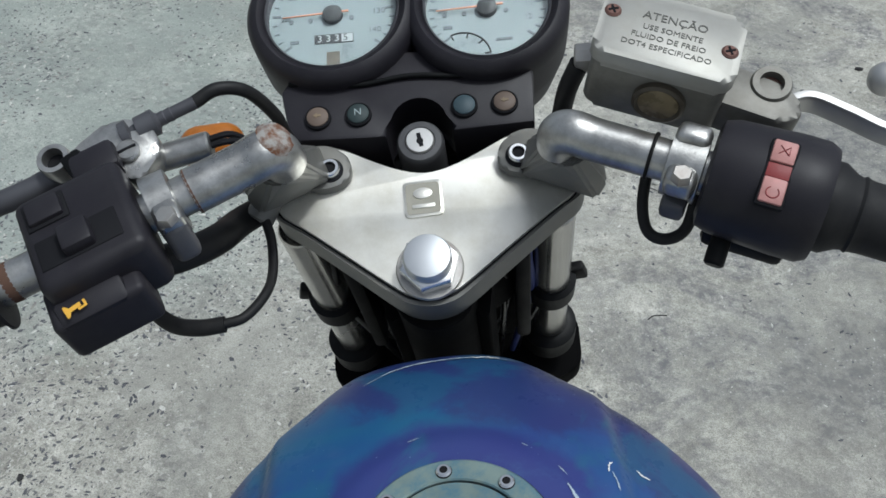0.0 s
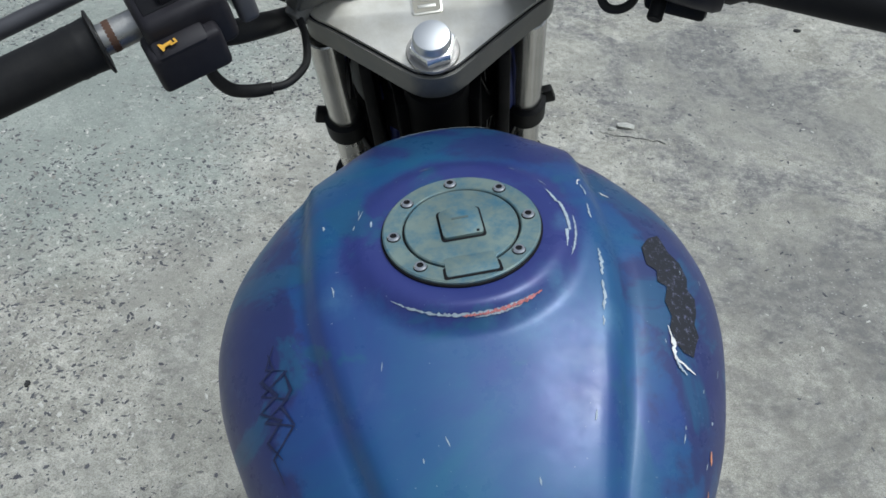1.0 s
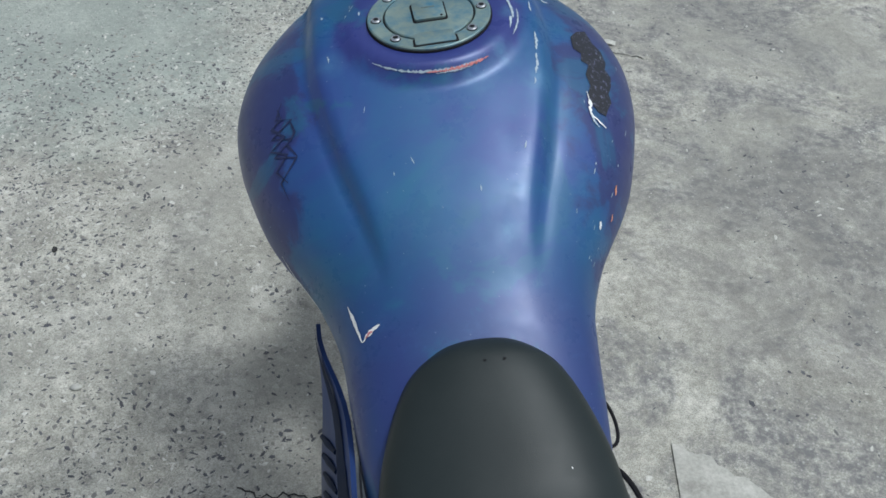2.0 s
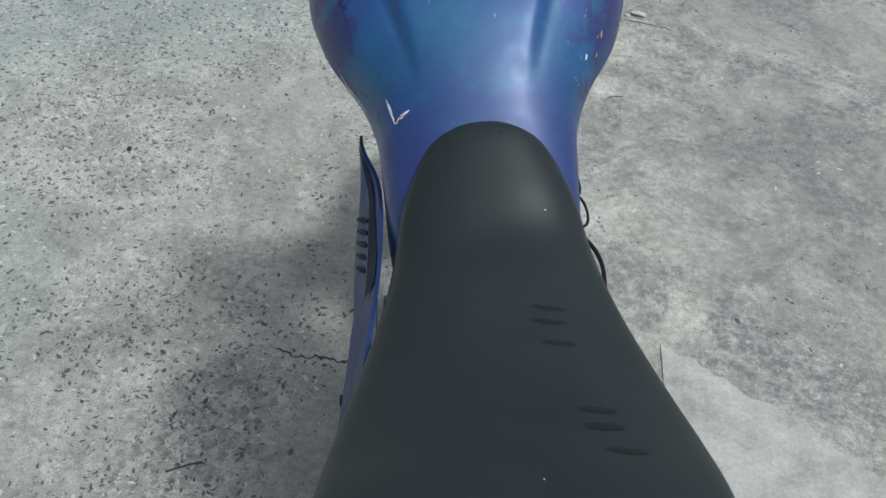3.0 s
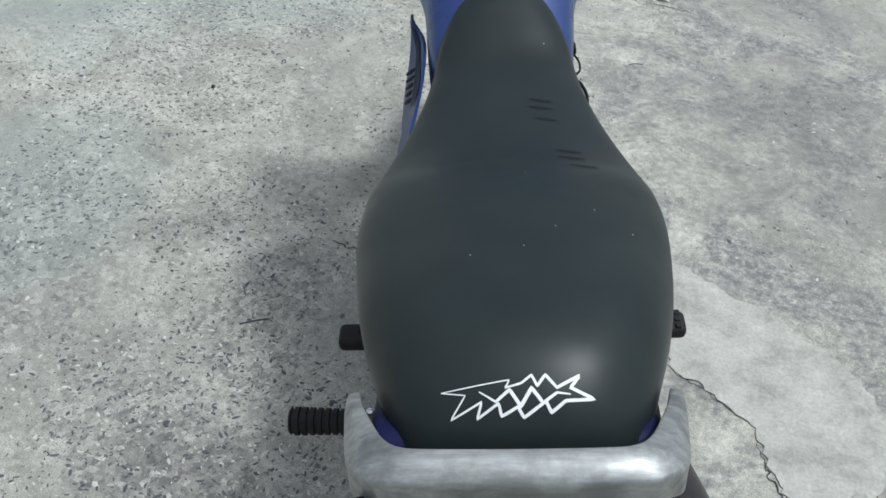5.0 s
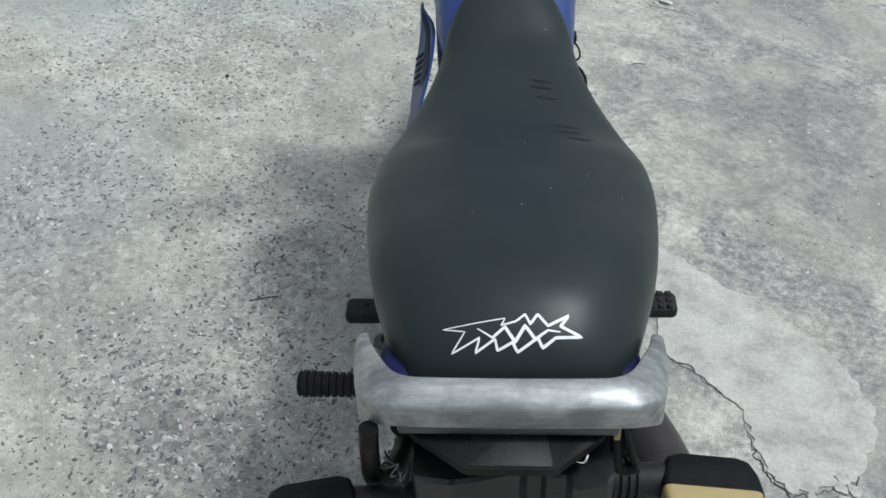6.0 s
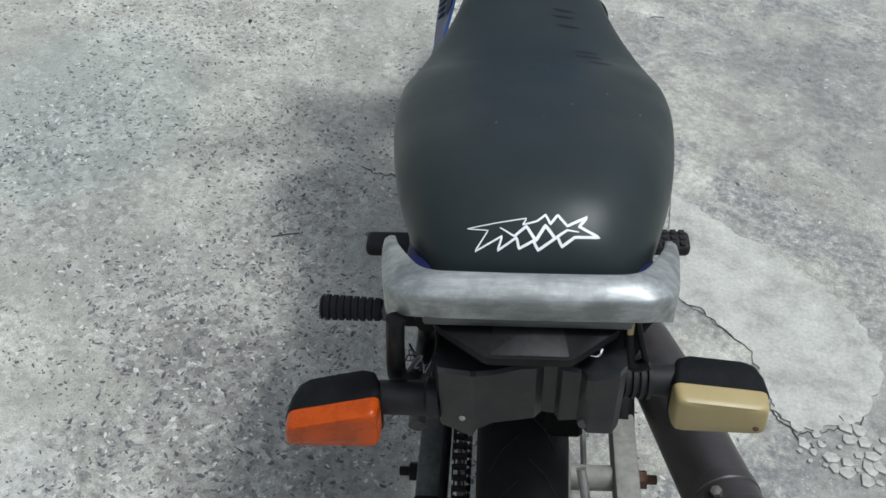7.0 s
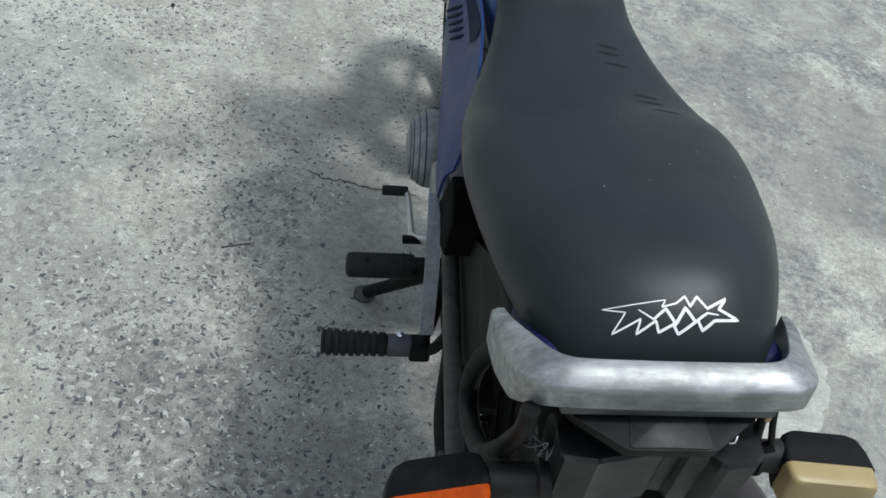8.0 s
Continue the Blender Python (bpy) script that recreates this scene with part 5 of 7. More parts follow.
# ---------------------------------------------------------------- fork and front wheel
def build_fork():
    for s in (-1, 1):
        x, v = (-0.080 if s < 0 else 0.073), 0.052
        leg = fpart("fork_tube", rod((x, v, -0.03), (x, v, -0.52), 0.0132, 28), FORKTUBE, label="bright fork tube")
        fpart("fork_slider", rod((x, v, -0.46), (x, v, -0.74), 0.0215, 28, r2=0.019), SILVER, leg, "silver fork slider")
        # rubber clip with a tab that holds the hoses
        clip = lathe([(0.0134, -0.012), (0.0172, -0.011), (0.0176, 0.010), (0.0134, 0.012)], Matrix.Translation((x, v, -0.155)), 28, caps=False)
        block((0.012, 0.008, 0.018), Matrix.Translation((x + s * 0.019, v + 0.006, -0.150)) @ pose(0, 0, 0, 0, s * -14, 0), 0.002, 2, clip)
        fpart("fork_clip", clip, BLACK, leg, "black rubber clip on the fork")
        low = lathe([(0.0134, -0.016), (0.0215, -0.013), (0.0215, 0.013), (0.0165, 0.016), (0.0134, 0.016)], Matrix.Translation((x, v, -0.255)), 28, caps=False)
        fpart("dust_boot", low, BLACK, leg, "black dust boot")
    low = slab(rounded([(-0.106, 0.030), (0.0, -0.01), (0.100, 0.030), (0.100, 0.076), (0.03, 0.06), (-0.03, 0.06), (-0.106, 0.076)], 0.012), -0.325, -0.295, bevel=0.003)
    # lower crown, stem and gussets carry the deep shade in their colour
    fpart("lower_fork_crown", low, SHADEBLACK, label="black lower fork crown")
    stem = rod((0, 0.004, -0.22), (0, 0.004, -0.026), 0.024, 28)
    fpart("steering_stem", stem, SHADEBLACK, label="black steering head")
    # hoses, wires, back of the lamp bucket and black fillers between the legs
    fpart("lamp_bucket", lathe([(0.03, -0.06), (0.062, -0.045), (0.074, -0.01), (0.078, 0.03), (0.06, 0.035)], frame_at((0, 0.10, -0.13), (0, 0.85, -0.5)), 32), DARK, label="black headlamp bucket")
    # unseen block added so the gap under the dials reads black
    fpart("dial_gap_filler", block((0.118, 0.020, 0.110), Matrix.Translation((0, 0.072, -0.095)), 0.004), DARK, label="added black filler block under the dials")
    for s in (-1, 1):
        fpart("lamp_ear", block((0.010, 0.060, 0.150), Matrix.Translation((s * 0.052, 0.055, -0.115)), 0.003), DARK, label="black lamp ear")
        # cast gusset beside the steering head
        fpart("head_gusset", slab(rounded([(s * 0.020, -0.004), (s * 0.030, -0.008), (s * 0.034, 0.020), (s * 0.022, 0.030)], 0.003), -0.30, -0.045, bevel=0.002), SHADEBLACK, label="black gusset of the steering head")
    # unseen backing added to hide the ground behind the fork legs
    fpart("black_backing", block((0.150, 0.016, 0.46), Matrix.Translation((0, 0.092, -0.27)), 0.006), SHADEBLACK, label="added black backing behind the fork legs")
    rng = random.Random(4)
    for k in range(16):
        x = -0.068 + 0.009 * k + rng.uniform(-0.004, 0.004)
        if abs(x) < 0.026:
            continue
        pts = [(x, 0.076 + rng.uniform(-0.012, 0.006), -0.03), (x * 0.95 + rng.uniform(-0.010, 0.010), 0.056 + rng.uniform(-0.012, 0.008), -0.08), (x * 0.9 + rng.uniform(-0.012, 0.012), 0.046, -0.14), (x * 0.8, 0.042, -0.22), (x * 0.7, 0.05, -0.30)]
        # pale wires stand in for white glints among the black cables
        fpart("control_cable", tube(pts, rng.uniform(0.0020, 0.0046), 10), (CABLE, CABLE, BLUEWIRE, CABLE, CABLE, GLINTWIRE)[k % 6], label="cable in the steering head")
    fpart("front_indicator_stem", rod((-0.080, 0.085, -0.04), (-0.120, 0.095, -0.02), 0.008, 14), RUBBER, label="black indicator stem")
    ind = block((0.040, 0.026, 0.028), Matrix.Translation((-0.130, 0.104, -0.016)) @ pose(0, 0, 0, 0, 0, 4), 0.012, 5)
    fpart("front_indicator", ind, OLDAMBER, label="dull amber front indicator lens", angle=70)


OLDAMBER = worn("dull_amber_plastic", (0.40, 0.13, 0.012), 0.45, spread=0.2, stain=60)
FORKTUBE = worn("worn_hard_chrome", (0.62, 0.61, 0.58), 0.22, metal=0.95, spread=0.1, dust=(0.4, 0.37, 0.3), dust_amount=0.35)
CABLE = worn("shiny_black_cable", (0.006, 0.006, 0.007), 0.3, gloss=0.6)
GLINTWIRE = worn("pale_glint_wire", (0.42, 0.42, 0.42), 0.4)
BLUEWIRE = worn("blue_wire", (0.05, 0.07, 0.25), 0.5)


def build_wheel(name, y, x, radius, width, drop):
    """Tyre, rim, hub, five spokes and brake, at an axle height that lets the tread meet the ground."""
    m = Matrix.Translation((x, y, radius - drop)) @ pose(0, 0, 0, 0, 90, 0)
    wheel = thing(name, "", "", Matrix())
    w = width / 2
    prof = [(radius - 0.066, -w * 0.62), (radius - 0.050, -w * 0.92), (radius - 0.032, -w), (radius - 0.015, -w * 0.86), (radius - 0.004, -w * 0.5), (radius, 0), (radius - 0.004, w * 0.5), (radius - 0.015, w * 0.86), (radius - 0.032, w), (radius - 0.050, w * 0.92), (radius - 0.066, w * 0.62)]
    bm = lathe(prof, m, 96, caps=False)
    tyre = part("tyre", bm, TYRE, wheel, "black treaded tyre", 60)
    # tread grooves: dark slanted cuts
    cut = None
    for k in range(40):
        a = 2 * math.pi * k / 40
        for sgn in (-1, 1):
            pts = []
            for t in np.linspace(0, 1, 6):
                h = sgn * w * (0.10 + 0.62 * t)
                r = float(np.interp(abs(h) / w, [0, 0.5, 0.86, 1.0], [radius, radius - 0.004, radius - 0.015, radius - 0.032])) + 0.0004
                b = a + 0.10 * t + (math.pi / 40 if sgn > 0 else 0) + (0.09 if t > 0.6 else 0) * (t - 0.6)
                pts.append(m @ Vector((r * math.cos(b), r * math.sin(b), h)))
            cut = tube(pts, 0.0011, 5, cut, per=2)
    part("tread_groove", cut, INK, wheel)
    rim = lathe([(radius - 0.066, -w * 0.66), (radius - 0.060, -w * 0.70), (radius - 0.064, -w * 0.5), (radius - 0.085, -w * 0.3), (radius - 0.085, w * 0.3), (radius - 0.064, w * 0.5), (radius - 0.060, w * 0.70), (radius - 0.066, w * 0.66), (radius - 0.098, w * 0.25), (radius - 0.098, -w * 0.25)], m, 72, caps=False)
    part("rim", rim, DARK, wheel, "dark painted rim")
    part("hub", lathe([(0.02, -0.055), (0.055, -0.045), (0.062, -0.02), (0.062, 0.02), (0.055, 0.045), (0.02, 0.055)], m, 40), STEEL, wheel, "dull alloy hub")
    for k in range(5):
        b = block((radius - 0.135, 0.030, 0.020), m @ pose(0, 0, 0, 0, 0, 72 * k) @ Matrix.Translation(((radius - 0.095 + 0.05) / 2, 0, 0)), 0.004)
        part("spoke", b, DARK, wheel)
    wheel.parent = bike
    return wheel


build_fork()
build_wheel("front_wheel", 0.845, -0.012, 0.288, 0.082, 0.009)
build_wheel("rear_wheel", -0.440, 0.001, 0.300, 0.100, -0.004)


# ---------------------------------------------------------------- frame, engine, rear end
def build_frame():
    fr = part("frame", tube([(0, 0.47, 0.86), (0, 0.36, 0.80), (0, 0.15, 0.70), (0, 0.0, 0.66)], 0.026, 18), DARK, bike, "black steel tube frame")
    part("down_tube", tube([(0, 0.49, 0.80), (0, 0.48, 0.55), (0, 0.42, 0.32), (0, 0.30, 0.24)], 0.019, 16), DARK, fr)
    for s in (-1, 1):
        part("seat_rail", tube([(s * 0.05, 0.10, 0.70), (s * 0.085, -0.05, 0.685), (s * 0.10, -0.25, 0.70), (s * 0.10, -0.45, 0.745), (s * 0.09, -0.62, 0.79)], 0.011, 14), DARK, fr)
        part("frame_plate", slab(rounded([(-0.10, 0.24), (0.06, 0.20), (0.08, 0.36), (-0.02, 0.50), (-0.10, 0.46)], 0.03), -0.004, 0.004, Matrix.Translation((s * 0.105, 0, 0)) @ Matrix(((0, 0, 1, 0), (1, 0, 0, 0), (0, 1, 0, 0), (0, 0, 0, 1))), 0.002), DARK, fr)
    part("grab_loop", tube([(-0.100, -0.467, 0.6935), (-0.112, -0.419, 0.600), (-0.116, -0.403, 0.535), (-0.119, -0.450, 0.535), (-0.123, -0.549, 0.620), (-0.123, -0.606, 0.700), (-0.1155, -0.648, 0.790), (-0.113, -0.652, 0.826)], [0.0115, 0.0115, 0.0115, 0.0115, 0.011, 0.0095, 0.0082, 0.0082], 16), BLACK, fr, "black bent tube from rail to frame")
    part("grab_loop", tube([(0.104, -0.36, 0.60), (0.108, -0.47, 0.62), (0.104, -0.555, 0.69), (0.092, -0.61, 0.755)], 0.0105, 16), DARK, fr, "black tube beside the wheel")
    lining = rounded([(-0.105, 0.484), (-0.225, 0.602), (-0.34, 0.69), (-0.44, 0.752), (-0.475, 0.75), (-0.445, 0.655), (-0.36, 0.53), (-0.275, 0.415)], 0.012)
    part("wheel_lining", slab(lining, -0.003, 0.003, Matrix.Translation((-0.105, 0, 0)) @ Matrix(((0, 0, 1, 0), (1, 0, 0, 0), (0, 1, 0, 0), (0, 0, 0, 1))), 0.0015), DARK, fr, "dusty black plastic lining")
    part("peg_bar", rod((-0.1225, -0.12, 0.492), (-0.127, -0.47, 0.440), 0.0120, 18), DIRTY, fr, "dusty black side tube")
    return fr


DIRTY = worn("dusty_black_steel", (0.070, 0.072, 0.063), 0.65, metal=0.05, spread=0.35, dust=(0.16, 0.155, 0.13), dust_amount=0.6, stain=26)


ENGINEGREY = worn("grey_engine_alloy", (0.34, 0.36, 0.375), 0.42, metal=0.55, dust=(0.10, 0.09, 0.07), dust_amount=0.5, stain=40)
PALEGREY = worn("dull_grey_zinc", (0.25, 0.245, 0.22), 0.65, metal=0.2, dust=(0.12, 0.10, 0.07), dust_amount=0.5, stain=40)


def build_engine():
    core = block((0.20, 0.30, 0.20), Matrix.Translation((0, 0.26, 0.31)), 0.03, 4)
    block((0.13, 0.13, 0.24), Matrix.Translation((0, 0.37, 0.48)) @ pose(0, 0, 0, -20, 0, 0), 0.02, 3, core)
    eng = part("engine", core, DARKSILVER, bike, "grey single-cylinder engine")
    for k in range(7):
        part("cooling_fin", block((0.17, 0.17, 0.006), Matrix.Translation((0, 0.35 + 0.012 * k, 0.42 + 0.026 * k)) @ pose(0, 0, 0, -20, 0, 0), 0.002), DARKSILVER, eng)
    m = frame_at((-0.108, 0.325, 0.30), (-1, 0, 0)) @ Matrix.Scale(0.84, 4)
    part("crankcase_cover", lathe([(0.085, 0.0), (0.085, 0.020), (0.082, 0.034), (0.076, 0.044), (0.073, 0.045), (0.070, 0.052), (0.062, 0.058), (0.059, 0.058), (0.052, 0.064), (0.030, 0.068), (0.0005, 0.068)], m, 48), ENGINEGREY, eng, "silver round crankcase cover")
    for r, h in ((0.0835, 0.030), (0.0765, 0.043), (0.0665, 0.055), (0.0560, 0.0605)):
        part("cover_groove", lathe([(r - 0.0010, h - 0.0018), (r + 0.0006, h - 0.0012), (r + 0.0006, h + 0.0012), (r - 0.0010, h + 0.0018)], m, 48, caps=False), DARKSILVER, eng)
    part("sprocket_cover", block((0.030, 0.10, 0.11), Matrix.Translation((-0.112, 0.175, 0.31)), 0.014, 4), ENGINEGREY, eng, "silver sprocket cover")
    part("clutch_cover", lathe([(0.10, 0.0), (0.10, 0.03), (0.085, 0.045), (0.0005, 0.05)], frame_at((0.098, 0.27, 0.31), (1, 0, 0)), 48), CASTING, eng, "silver clutch cover")
    part("carburettor", block((0.06, 0.10, 0.08), Matrix.Translation((0, 0.17, 0.56)), 0.015, 3), STEEL, eng)
    part("throttle_wire", tube([(0.080, 0.135, 0.735), (0.100, 0.130, 0.73), (0.106, 0.108, 0.728), (0.102, 0.088, 0.728), (0.085, 0.085, 0.728)], 0.0015, 8), INK, eng, "black wire loop")
    part("throttle_wire", tube([(0.082, 0.075, 0.735), (0.100, 0.055, 0.735), (0.108, 0.025, 0.735), (0.106, -0.01, 0.735)], 0.0022, 8), INK, eng, "black wire loop")
    part("wire_plug", block((0.010, 0.020, 0.012), Matrix.Translation((0.098, 0.140, 0.735)), 0.003), INK, eng)
    part("gear_lever", tube([(-0.120, 0.130, 0.255), (-0.152, 0.135, 0.255), (-0.156, 0.16, 0.252), (-0.160, 0.245, 0.250), (-0.166, 0.262, 0.250)], [0.010, 0.009, 0.006, 0.0055, 0.006], 12), CASTING, eng, "silver gear lever")
    part("gear_rubber", lathe([(0.0085, 0.0), (0.0095, 0.003), (0.0095, 0.044), (0.0085, 0.047)], frame_at((-0.160, 0.262, 0.250), (-1, 0.03, 0)), 18), RUBBER, eng, "black lever rubber")
    part("gear_shaft", rod((-0.10, 0.130, 0.255), (-0.172, 0.130, 0.255), 0.008, 14), DARK, eng)
    # exhaust
    pipe = part("exhaust_pipe", tube([(0.03, 0.44, 0.44), (0.06, 0.49, 0.36), (0.10, 0.40, 0.23), (0.135, 0.20, 0.21), (0.158, 0.0, 0.245), (0.172, -0.12, 0.29)], 0.0185, 18), MUFFLER, bike, "dark steel exhaust pipe")
    a, b = Vector((0.172, -0.12, 0.29)), Vector((0.262, -0.575, 0.382))
    d = (b - a).normalized()
    h = (b - a).length
    prof = [(0.020, 0.0), (0.030, 0.02), (0.040, 0.08), (0.0445, 0.16), (0.0455, h - 0.03), (0.0470, h - 0.028), (0.0470, h - 0.006), (0.0445, h), (0.030, h + 0.004), (0.022, h + 0.004), (0.021, h + 0.022), (0.017, h + 0.022), (0.0165, h - 0.02)]
    muf = part("muffler", lathe(prof, frame_at(a, d), 40, caps=False), MUFFLER, bike, "black heat-stained muffler", 30)
    part("muffler_band", lathe([(0.0456, 0.0), (0.0472, 0.002), (0.0472, 0.016), (0.0456, 0.018)], frame_at(a + d * (h - 0.075), d), 40, caps=False), MUFFLER, muf)
    part("muffler_bolt", lathe([(0.007, 0.0), (0.007, 0.006), (0.0005, 0.007)], frame_at(a + d * (h - 0.055) + Vector((-0.018, -0.01, 0.042)), (-0.35, 0, 1)), 6), STEEL, muf)
    part("muffler_hanger", block((0.008, 0.05, 0.12), Matrix.Translation((0.150, -0.30, 0.45)) @ pose(0, 0, 0, 0, 25, 0), 0.003), DARK, muf)


def build_pegs():
    # rider pegs
    for s, label in ((-1, "worn smooth black rider footpeg"), (1, "ribbed black rider footpeg")):
        peg = part("rider_footpeg", block((0.118, 0.046, 0.026), Matrix.Translation((s * 0.209 if s < 0 else 0.232, 0.058 if s < 0 else 0.075, 0.262)), 0.010, 4), RUBBER, bike, label, 50)
        part("peg_mount", block((0.06, 0.026, 0.028), Matrix.Translation((s * 0.130, 0.056, 0.262)), 0.004), DARK, peg)
        if s < 0:
            part("peg_dimple", lathe([(0.0045, 0.0), (0.0045, 0.0006), (0.0004, 0.0006)], Matrix.Translation((-0.232, 0.058, 0.2748)), 14), INK, peg)
            part("peg_groove", block((0.0016, 0.044, 0.002), Matrix.Translation((-0.172, 0.058, 0.2745)), 0), INK, peg)
            part("peg_groove", block((0.0016, 0.044, 0.002), Matrix.Translation((-0.160, 0.058, 0.2745)), 0), INK, peg)
        else:
            for i in range(7):
                for j in range(3):
                    part("peg_stud", block((0.0105, 0.0105, 0.005), Matrix.Translation((0.190 + 0.0145 * i, 0.0605 + 0.0145 * j, 0.2755)), 0.0015, 1), RUBBER, peg)
    # passenger peg with a ringed rubber
    for s in (-1,):
        a, d = Vector((s * 0.205, -0.203, 0.368)), Vector((s, 0.02, 0.015)).normalized()
        prof = [(0.008, -0.002), (0.0150, 0.0)]
        for k in range(8):
            h = 0.004 + 0.0105 * k
            r = 0.0175 + 0.0003 * k
            prof += [(r, h), (r, h + 0.0062), (r - 0.0028, h + 0.0068), (r - 0.0028, h + 0.0098)]
        prof += [(0.0190, 0.0885), (0.0165, 0.0915), (0.0005, 0.092)]
        peg = part("passenger_footpeg", lathe(prof, frame_at(a, d), 28), RUBBER, bike, "ringed black rubber passenger footpeg")
        part("peg_knuckle", block((0.038, 0.026, 0.026), Matrix.Translation((s * 0.187, -0.203, 0.367)), 0.005, 3), DARKSILVER, peg, "worn steel peg knuckle")
        part("peg_pin", lathe([(0.0052, 0.0), (0.0052, 0.003), (0.0003, 0.004)], Matrix.Translation((s * 0.186, -0.196, 0.380)), 14), CHROME, peg)
        part("peg_bracket", block((0.030, 0.030, 0.030), Matrix.Translation((s * 0.158, -0.203, 0.362)), 0.004), DARK, peg)
        part("peg_arm", tube([(s * 0.160, -0.205, 0.365), (s * 0.142, -0.18, 0.40), (s * 0.126, -0.14, 0.46)], 0.009, 12), DARK, peg)
        part("peg_arm", tube([(s * 0.160, -0.200, 0.360), (s * 0.140, -0.215, 0.375), (s * 0.124, -0.25, 0.455)], 0.008, 12), DARK, peg)
    # side stand, down on the ground
    stand = part("side_stand", tube([(-0.095, 0.080, 0.235), (-0.135, 0.105, 0.19), (-0.190, 0.16, 0.105), (-0.226, 0.196, 0.050)], [0.014, 0.013, 0.012, 0.012], 16), DARK, bike, "black steel side stand")
    # the foot lies flat on the ground while the machine leans
    part("stand_foot", lathe([(0.016, 0.0), (0.021, 0.001), (0.021, 0.006), (0.016, 0.008), (0.0005, 0.010)], frame_at((-0.232, 0.205, 0.0305), (0.126, 0, 0.992)), 28), DIRTY, stand, "round steel foot")
    part("brake_pedal", tube([(0.10, 0.02, 0.24), (0.155, 0.05, 0.24), (0.165, 0.18, 0.235), (0.185, 0.215, 0.235)], [0.009, 0.008, 0.007, 0.009], 12), DARK, bike, "black brake pedal")


def build_panels():
    """Blue side covers below the saddle: a fin, louvres and a cut-out at the back."""
    for s in (-1, 1):
        def at(y, z, off=0.0):
            lean = 0.010 + 0.014 * ease(0.24, 0.12, y)
            x = 0.137 + 0.012 * ease(0.05, -0.18, y) - lean * ease(0.66, 0.74, z) - 0.013 * ease(0.738, 0.772, z) - 0.004 * ease(0.5, 0.3, z) - (0.0 if s < 0 else 0.045)
            return Vector((s * (x + off), y, z))

        outline = [(0.245, 0.738), (0.19, 0.705), (0.13, 0.665), (0.085, 0.625), (0.055, 0.54), (0.00, 0.50), (-0.072, 0.520), (-0.138, 0.606), (-0.202, 0.690), (-0.16, 0.755),
                   (0.0, 0.768), (0.08, 0.768), (0.16, 0.755)]
        tmp = bmesh.new()
        tmp.faces.new([tmp.verts.new((0, y, z)) for y, z in outline])
        bmesh.ops.triangulate(tmp, faces=tmp.faces[:])
        for _ in range(3):
            bmesh.ops.subdivide_edges(tmp, edges=[e for e in tmp.edges if e.calc_length() > 0.03], cuts=1)
            bmesh.ops.triangulate(tmp, faces=[f for f in tmp.faces if len(f.verts) > 3])
        geo = bmesh.ops.extrude_face_region(tmp, geom=tmp.faces[:])
        moved = {v for v in geo["geom"] if isinstance(v, bmesh.types.BMVert)}
        for v in tmp.verts:
            v.co = at(v.co.y, v.co.z, 0.0 if v in moved else -0.004)
        panel = part("side_cover", tmp, SIDEBLUE, bike, "blue plastic side cover with louvres", 50)
        for k in range(5):
            y = 0.140 - 0.0185 * k
            line = [at(y - 0.020, 0.722, 0.0002), at(y, 0.706, 0.0006), at(y + 0.022, 0.688, 0.0002)]
            part("louvre", tube(line, [0.0020, 0.0034, 0.0020], 8, per=3), DARKBLUE, panel, "dark louvre slot")
        bm = bmesh.new()
        strip = []
        for k in range(12):
            t = k / 11
            y = 0.238 - 0.25 * t
            strip.append([bm.verts.new(at(y, z, 0.0012)) for z in (0.740 + 0.004 * t, 0.7405 + 0.018 * t, 0.741 + 0.029 * t)])
        for a, b in zip(strip, strip[1:]):
            bm.faces.new((a[0], a[1], b[1], b[0])), bm.faces.new((a[1], a[2], b[2], b[1]))
        part("fin", bm, DARKBLUE, panel, "dark blue inset along the cover")
        strap = []
        for y, z in ((-0.095, 0.560), (-0.150, 0.545), (-0.178, 0.500), (-0.190, 0.440), (-0.197, 0.385)):
            w = 0.0095 if z < 0.55 else 0.006
            strap.append([Vector((s * x, y + dy, z + dz)) for x, dy, dz in ((0.150 - w, 0.004, -0.003), (0.150 + w, 0.004, -0.003), (0.150 + w, -0.004, 0.003), (0.150 - w, -0.004, 0.003))])
        part("peg_hanger", rings(bmesh.new(), strap), STRAPGREY, bike, "flat grey painted peg hanger")
        if s < 0:
            # black slab stands in for the shaded opening behind the cover
            void_outline = [(-0.088, 0.535), (-0.205, 0.684), (-0.235, 0.690), (-0.262, 0.660), (-0.215, 0.560), (-0.17, 0.53)]
            part("cover_void", slab(void_outline, -0.012, 0.032, Matrix.Translation((-0.130, 0, 0)) @ Matrix(((0, 0, 1, 0), (1, 0, 0, 0), (0, 1, 0, 0), (0, 0, 0, 1))), 0.003), SHADEBLACK, panel, "black slab in place of the shaded opening behind the cover")
        # black inner lining behind the cut-out
        part("inner_lining", block((0.012, 0.19, 0.22), Matrix.Translation((s * 0.092, -0.145, 0.60)) @ pose(0, 0, 0, 24, 0, 0), 0.004), DARK, panel)
    part("battery_box", block((0.15, 0.26, 0.17), Matrix.Translation((0, -0.10, 0.60)), 0.012, 2), DARK, bike, "black battery box")
    part("seat_pan", block((0.20, 0.40, 0.05), Matrix.Translation((0, -0.38, 0.755)), 0.012, 2), DARK, bike, "black seat pan")


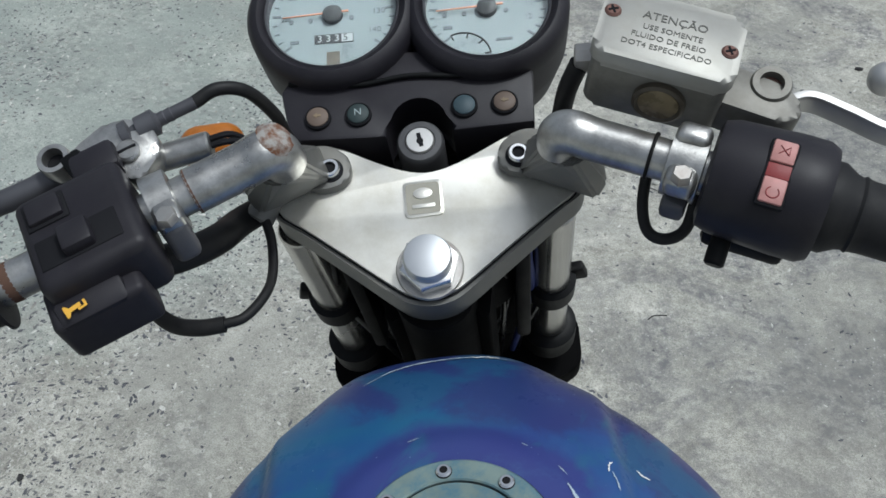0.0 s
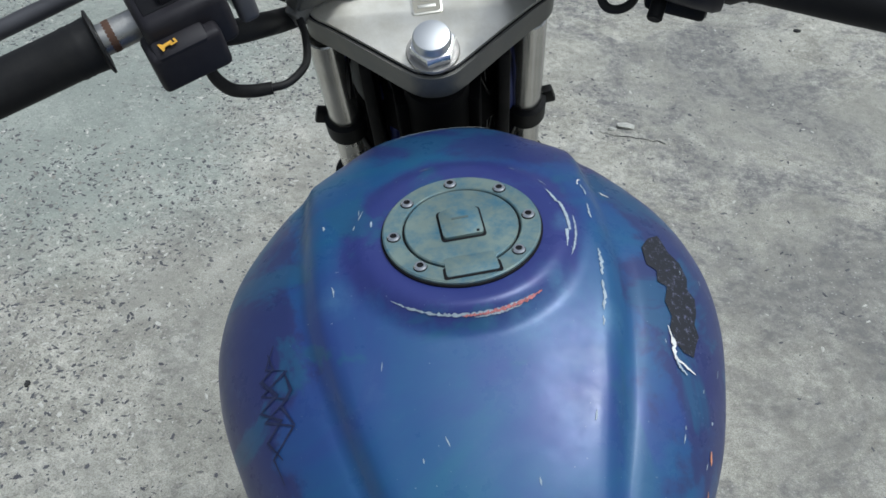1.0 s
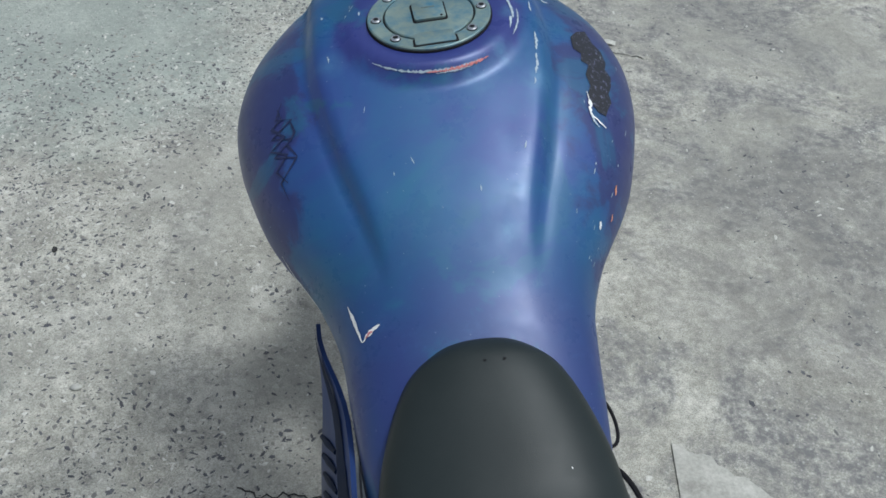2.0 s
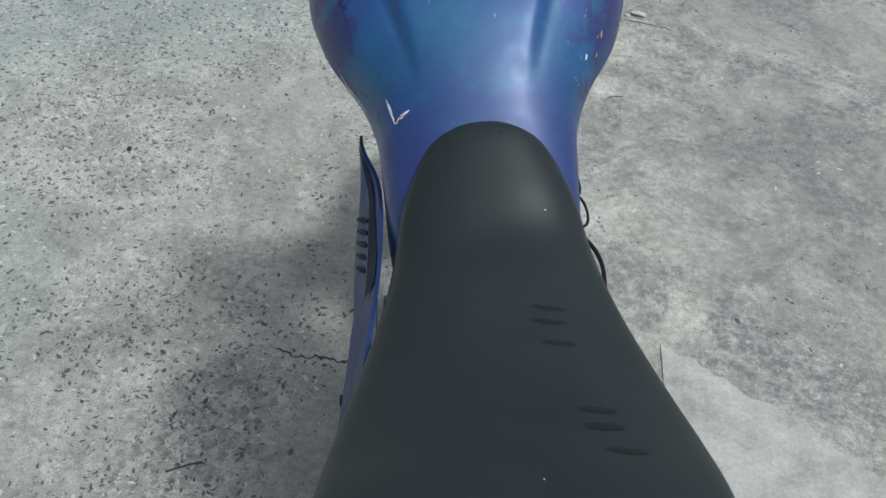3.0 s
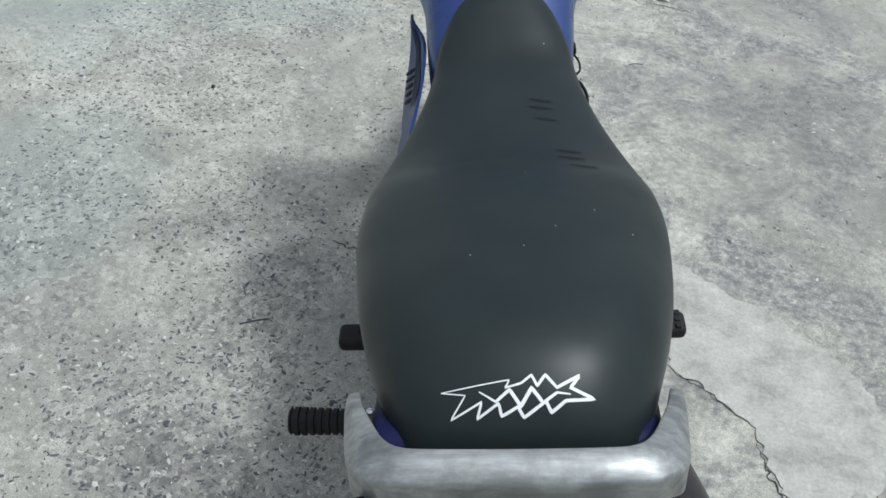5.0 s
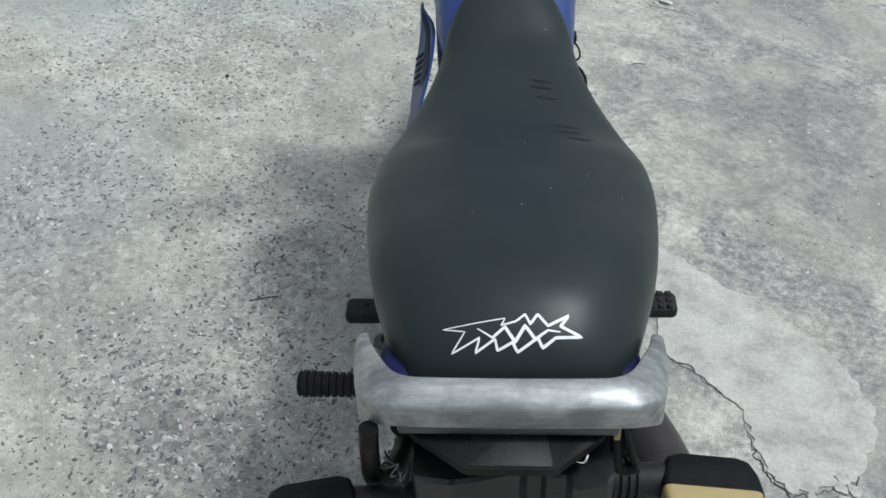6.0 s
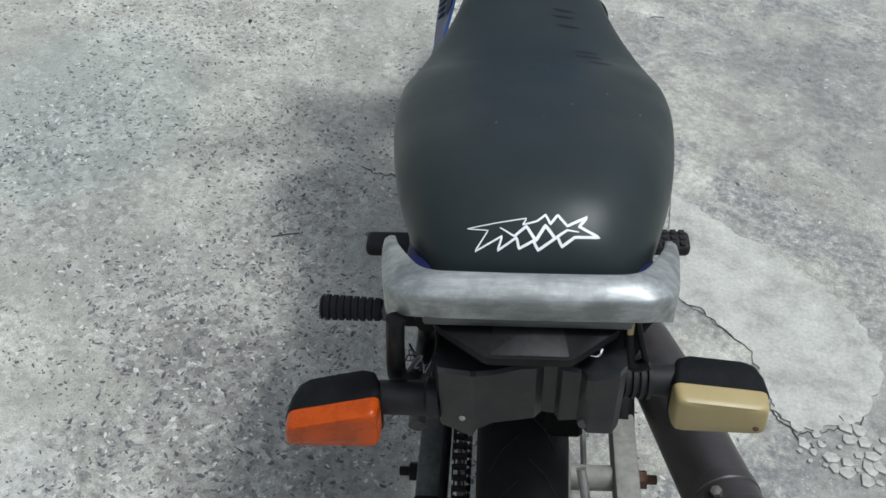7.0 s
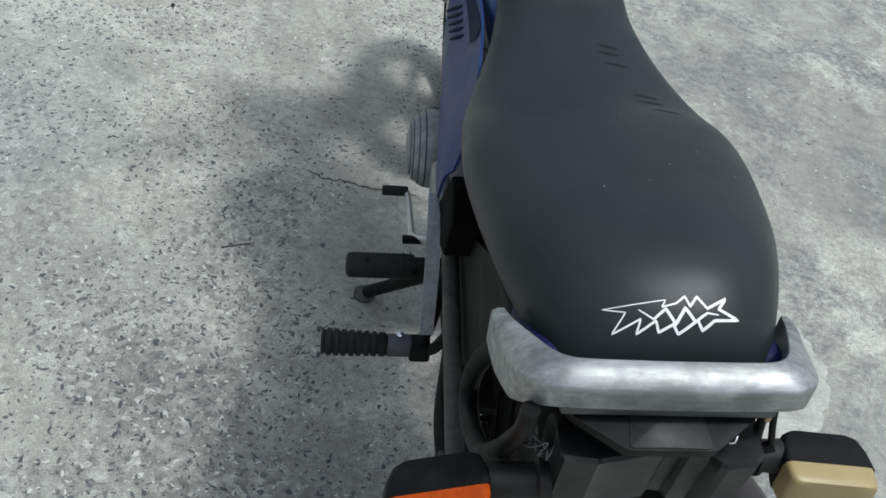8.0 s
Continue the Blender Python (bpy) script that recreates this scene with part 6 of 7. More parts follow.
STRAPGREY = worn("grey_blue_paint", (0.34, 0.36, 0.385), 0.5, metal=0.1, spread=0.2, stain=60, dust=(0.12, 0.11, 0.09), dust_amount=0.4)
TAILBLUE = worn("dark_violet_blue_plastic", (0.008, 0.010, 0.050), 0.5, gloss=0.15, spread=0.3, stain=20)
SIDEBLUE = worn("blue_side_plastic", (0.015, 0.038, 0.140), 0.45, gloss=0.22, spread=0.35, stain=11, dust=(0.07, 0.10, 0.20), dust_amount=0.15)
DARKBLUE = worn("dark_blue_plastic", (0.006, 0.014, 0.042), 0.6, gloss=0.1)


FENDER = worn("scuffed_black_plastic", (0.0105, 0.0115, 0.0125), 0.42, dust=(0.05, 0.052, 0.05), dust_amount=0.3, gloss=0.4, stain=25)
SHELFBLACK = worn("lighter_black_plastic", (0.0085, 0.009, 0.0093), 0.5, dust=(0.05, 0.05, 0.046), dust_amount=0.4, stain=30, gloss=0.25)
LIPGREY = worn("dark_grey_rail_paint", (0.075, 0.078, 0.076), 0.5, metal=0.2, spread=0.3, stain=40)


def build_tail():
    # blue tail piece peeping out between saddle and rail
    part("tail_cover", block((0.228, 0.100, 0.042), Matrix.Translation((0, -0.560, 0.800)) @ pose(0, 0, 0, -20, 0, 0), 0.016, 4), TAILBLUE, bike, "dark blue tail cover")
    # black shelf below the rail: a flat middle between two falling sides, with a hole for the lost lamp bolt
    m = Matrix.Translation((0, -0.632, 0.818)) @ pose(0, 0, 0, 12, 0, 0)
    shelf = part("lamp_shelf", slab(rounded([(-0.084, 0.030), (-0.082, -0.014), (-0.036, -0.046), (0.036, -0.046), (0.078, -0.014), (0.080, 0.030)], 0.005), -0.012, 0.0, m, 0.002), BLACK, bike, "black plastic tail shelf")
    part("shelf_panel", slab(rounded([(-0.028, 0.006), (-0.034, -0.044), (0.034, -0.044), (0.026, 0.006)], 0.003), -0.004, 0.0009, m, 0.0008), SHELFBLACK, shelf, "slightly lighter middle of the shelf")
    part("shelf_hole", lathe([(0.0040, -0.0005), (0.0040, 0.0004), (0.0024, 0.0009), (0.0004, 0.0002)], m @ Matrix.Translation((0.001, -0.017, 0.0009)), 16), INK, shelf)
    # wall whose black colour holds the shade of the cavity under the shelf
    part("shelf_wall", slab([(-0.074, 0.02), (0.074, 0.02), (0.056, -0.004), (-0.056, -0.004)], -0.09, -0.011, m @ Matrix.Translation((0, 0.004, 0)), 0.002), SHADEBLACK, shelf)
    # fender: a moulded piece with a block at either side and a hollow middle
    across = [(-0.081, -0.600), (-0.081, -0.655), (-0.078, -0.661), (-0.050, -0.663), (-0.045, -0.659), (-0.030, -0.655), (-0.006, -0.6535), (0.008, -0.652), (0.015, -0.644), (0.027, -0.644), (0.031, -0.652), (0.047, -0.655), (0.051, -0.668), (0.056, -0.672),
              (0.078, -0.672), (0.084, -0.666), (0.085, -0.600), (0.045, -0.575), (-0.045, -0.575)]
    foot = lambda x: float(np.interp(x, (-0.081, -0.074, -0.060, -0.050, -0.042, -0.025, 0.010, 0.031, 0.047, 0.0505, 0.054, 0.060, 0.078, 0.085), (0.686, 0.675, 0.666, 0.666, 0.676, 0.679, 0.684, 0.681, 0.687, 0.694, 0.690, 0.688, 0.689, 0.697)))
    crest = lambda x: float(np.interp(x, (-0.081, -0.046, -0.044, -0.030, -0.028, 0.030, 0.032, 0.048, 0.0505, 0.085), (0.774, 0.772, 0.763, 0.765, 0.772, 0.772, 0.770, 0.770, 0.778, 0.790)))
    rows = []
    for t in (0.0, 0.03, 0.10, 0.3, 0.6, 0.9, 0.97, 1.0):
        tuck = 0.004 * (t in (0.0, 1.0))
        rows.append([Vector((x, y + (0.010 - 0.012 * t) * (y < -0.61) + tuck * (y < -0.61), foot(x) + (crest(x) - foot(x)) * t)) for x, y in across])
    fender = part("rear_fender", rings(bmesh.new(), rows), FENDER, bike, "black moulded rear fender", 32)
    # black block added to close the bright gap below the fender
    part("fender_filler", block((0.036, 0.070, 0.100), Matrix.Translation((0.042, -0.566, 0.650)), 0.004, 1), SHADEBLACK, fender)
    part("fender_bolt", lathe([(0.0050, 0.0), (0.0050, 0.002), (0.0004, 0.003)], frame_at((0.052, -0.660, 0.704), (0, -1, 0.3)), 12), DARKSILVER, fender)
    part("fender_bolt", lathe([(0.0030, 0.0), (0.0030, 0.002), (0.0004, 0.003)], frame_at((-0.058, -0.655, 0.700), (0, -1, 0.3)), 12), STEEL, fender)
    # chrome wire added to give a bright glint beside the fender
    part("glint_wire", tube([(0.054, -0.652, 0.787), (0.060, -0.656, 0.792), (0.063, -0.652, 0.796)], [0.0008, 0.0018, 0.0012], 8), CHROME, fender, "small chrome wire set where a glint shows")
    guard = []
    for k in range(14):
        a = radians(84 + 56 * k / 13)
        guard.append([Vector((x, -0.44 - 0.335 * math.cos(a), 0.30 + (0.335 + 0.012 * (1 - (x / 0.065) ** 2)) * math.sin(a))) for x in np.linspace(-0.065, 0.065, 9)])
    bm = bmesh.new()
    vs = [[bm.verts.new(p) for p in r] for r in guard]
    for a, b in zip(vs, vs[1:]):
        for i in range(8):
            bm.faces.new((a[i], a[i + 1], b[i + 1], b[i]))
    bmesh.ops.solidify(bm, geom=bm.faces[:], thickness=0.003)
    part("mudguard", bm, BLACK, bike, "black inner mudguard")
    hook = [(0.084, -0.640, 0.826), (0.0855, -0.640, 0.800), (0.0895, -0.640, 0.768), (0.096, -0.640, 0.761), (0.107, -0.640, 0.766)]
    part("tail_bracket", tube(hook, [0.0042, 0.0042, 0.005, 0.0055, 0.006], 12), BLACK, bike, "black bent tail bracket")
    part("tail_bracket", tube([(0.090, -0.640, 0.826), (0.096, -0.640, 0.798), (0.104, -0.640, 0.768)], 0.0030, 10), BLACK, bike, "thin black tail bracket")
    part("rail_clip", block((0.0055, 0.004, 0.015), Matrix.Translation((0.0855, -0.646, 0.816)), 0.0015, 2), PALE, bike, "pale plastic clip")
    part("rail_lip", block((0.176, 0.012, 0.012), Matrix.Translation((-0.002, -0.648, 0.827)), 0.003, 2), LIPGREY, bike, "grey lower lip of the rail")
    part("rail_boss", rod((0.112, -0.612, 0.840), (0.112, -0.612, 0.812), 0.009, 16), SCUFFED, bike, "silver rail boss")
    part("rail_boss", rod((-0.112, -0.615, 0.840), (-0.112, -0.615, 0.812), 0.009, 16), SCUFFED, bike, "silver rail boss")
    for k in range(4):
        pts = [(-0.112 + 0.004 * k, -0.640, 0.762), (-0.104, -0.650 + 0.003 * k, 0.771 + 0.004 * k), (-0.092, -0.652, 0.780 - 0.005 * k), (-0.099 + 0.004 * k, -0.655, 0.767 - 0.003 * k), (-0.083, -0.645, 0.764 + 0.003 * k)]
        part("loose_wire", tube(pts, 0.0007, 7), (DARKSILVER, INK, DARKSILVER, INK)[k], bike, "loose thin wire")
    part("inner_plate", block((0.004, 0.09, 0.13), Matrix.Translation((-0.079, -0.590, 0.765)), 0.0015, 1), SHADEBLACK, bike, "black inner tail plate")


def build_indicator(s, y, z, lens, label):
    """Rubber stalk, black shell and lens; the lens looks back."""
    m = Matrix.Translation((s * 0.132, y, z)) @ pose(0, 0, 0, 0, 0, 0)
    def ring(yy, k, drop=0.0):
        pts = [(0.0, -0.026), (0.0, 0.022), (0.090, 0.011), (0.092, -0.028)] if s > 0 else [(0.0, -0.027), (0.0, 0.026), (0.090, -0.001), (0.094, -0.029)]
        c = [(x, h) for x, h in rounded(pts, 0.009 if k > 0.8 else 0.014, 5)]
        cx, ch = 0.045, 0.0
        return [m @ Vector((s * (cx + (x - cx) * k), yy, ch + (h - ch) * k + drop)) for x, h in c]

    shell = rings(bmesh.new(), [ring(0.036, 0.72, 0.004), ring(0.032, 0.84, 0.003), ring(0.020, 0.96, 0.001), ring(0.006, 1.0), ring(0.002, 1.0), ring(0.002, 0.94)])
    body = part("rear_indicator", shell, BLACK, bike, label, 50)
    cap = rings(bmesh.new(), [ring(0.004, 0.975), ring(-0.005, 0.97), ring(-0.012, 0.955), ring(-0.0165, 0.92), ring(-0.0185, 0.86), ring(-0.019, 0.5)])
    part("indicator_lens", cap, lens, body, "amber lens" if s < 0 else "yellowed cream lens", 50)
    if s > 0:
        part("lens_screw", lathe([(0.0028, 0.0), (0.0028, 0.0015), (0.0004, 0.002)], frame_at(m @ Vector((0.078, -0.0188, -0.016)), (0, -1, 0)), 12), RUSTSCREW, body)
    b = m @ Vector((s * 0.008, 0.018, 0.004))
    a = Vector((s * 0.079, b.y - 0.002, z + 0.008))
    d = b - a
    prof = [(0.0185, 0.0), (0.0190, 0.002)]
    if s > 0:
        for k in range(5):
            h = 0.004 + 0.0070 * k
            prof += [(0.0185, h), (0.0185, h + 0.0036), (0.0150, h + 0.0042), (0.0150, h + 0.0066)]
    else:
        prof += [(0.0200, 0.010), (0.0180, 0.012), (0.0165, 0.013), (0.0165, 0.03)]
    prof += [(0.0160, d.length - 0.003), (0.0150, d.length)]
    part("indicator_stalk", lathe(prof, frame_at(a, d), 26), RUBBER, body, "ribbed rubber stalk" if s > 0 else "smooth rubber stalk")


def build_rear_drive():
    for s in (-1, 1):
        x = 0.142 if s > 0 else -0.118
        arm = part("swingarm", tube([(s * 0.09, 0.02, 0.33), (s * 0.10, -0.15, 0.325), (x, -0.28, 0.315), (x, -0.36, 0.312)], 0.018, 16), DARK, bike, "black swingarm tube")
        part("axle_plate", block((0.032, 0.150, 0.046), Matrix.Translation((x, -0.425, 0.305)), 0.004, 2), PALEGREY if s > 0 else DIRTY, arm, "grey axle plate")
        part("chain_adjuster", block((0.034, 0.024, 0.052), Matrix.Translation((x, -0.507, 0.305)), 0.004, 2), PALEGREY if s > 0 else DARK, arm, "chain adjuster end")
        part("adjuster_bolt", rod((x, -0.516, 0.305), (x, -0.545, 0.305), 0.0045, 10), RUST if s > 0 else DARK, arm, "rusty adjuster bolt")
        part("axle_nut", lathe([(0.013, 0.0), (0.013, 0.012), (0.0005, 0.014)], frame_at((x + s * 0.016, -0.440, 0.302), (s, 0, 0)), 6), RUST if s > 0 else DARK, arm, "axle nut")
        part("axle_end", rod((x + s * 0.02, -0.440, 0.302), (x + s * 0.042, -0.440, 0.302), 0.0065, 12), RUST if s > 0 else DARK, arm)
    part("axle_spacer", rod((0.055, -0.440, 0.302), (0.128, -0.440, 0.302), 0.017, 22), PALEGREY, bike, "grey axle spacer")
    part("brake_plate", lathe([(0.062, 0.0), (0.066, 0.004), (0.066, 0.014), (0.04, 0.022), (0.0005, 0.022)], frame_at((0.046, -0.440, 0.300), (1, 0, 0)), 40), PALEGREY, bike, "alloy brake plate")
    part("brake_rod", rod((0.092, -0.50, 0.245), (0.098, 0.0, 0.25), 0.0045, 10), STEEL, bike, "steel brake rod")
    part("brake_arm", tube([(0.080, -0.46, 0.350), (0.088, -0.485, 0.31), (0.090, -0.50, 0.245)], 0.0065, 10), STEEL, bike, "steel brake arm")
    # sprocket and chain
    c = Vector((-0.076, -0.440, 0.300))
    teeth = []
    for k in range(84):
        r = 0.078 + (0.004 if k % 2 else -0.004)
        teeth.append((r * math.cos(2 * math.pi * k / 84), r * math.sin(2 * math.pi * k / 84)))
    part("sprocket", slab(teeth, -0.003, 0.003, frame_at(c, (1, 0, 0)), 0), STEEL, bike, "rear sprocket")
    front = Vector((-0.076, 0.13, 0.30))
    path, rr, rf = [], 0.082, 0.034
    for k in range(18):
        a = radians(90 + 180 * k / 17)
        path.append(c + Vector((0, rr * math.cos(a), rr * math.sin(a))))
    for k in range(1, 36):
        t = k / 36
        path.append(Vector((c.x, c.y + (front.y - c.y) * t, 0.30 - rr + (rr - rf) * t)))
    for k in range(10):
        a = radians(270 + 180 * k / 9)
        path.append(front + Vector((0, rf * math.cos(a), rf * math.sin(a))))
    for k in range(1, 36):
        t = k / 36
        path.append(Vector((c.x, front.y + (c.y - front.y) * t, 0.30 + rf + (rr - rf) * t)))
    # even steps of half an inch
    path.append(path[0])
    dist = np.cumsum([0] + [(b - a).length for a, b in zip(path, path[1:])])
    count = 110
    chain = thing("drive_chain", "", "", Matrix())
    plate = None
    for k in range(count):
        d0, d1 = dist[-1] * k / count, dist[-1] * (k + 1) / count
        p, q = [Vector([float(np.interp(d, dist, [v[i] for v in path])) for i in range(3)]) for d in (d0, d1)]
        w = 0.0085 if k % 2 else 0.0062
        for sx in (-1, 1):
            mid = (p + q) / 2 + Vector((sx * w, 0, 0))
            u = (q - p).normalized()
            mm = Matrix((Vector((1, 0, 0)), u, Vector((1, 0, 0)).cross(u))).transposed().to_4x4()
            block((0.0020, (q - p).length + 0.007, 0.010), Matrix.Translation(mid) @ mm, 0, bm=(plate := plate or bmesh.new()))
        rod(p - Vector((0.008, 0, 0)), p + Vector((0.008, 0, 0)), 0.0042, 8, plate)
    part("chain_run", plate, DARK, chain, "greasy black roller chain")
    chain.parent = bike
    # black block added to darken the gap between axle plate and chain
    part("chain_gap_filler", block((0.010, 0.20, 0.05), Matrix.Translation((-0.098, -0.43, 0.318)), 0.004, 2), DARK, bike, "black block added to fill the gap beside the chain")
    part("chain_guard", slab(rounded([(-0.34, 0.406), (-0.02, 0.372), (-0.02, 0.36), (-0.34, 0.392)], 0.004), -0.016, 0.014, Matrix.Translation((-0.078, 0, 0)) @ Matrix(((0, 0, 1, 0), (1, 0, 0, 0), (0, 1, 0, 0), (0, 0, 0, 1))), 0.002), DARK, bike, "black chain guard")


build_frame()
build_engine()
build_pegs()
build_panels()
build_tail()
build_indicator(-1, -0.660, 0.705, ORANGE, "black rear indicator with an amber lens")
build_indicator(1, -0.632, 0.708, PALE, "black rear indicator with a yellowed lens")
build_rear_drive()


# ---------------------------------------------------------------- yard: cracks, screed patch, rubble, pebbles
ground = bpy.data.objects["ground"]
SCREED = Mat("pale_cement_screed", rough=0.9)
_mid, _fine = SCREED.noise(12, 7, 0.7), SCREED.noise(140, 4, 0.75)
_col = SCREED.ramp(_mid, (0.32, (0.28, 0.276, 0.248)), (0.48, (0.41, 0.405, 0.368)), (0.70, (0.53, 0.525, 0.48)))
SCREED.out("Base Color", SCREED.mix(0.4, _col, SCREED.ramp(_fine, (0.3, 0.28), (0.52, 0.5), (0.75, 0.75)), "OVERLAY"))
SCREED.bump(SCREED.mix(0.5, _fine, _mid), 0.6, 0.003)
SCREED = SCREED.m
PALESTONE = worn("pale_stone", (0.47, 0.47, 0.43), 0.8, stain=120)
CRACK = worn("dark_crack", (0.03, 0.03, 0.03), 0.95)


def ground_z(x, y):
    return noise.noise((x * 1.3, y * 1.3, 3.0)) * 0.004 - 0.002


def jagged(pts, amount, steps, seed, close=False):
    """The line with its stretches broken into small uneven steps."""
    rng = random.Random(seed)
    pts = [Vector(p) for p in pts]
    pairs = list(zip(pts, pts[1:] + pts[:1])) if close else list(zip(pts, pts[1:]))
    out = []
    for a, b in pairs:
        n = Vector((-(b - a).y, (b - a).x)).normalized()
        for k in range(steps):
            t = k / steps
            out.append(a.lerp(b, t) + n * rng.uniform(-amount, amount) * (1 if k else 0.4))
    return out if close else out + [pts[-1]]


def build_patch():
    outline = jagged([(0.664, 0.70), (0.672, 0.45), (0.692, 0.362), (0.75, 0.335), (0.80, 0.292), (0.846, 0.253), (0.866, 0.156), (0.890, 0.110), (0.925, 0.074), (0.985, 0.105),
                      (1.044, 0.132), (1.090, 0.230), (1.104, 0.329), (1.060, 0.430), (0.98, 0.50), (0.90, 0.56), (0.80, 0.62), (0.71, 0.68)], 0.007, 7, 21, True)
    bm = bmesh.new()
    top = [bm.verts.new((p.x, p.y, ground_z(p.x, p.y) + 0.0035)) for p in outline]
    low = [bm.verts.new((p.x, p.y, -0.01)) for p in outline]
    bm.faces.new(top)
    for k in range(len(top)):
        bm.faces.new((top[k], top[k - 1], low[k - 1], low[k]))
    bmesh.ops.triangulate(bm, faces=[f for f in bm.faces if len(f.verts) > 4])
    tagged(part("cement_patch", bm, SCREED, None, angle=30), "thin pale cement screed with a broken edge", "cement patch", kind="structure")


def build_crack(pts, width, seed, steps=6):
    line = jagged(pts, 0.006, steps, seed)
    rng = random.Random(seed)
    bm = bmesh.new()
    rows = []
    for k, p in enumerate(line):
        d = (line[min(len(line) - 1, k + 1)] - line[max(0, k - 1)]).normalized()
        n = Vector((-d.y, d.x)) * width * rng.uniform(0.25, 0.6)
        rows.append([bm.verts.new((q.x, q.y, ground_z(q.x, q.y) + z)) for q, z in ((p - n, 0.0016), (p, 0.0012), (p + n, 0.0016))])
    for a, b in zip(rows, rows[1:]):
        bm.faces.new((a[0], a[1], b[1], b[0])), bm.faces.new((a[1], a[2], b[2], b[1]))
    part("crack", bm, CRACK, ground, "dark crack in the concrete")


build_patch()
build_crack([(0.700, 0.350), (0.752, 0.328), (0.802, 0.285)], 0.0016, 1)
build_crack([(0.846, 0.246), (0.852, 0.200), (0.858, 0.156)], 0.0016, 12, 5)
build_crack([(0.858, 0.160), (0.884, 0.104), (0.922, 0.066), (0.955, 0.045)], 0.0030, 2, 9)
build_crack([(0.925, 0.066), (0.985, 0.098), (1.044, 0.126)], 0.0022, 13, 8)
build_crack([(1.044, 0.124), (1.055, 0.19), (1.03, 0.24)], 0.003, 9)
build_crack([(-0.04, 0.560), (0.0, 0.545), (0.05, 0.552), (0.10, 0.546), (0.2, 0.56)], 0.0035, 3)
build_crack([(0.585, 1.935), (0.64, 1.915), (0.70, 1.91), (0.738, 1.892)], 0.0028, 4)


def stone(size, rng, flat=0.5, angular=False):
    """A small uneven stone as plain vertices and faces round the origin."""
    bm = bmesh.new()
    bmesh.ops.create_icosphere(bm, subdivisions=1, radius=0.5)
    for v in bm.verts:
        v.co *= 1 + rng.uniform(-0.28, 0.28)
        v.co.x, v.co.y, v.co.z = v.co.x * size[0], v.co.y * size[1], v.co.z * size[2]
    return bm


def build_chips():
    """Broken pieces of screed beside the crack."""
    rng = random.Random(31)
    spots = [(0.935, 0.052), (0.952, 0.035), (0.968, 0.058), (0.985, 0.034), (1.000, 0.060), (1.012, 0.030), (1.020, 0.082), (1.035, 0.052), (1.048, 0.086), (1.060, 0.058), (0.972, 0.010), (0.990, 0.008),
             (1.010, 0.004), (1.030, 0.018), (1.052, 0.028), (1.070, 0.034), (1.075, 0.075), (1.040, 0.112), (1.015, 0.112), (0.960, 0.078), (1.085, 0.10), (1.045, -0.005), (1.068, 0.0), (0.928, 0.030), (0.945, 0.012), (1.02, 0.135)]
    for k, (x, y) in enumerate(spots):
        n = rng.randint(5, 7)
        size = rng.choice((0.006, 0.009, 0.012, 0.016))
        out = []
        for i in range(n):
            a = 2 * math.pi * (i + rng.uniform(-0.3, 0.3)) / n
            r = size * rng.uniform(0.7, 1.15)
            out.append((r * math.cos(a), r * math.sin(a)))
        bm = slab(out, 0.0, rng.uniform(0.004, 0.007), Matrix.Translation((0, 0, -0.001)) @ pose(0, 0, 0, rng.uniform(-5, 5), rng.uniform(-5, 5), 0), 0.0005, seg=1)
        ob = part("cement_chip", bm, SCREED)
        ob.location = (x, y, ground_z(x, y))
        tagged(ob, "small broken chip of pale cement screed", "cement chip", "broken chips beside the crack")


build_chips()


def loose_stone(x, y, size, mat, label, seed):
    ob = part("stone", stone(size, random.Random(seed)), mat, None, angle=70)
    ob.location = (x, y, ground_z(x, y) + size[2] * 0.3)
    tagged(ob, label, "stone", kind="")


loose_stone(-0.351, 0.739, (0.022, 0.018, 0.009), PALESTONE, "small flat white pebble on the concrete", 1)
loose_stone(0.648, 1.956, (0.050, 0.024, 0.016), PALESTONE, "oblong white stone on the concrete", 2)
loose_stone(0.615, 1.945, (0.018, 0.014, 0.010), PALESTONE, "small white stone on the concrete", 3)
loose_stone(-0.493, 1.068, (0.011, 0.017, 0.010), CRACK, "tiny black stub on the concrete", 4)
loose_stone(1.19, 2.48, (0.020, 0.014, 0.010), CRACK, "small black stone on the concrete", 5)


def build_twig(pts, r, mat, label):
    line = [(x, y, ground_z(x, y) + 0.002) for x, y in pts]
    tagged(part("twig", tube(line, r, 6), mat), label, "twig")


TWIG = worn("grey_twig", (0.10, 0.10, 0.12), 0.9)
build_twig([(-0.150, 0.270), (-0.122, 0.287), (-0.098, 0.298)], 0.0016, TWIG, "thin grey twig lying on the concrete")
build_twig([(0.562, 1.515), (0.575, 1.527), (0.600, 1.530)], 0.0010, CRACK, "hair-thin dark twig lying on the concrete")
build_twig([(-0.20, 0.47), (-0.185, 0.455), (-0.178, 0.43)], 0.0012, SCREED, "thin pale straw lying on the concrete")


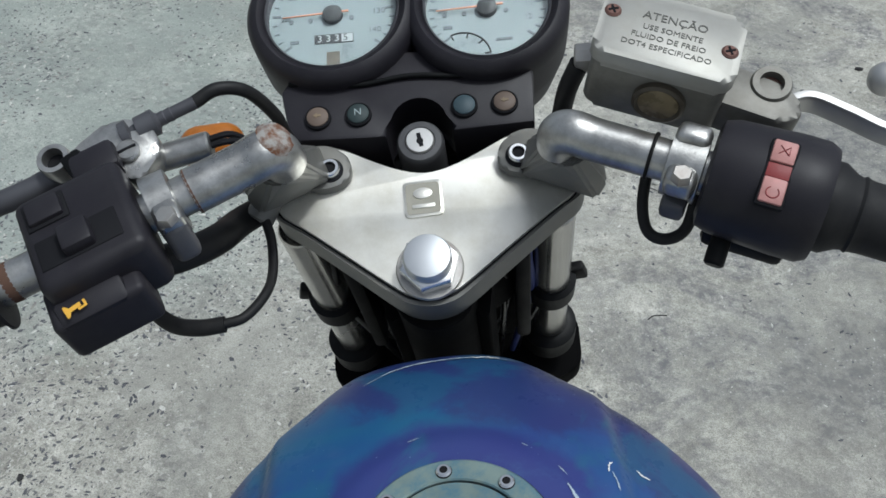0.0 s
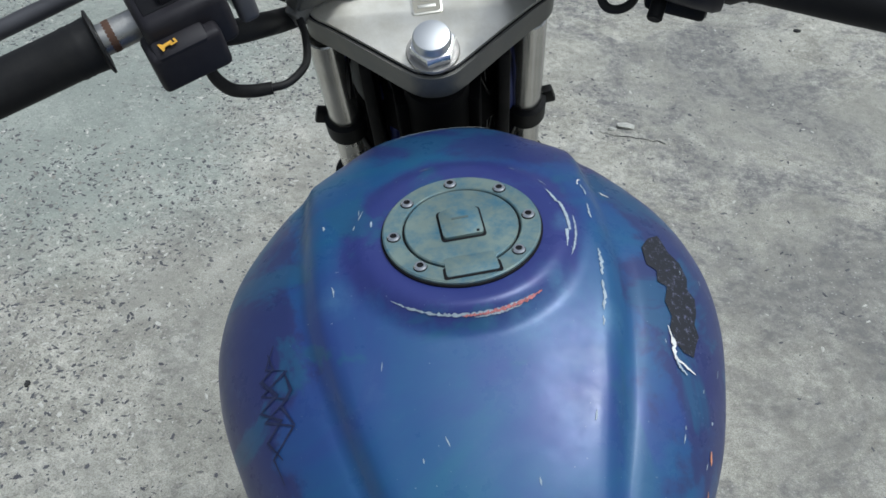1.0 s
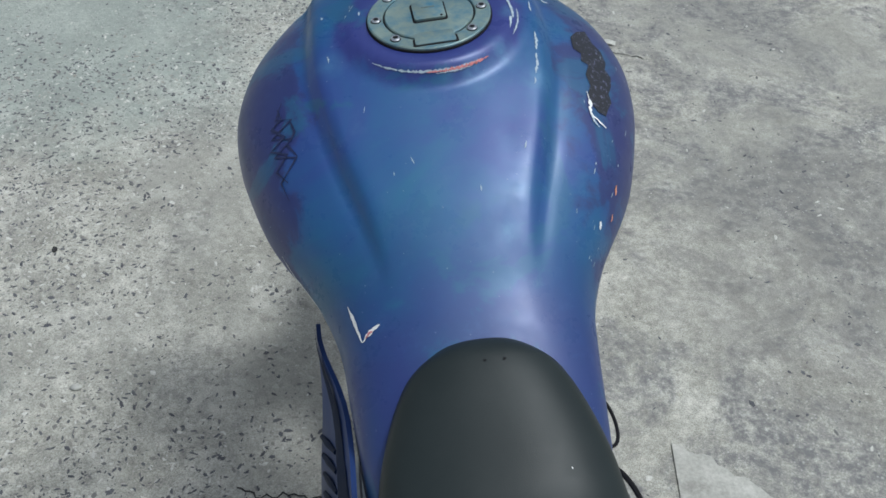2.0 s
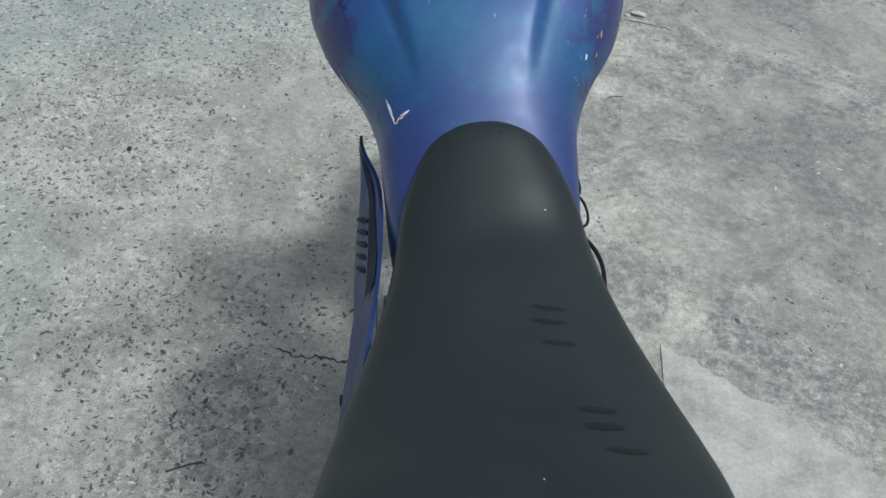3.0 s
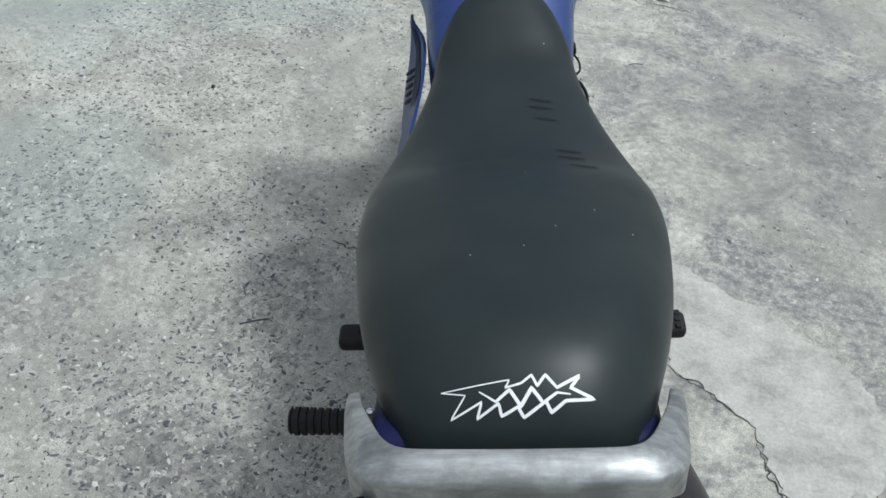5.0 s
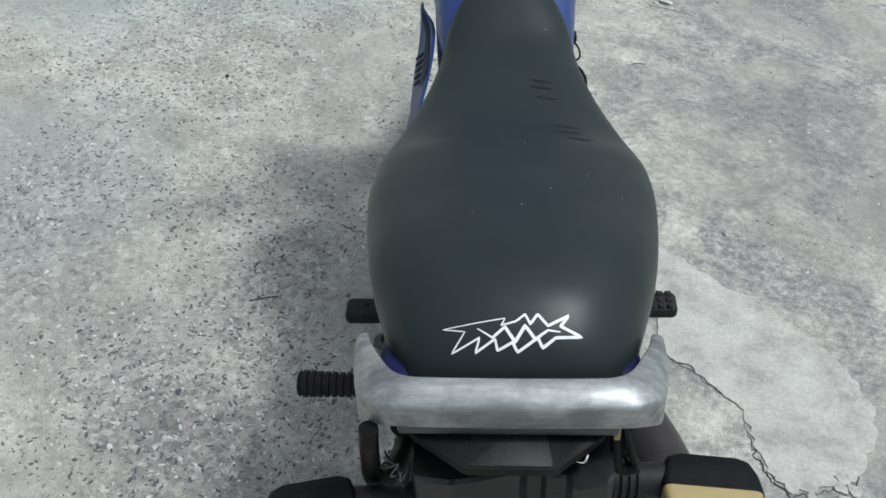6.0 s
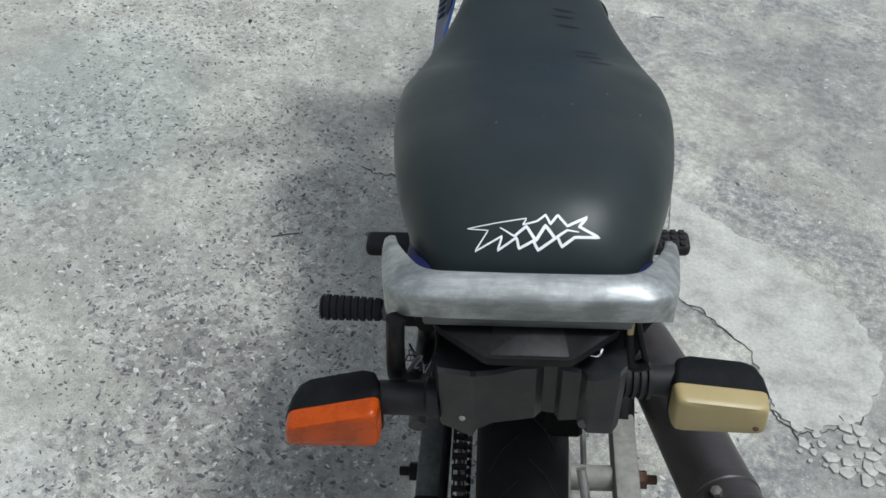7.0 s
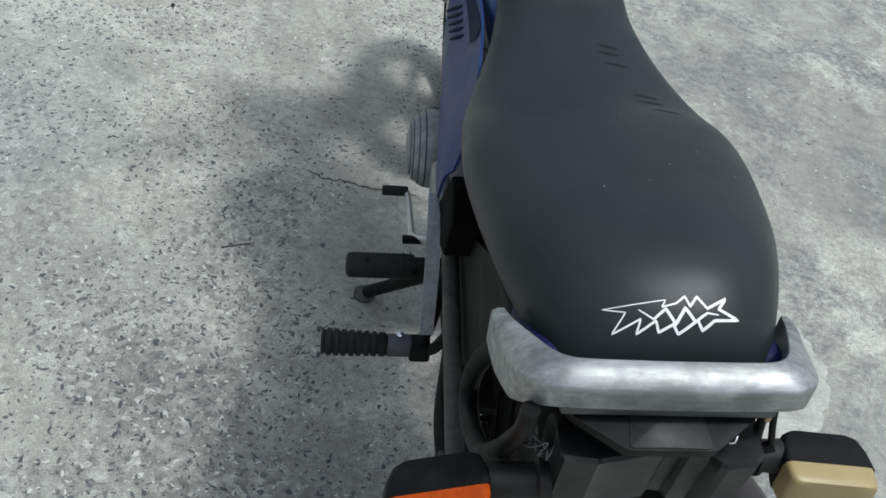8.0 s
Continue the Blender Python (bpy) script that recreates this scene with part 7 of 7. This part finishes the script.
def build_pebbles():
    """Exposed pebbles, thousands of them, sunk into the worn concrete."""
    rng = random.Random(77)
    forms = []
    for k in range(6):
        b = stone((1.0, rng.uniform(0.36, 0.72), 0.30), random.Random(k))
        b.verts.ensure_lookup_table()
        forms.append(([v.co.copy() for v in b.verts], [tuple(v.index for v in f.verts) for f in b.faces]))
        b.free()
    verts, faces = [], []
    count = 0
    while count < 40000:
        x, y = rng.uniform(-1.5, 2.0), rng.uniform(-0.6, 3.2)
        patchy = 0.50 + 1.5 * noise.fractal((x * 2.3, y * 2.3, 9.0), 1.0, 2.0, 4)
        left = 1.0 - ease(0.10, 0.65, x) * 0.88
        if (x + 0.02) ** 2 / 0.12 + (y + 0.05) ** 2 / 0.07 < 0.6 + 0.8 * rng.random():
            patchy += 1.0
        if (x + 0.05) ** 2 / 0.03 + (y - 0.72) ** 2 / 0.05 < 1:
            patchy -= 0.45
        if (x + 0.55) ** 2 / 0.25 + (y - 1.60) ** 2 / 0.20 < 1:
            patchy += 0.45
        if rng.random() > max(0.05, patchy) * left:
            continue
        if 0.66 < x < 1.1 and 0.08 < y < 0.7:
            continue
        s = rng.choice((0.0035, 0.0045, 0.0055, 0.0065, 0.0075, 0.0085, 0.010, 0.011, 0.014)) * rng.uniform(0.7, 1.25)
        vs, fs = rng.choice(forms)
        m = Matrix.Translation((x, y, ground_z(x, y) - s * 0.06)) @ pose(0, 0, 0, 0, 0, rng.uniform(0, 360)) @ Matrix.Diagonal((s, s, s * 0.9, 1))
        o = len(verts)
        verts += [m @ v for v in vs]
        faces += [tuple(o + i for i in f) for f in fs]
        count += 1
    me = bpy.data.meshes.new("pebbles")
    me.from_pydata(verts, [], faces)
    m = Mat("mixed_pebbles", rough=0.75)
    rnd = m.t.nodes.new("ShaderNodeNewGeometry").outputs["Random Per Island"]
    col = m.ramp(rnd, (0.0, (0.062, 0.064, 0.074)), (0.42, (0.105, 0.108, 0.118)), (0.62, (0.17, 0.168, 0.16)), (0.76, (0.28, 0.268, 0.235)), (0.90, (0.56, 0.555, 0.51)))
    m.out("Base Color", m.mix(0.5, col, m.ramp(m.noise(300, 4), (0.3, 0.25), (0.7, 0.75)), "OVERLAY"))
    ob = finish(new("pebbles", me), m.m, 50)
    tagged(ob, "small dark and grey pebbles set in concrete", "pebbles", kind="stuff")


build_pebbles()
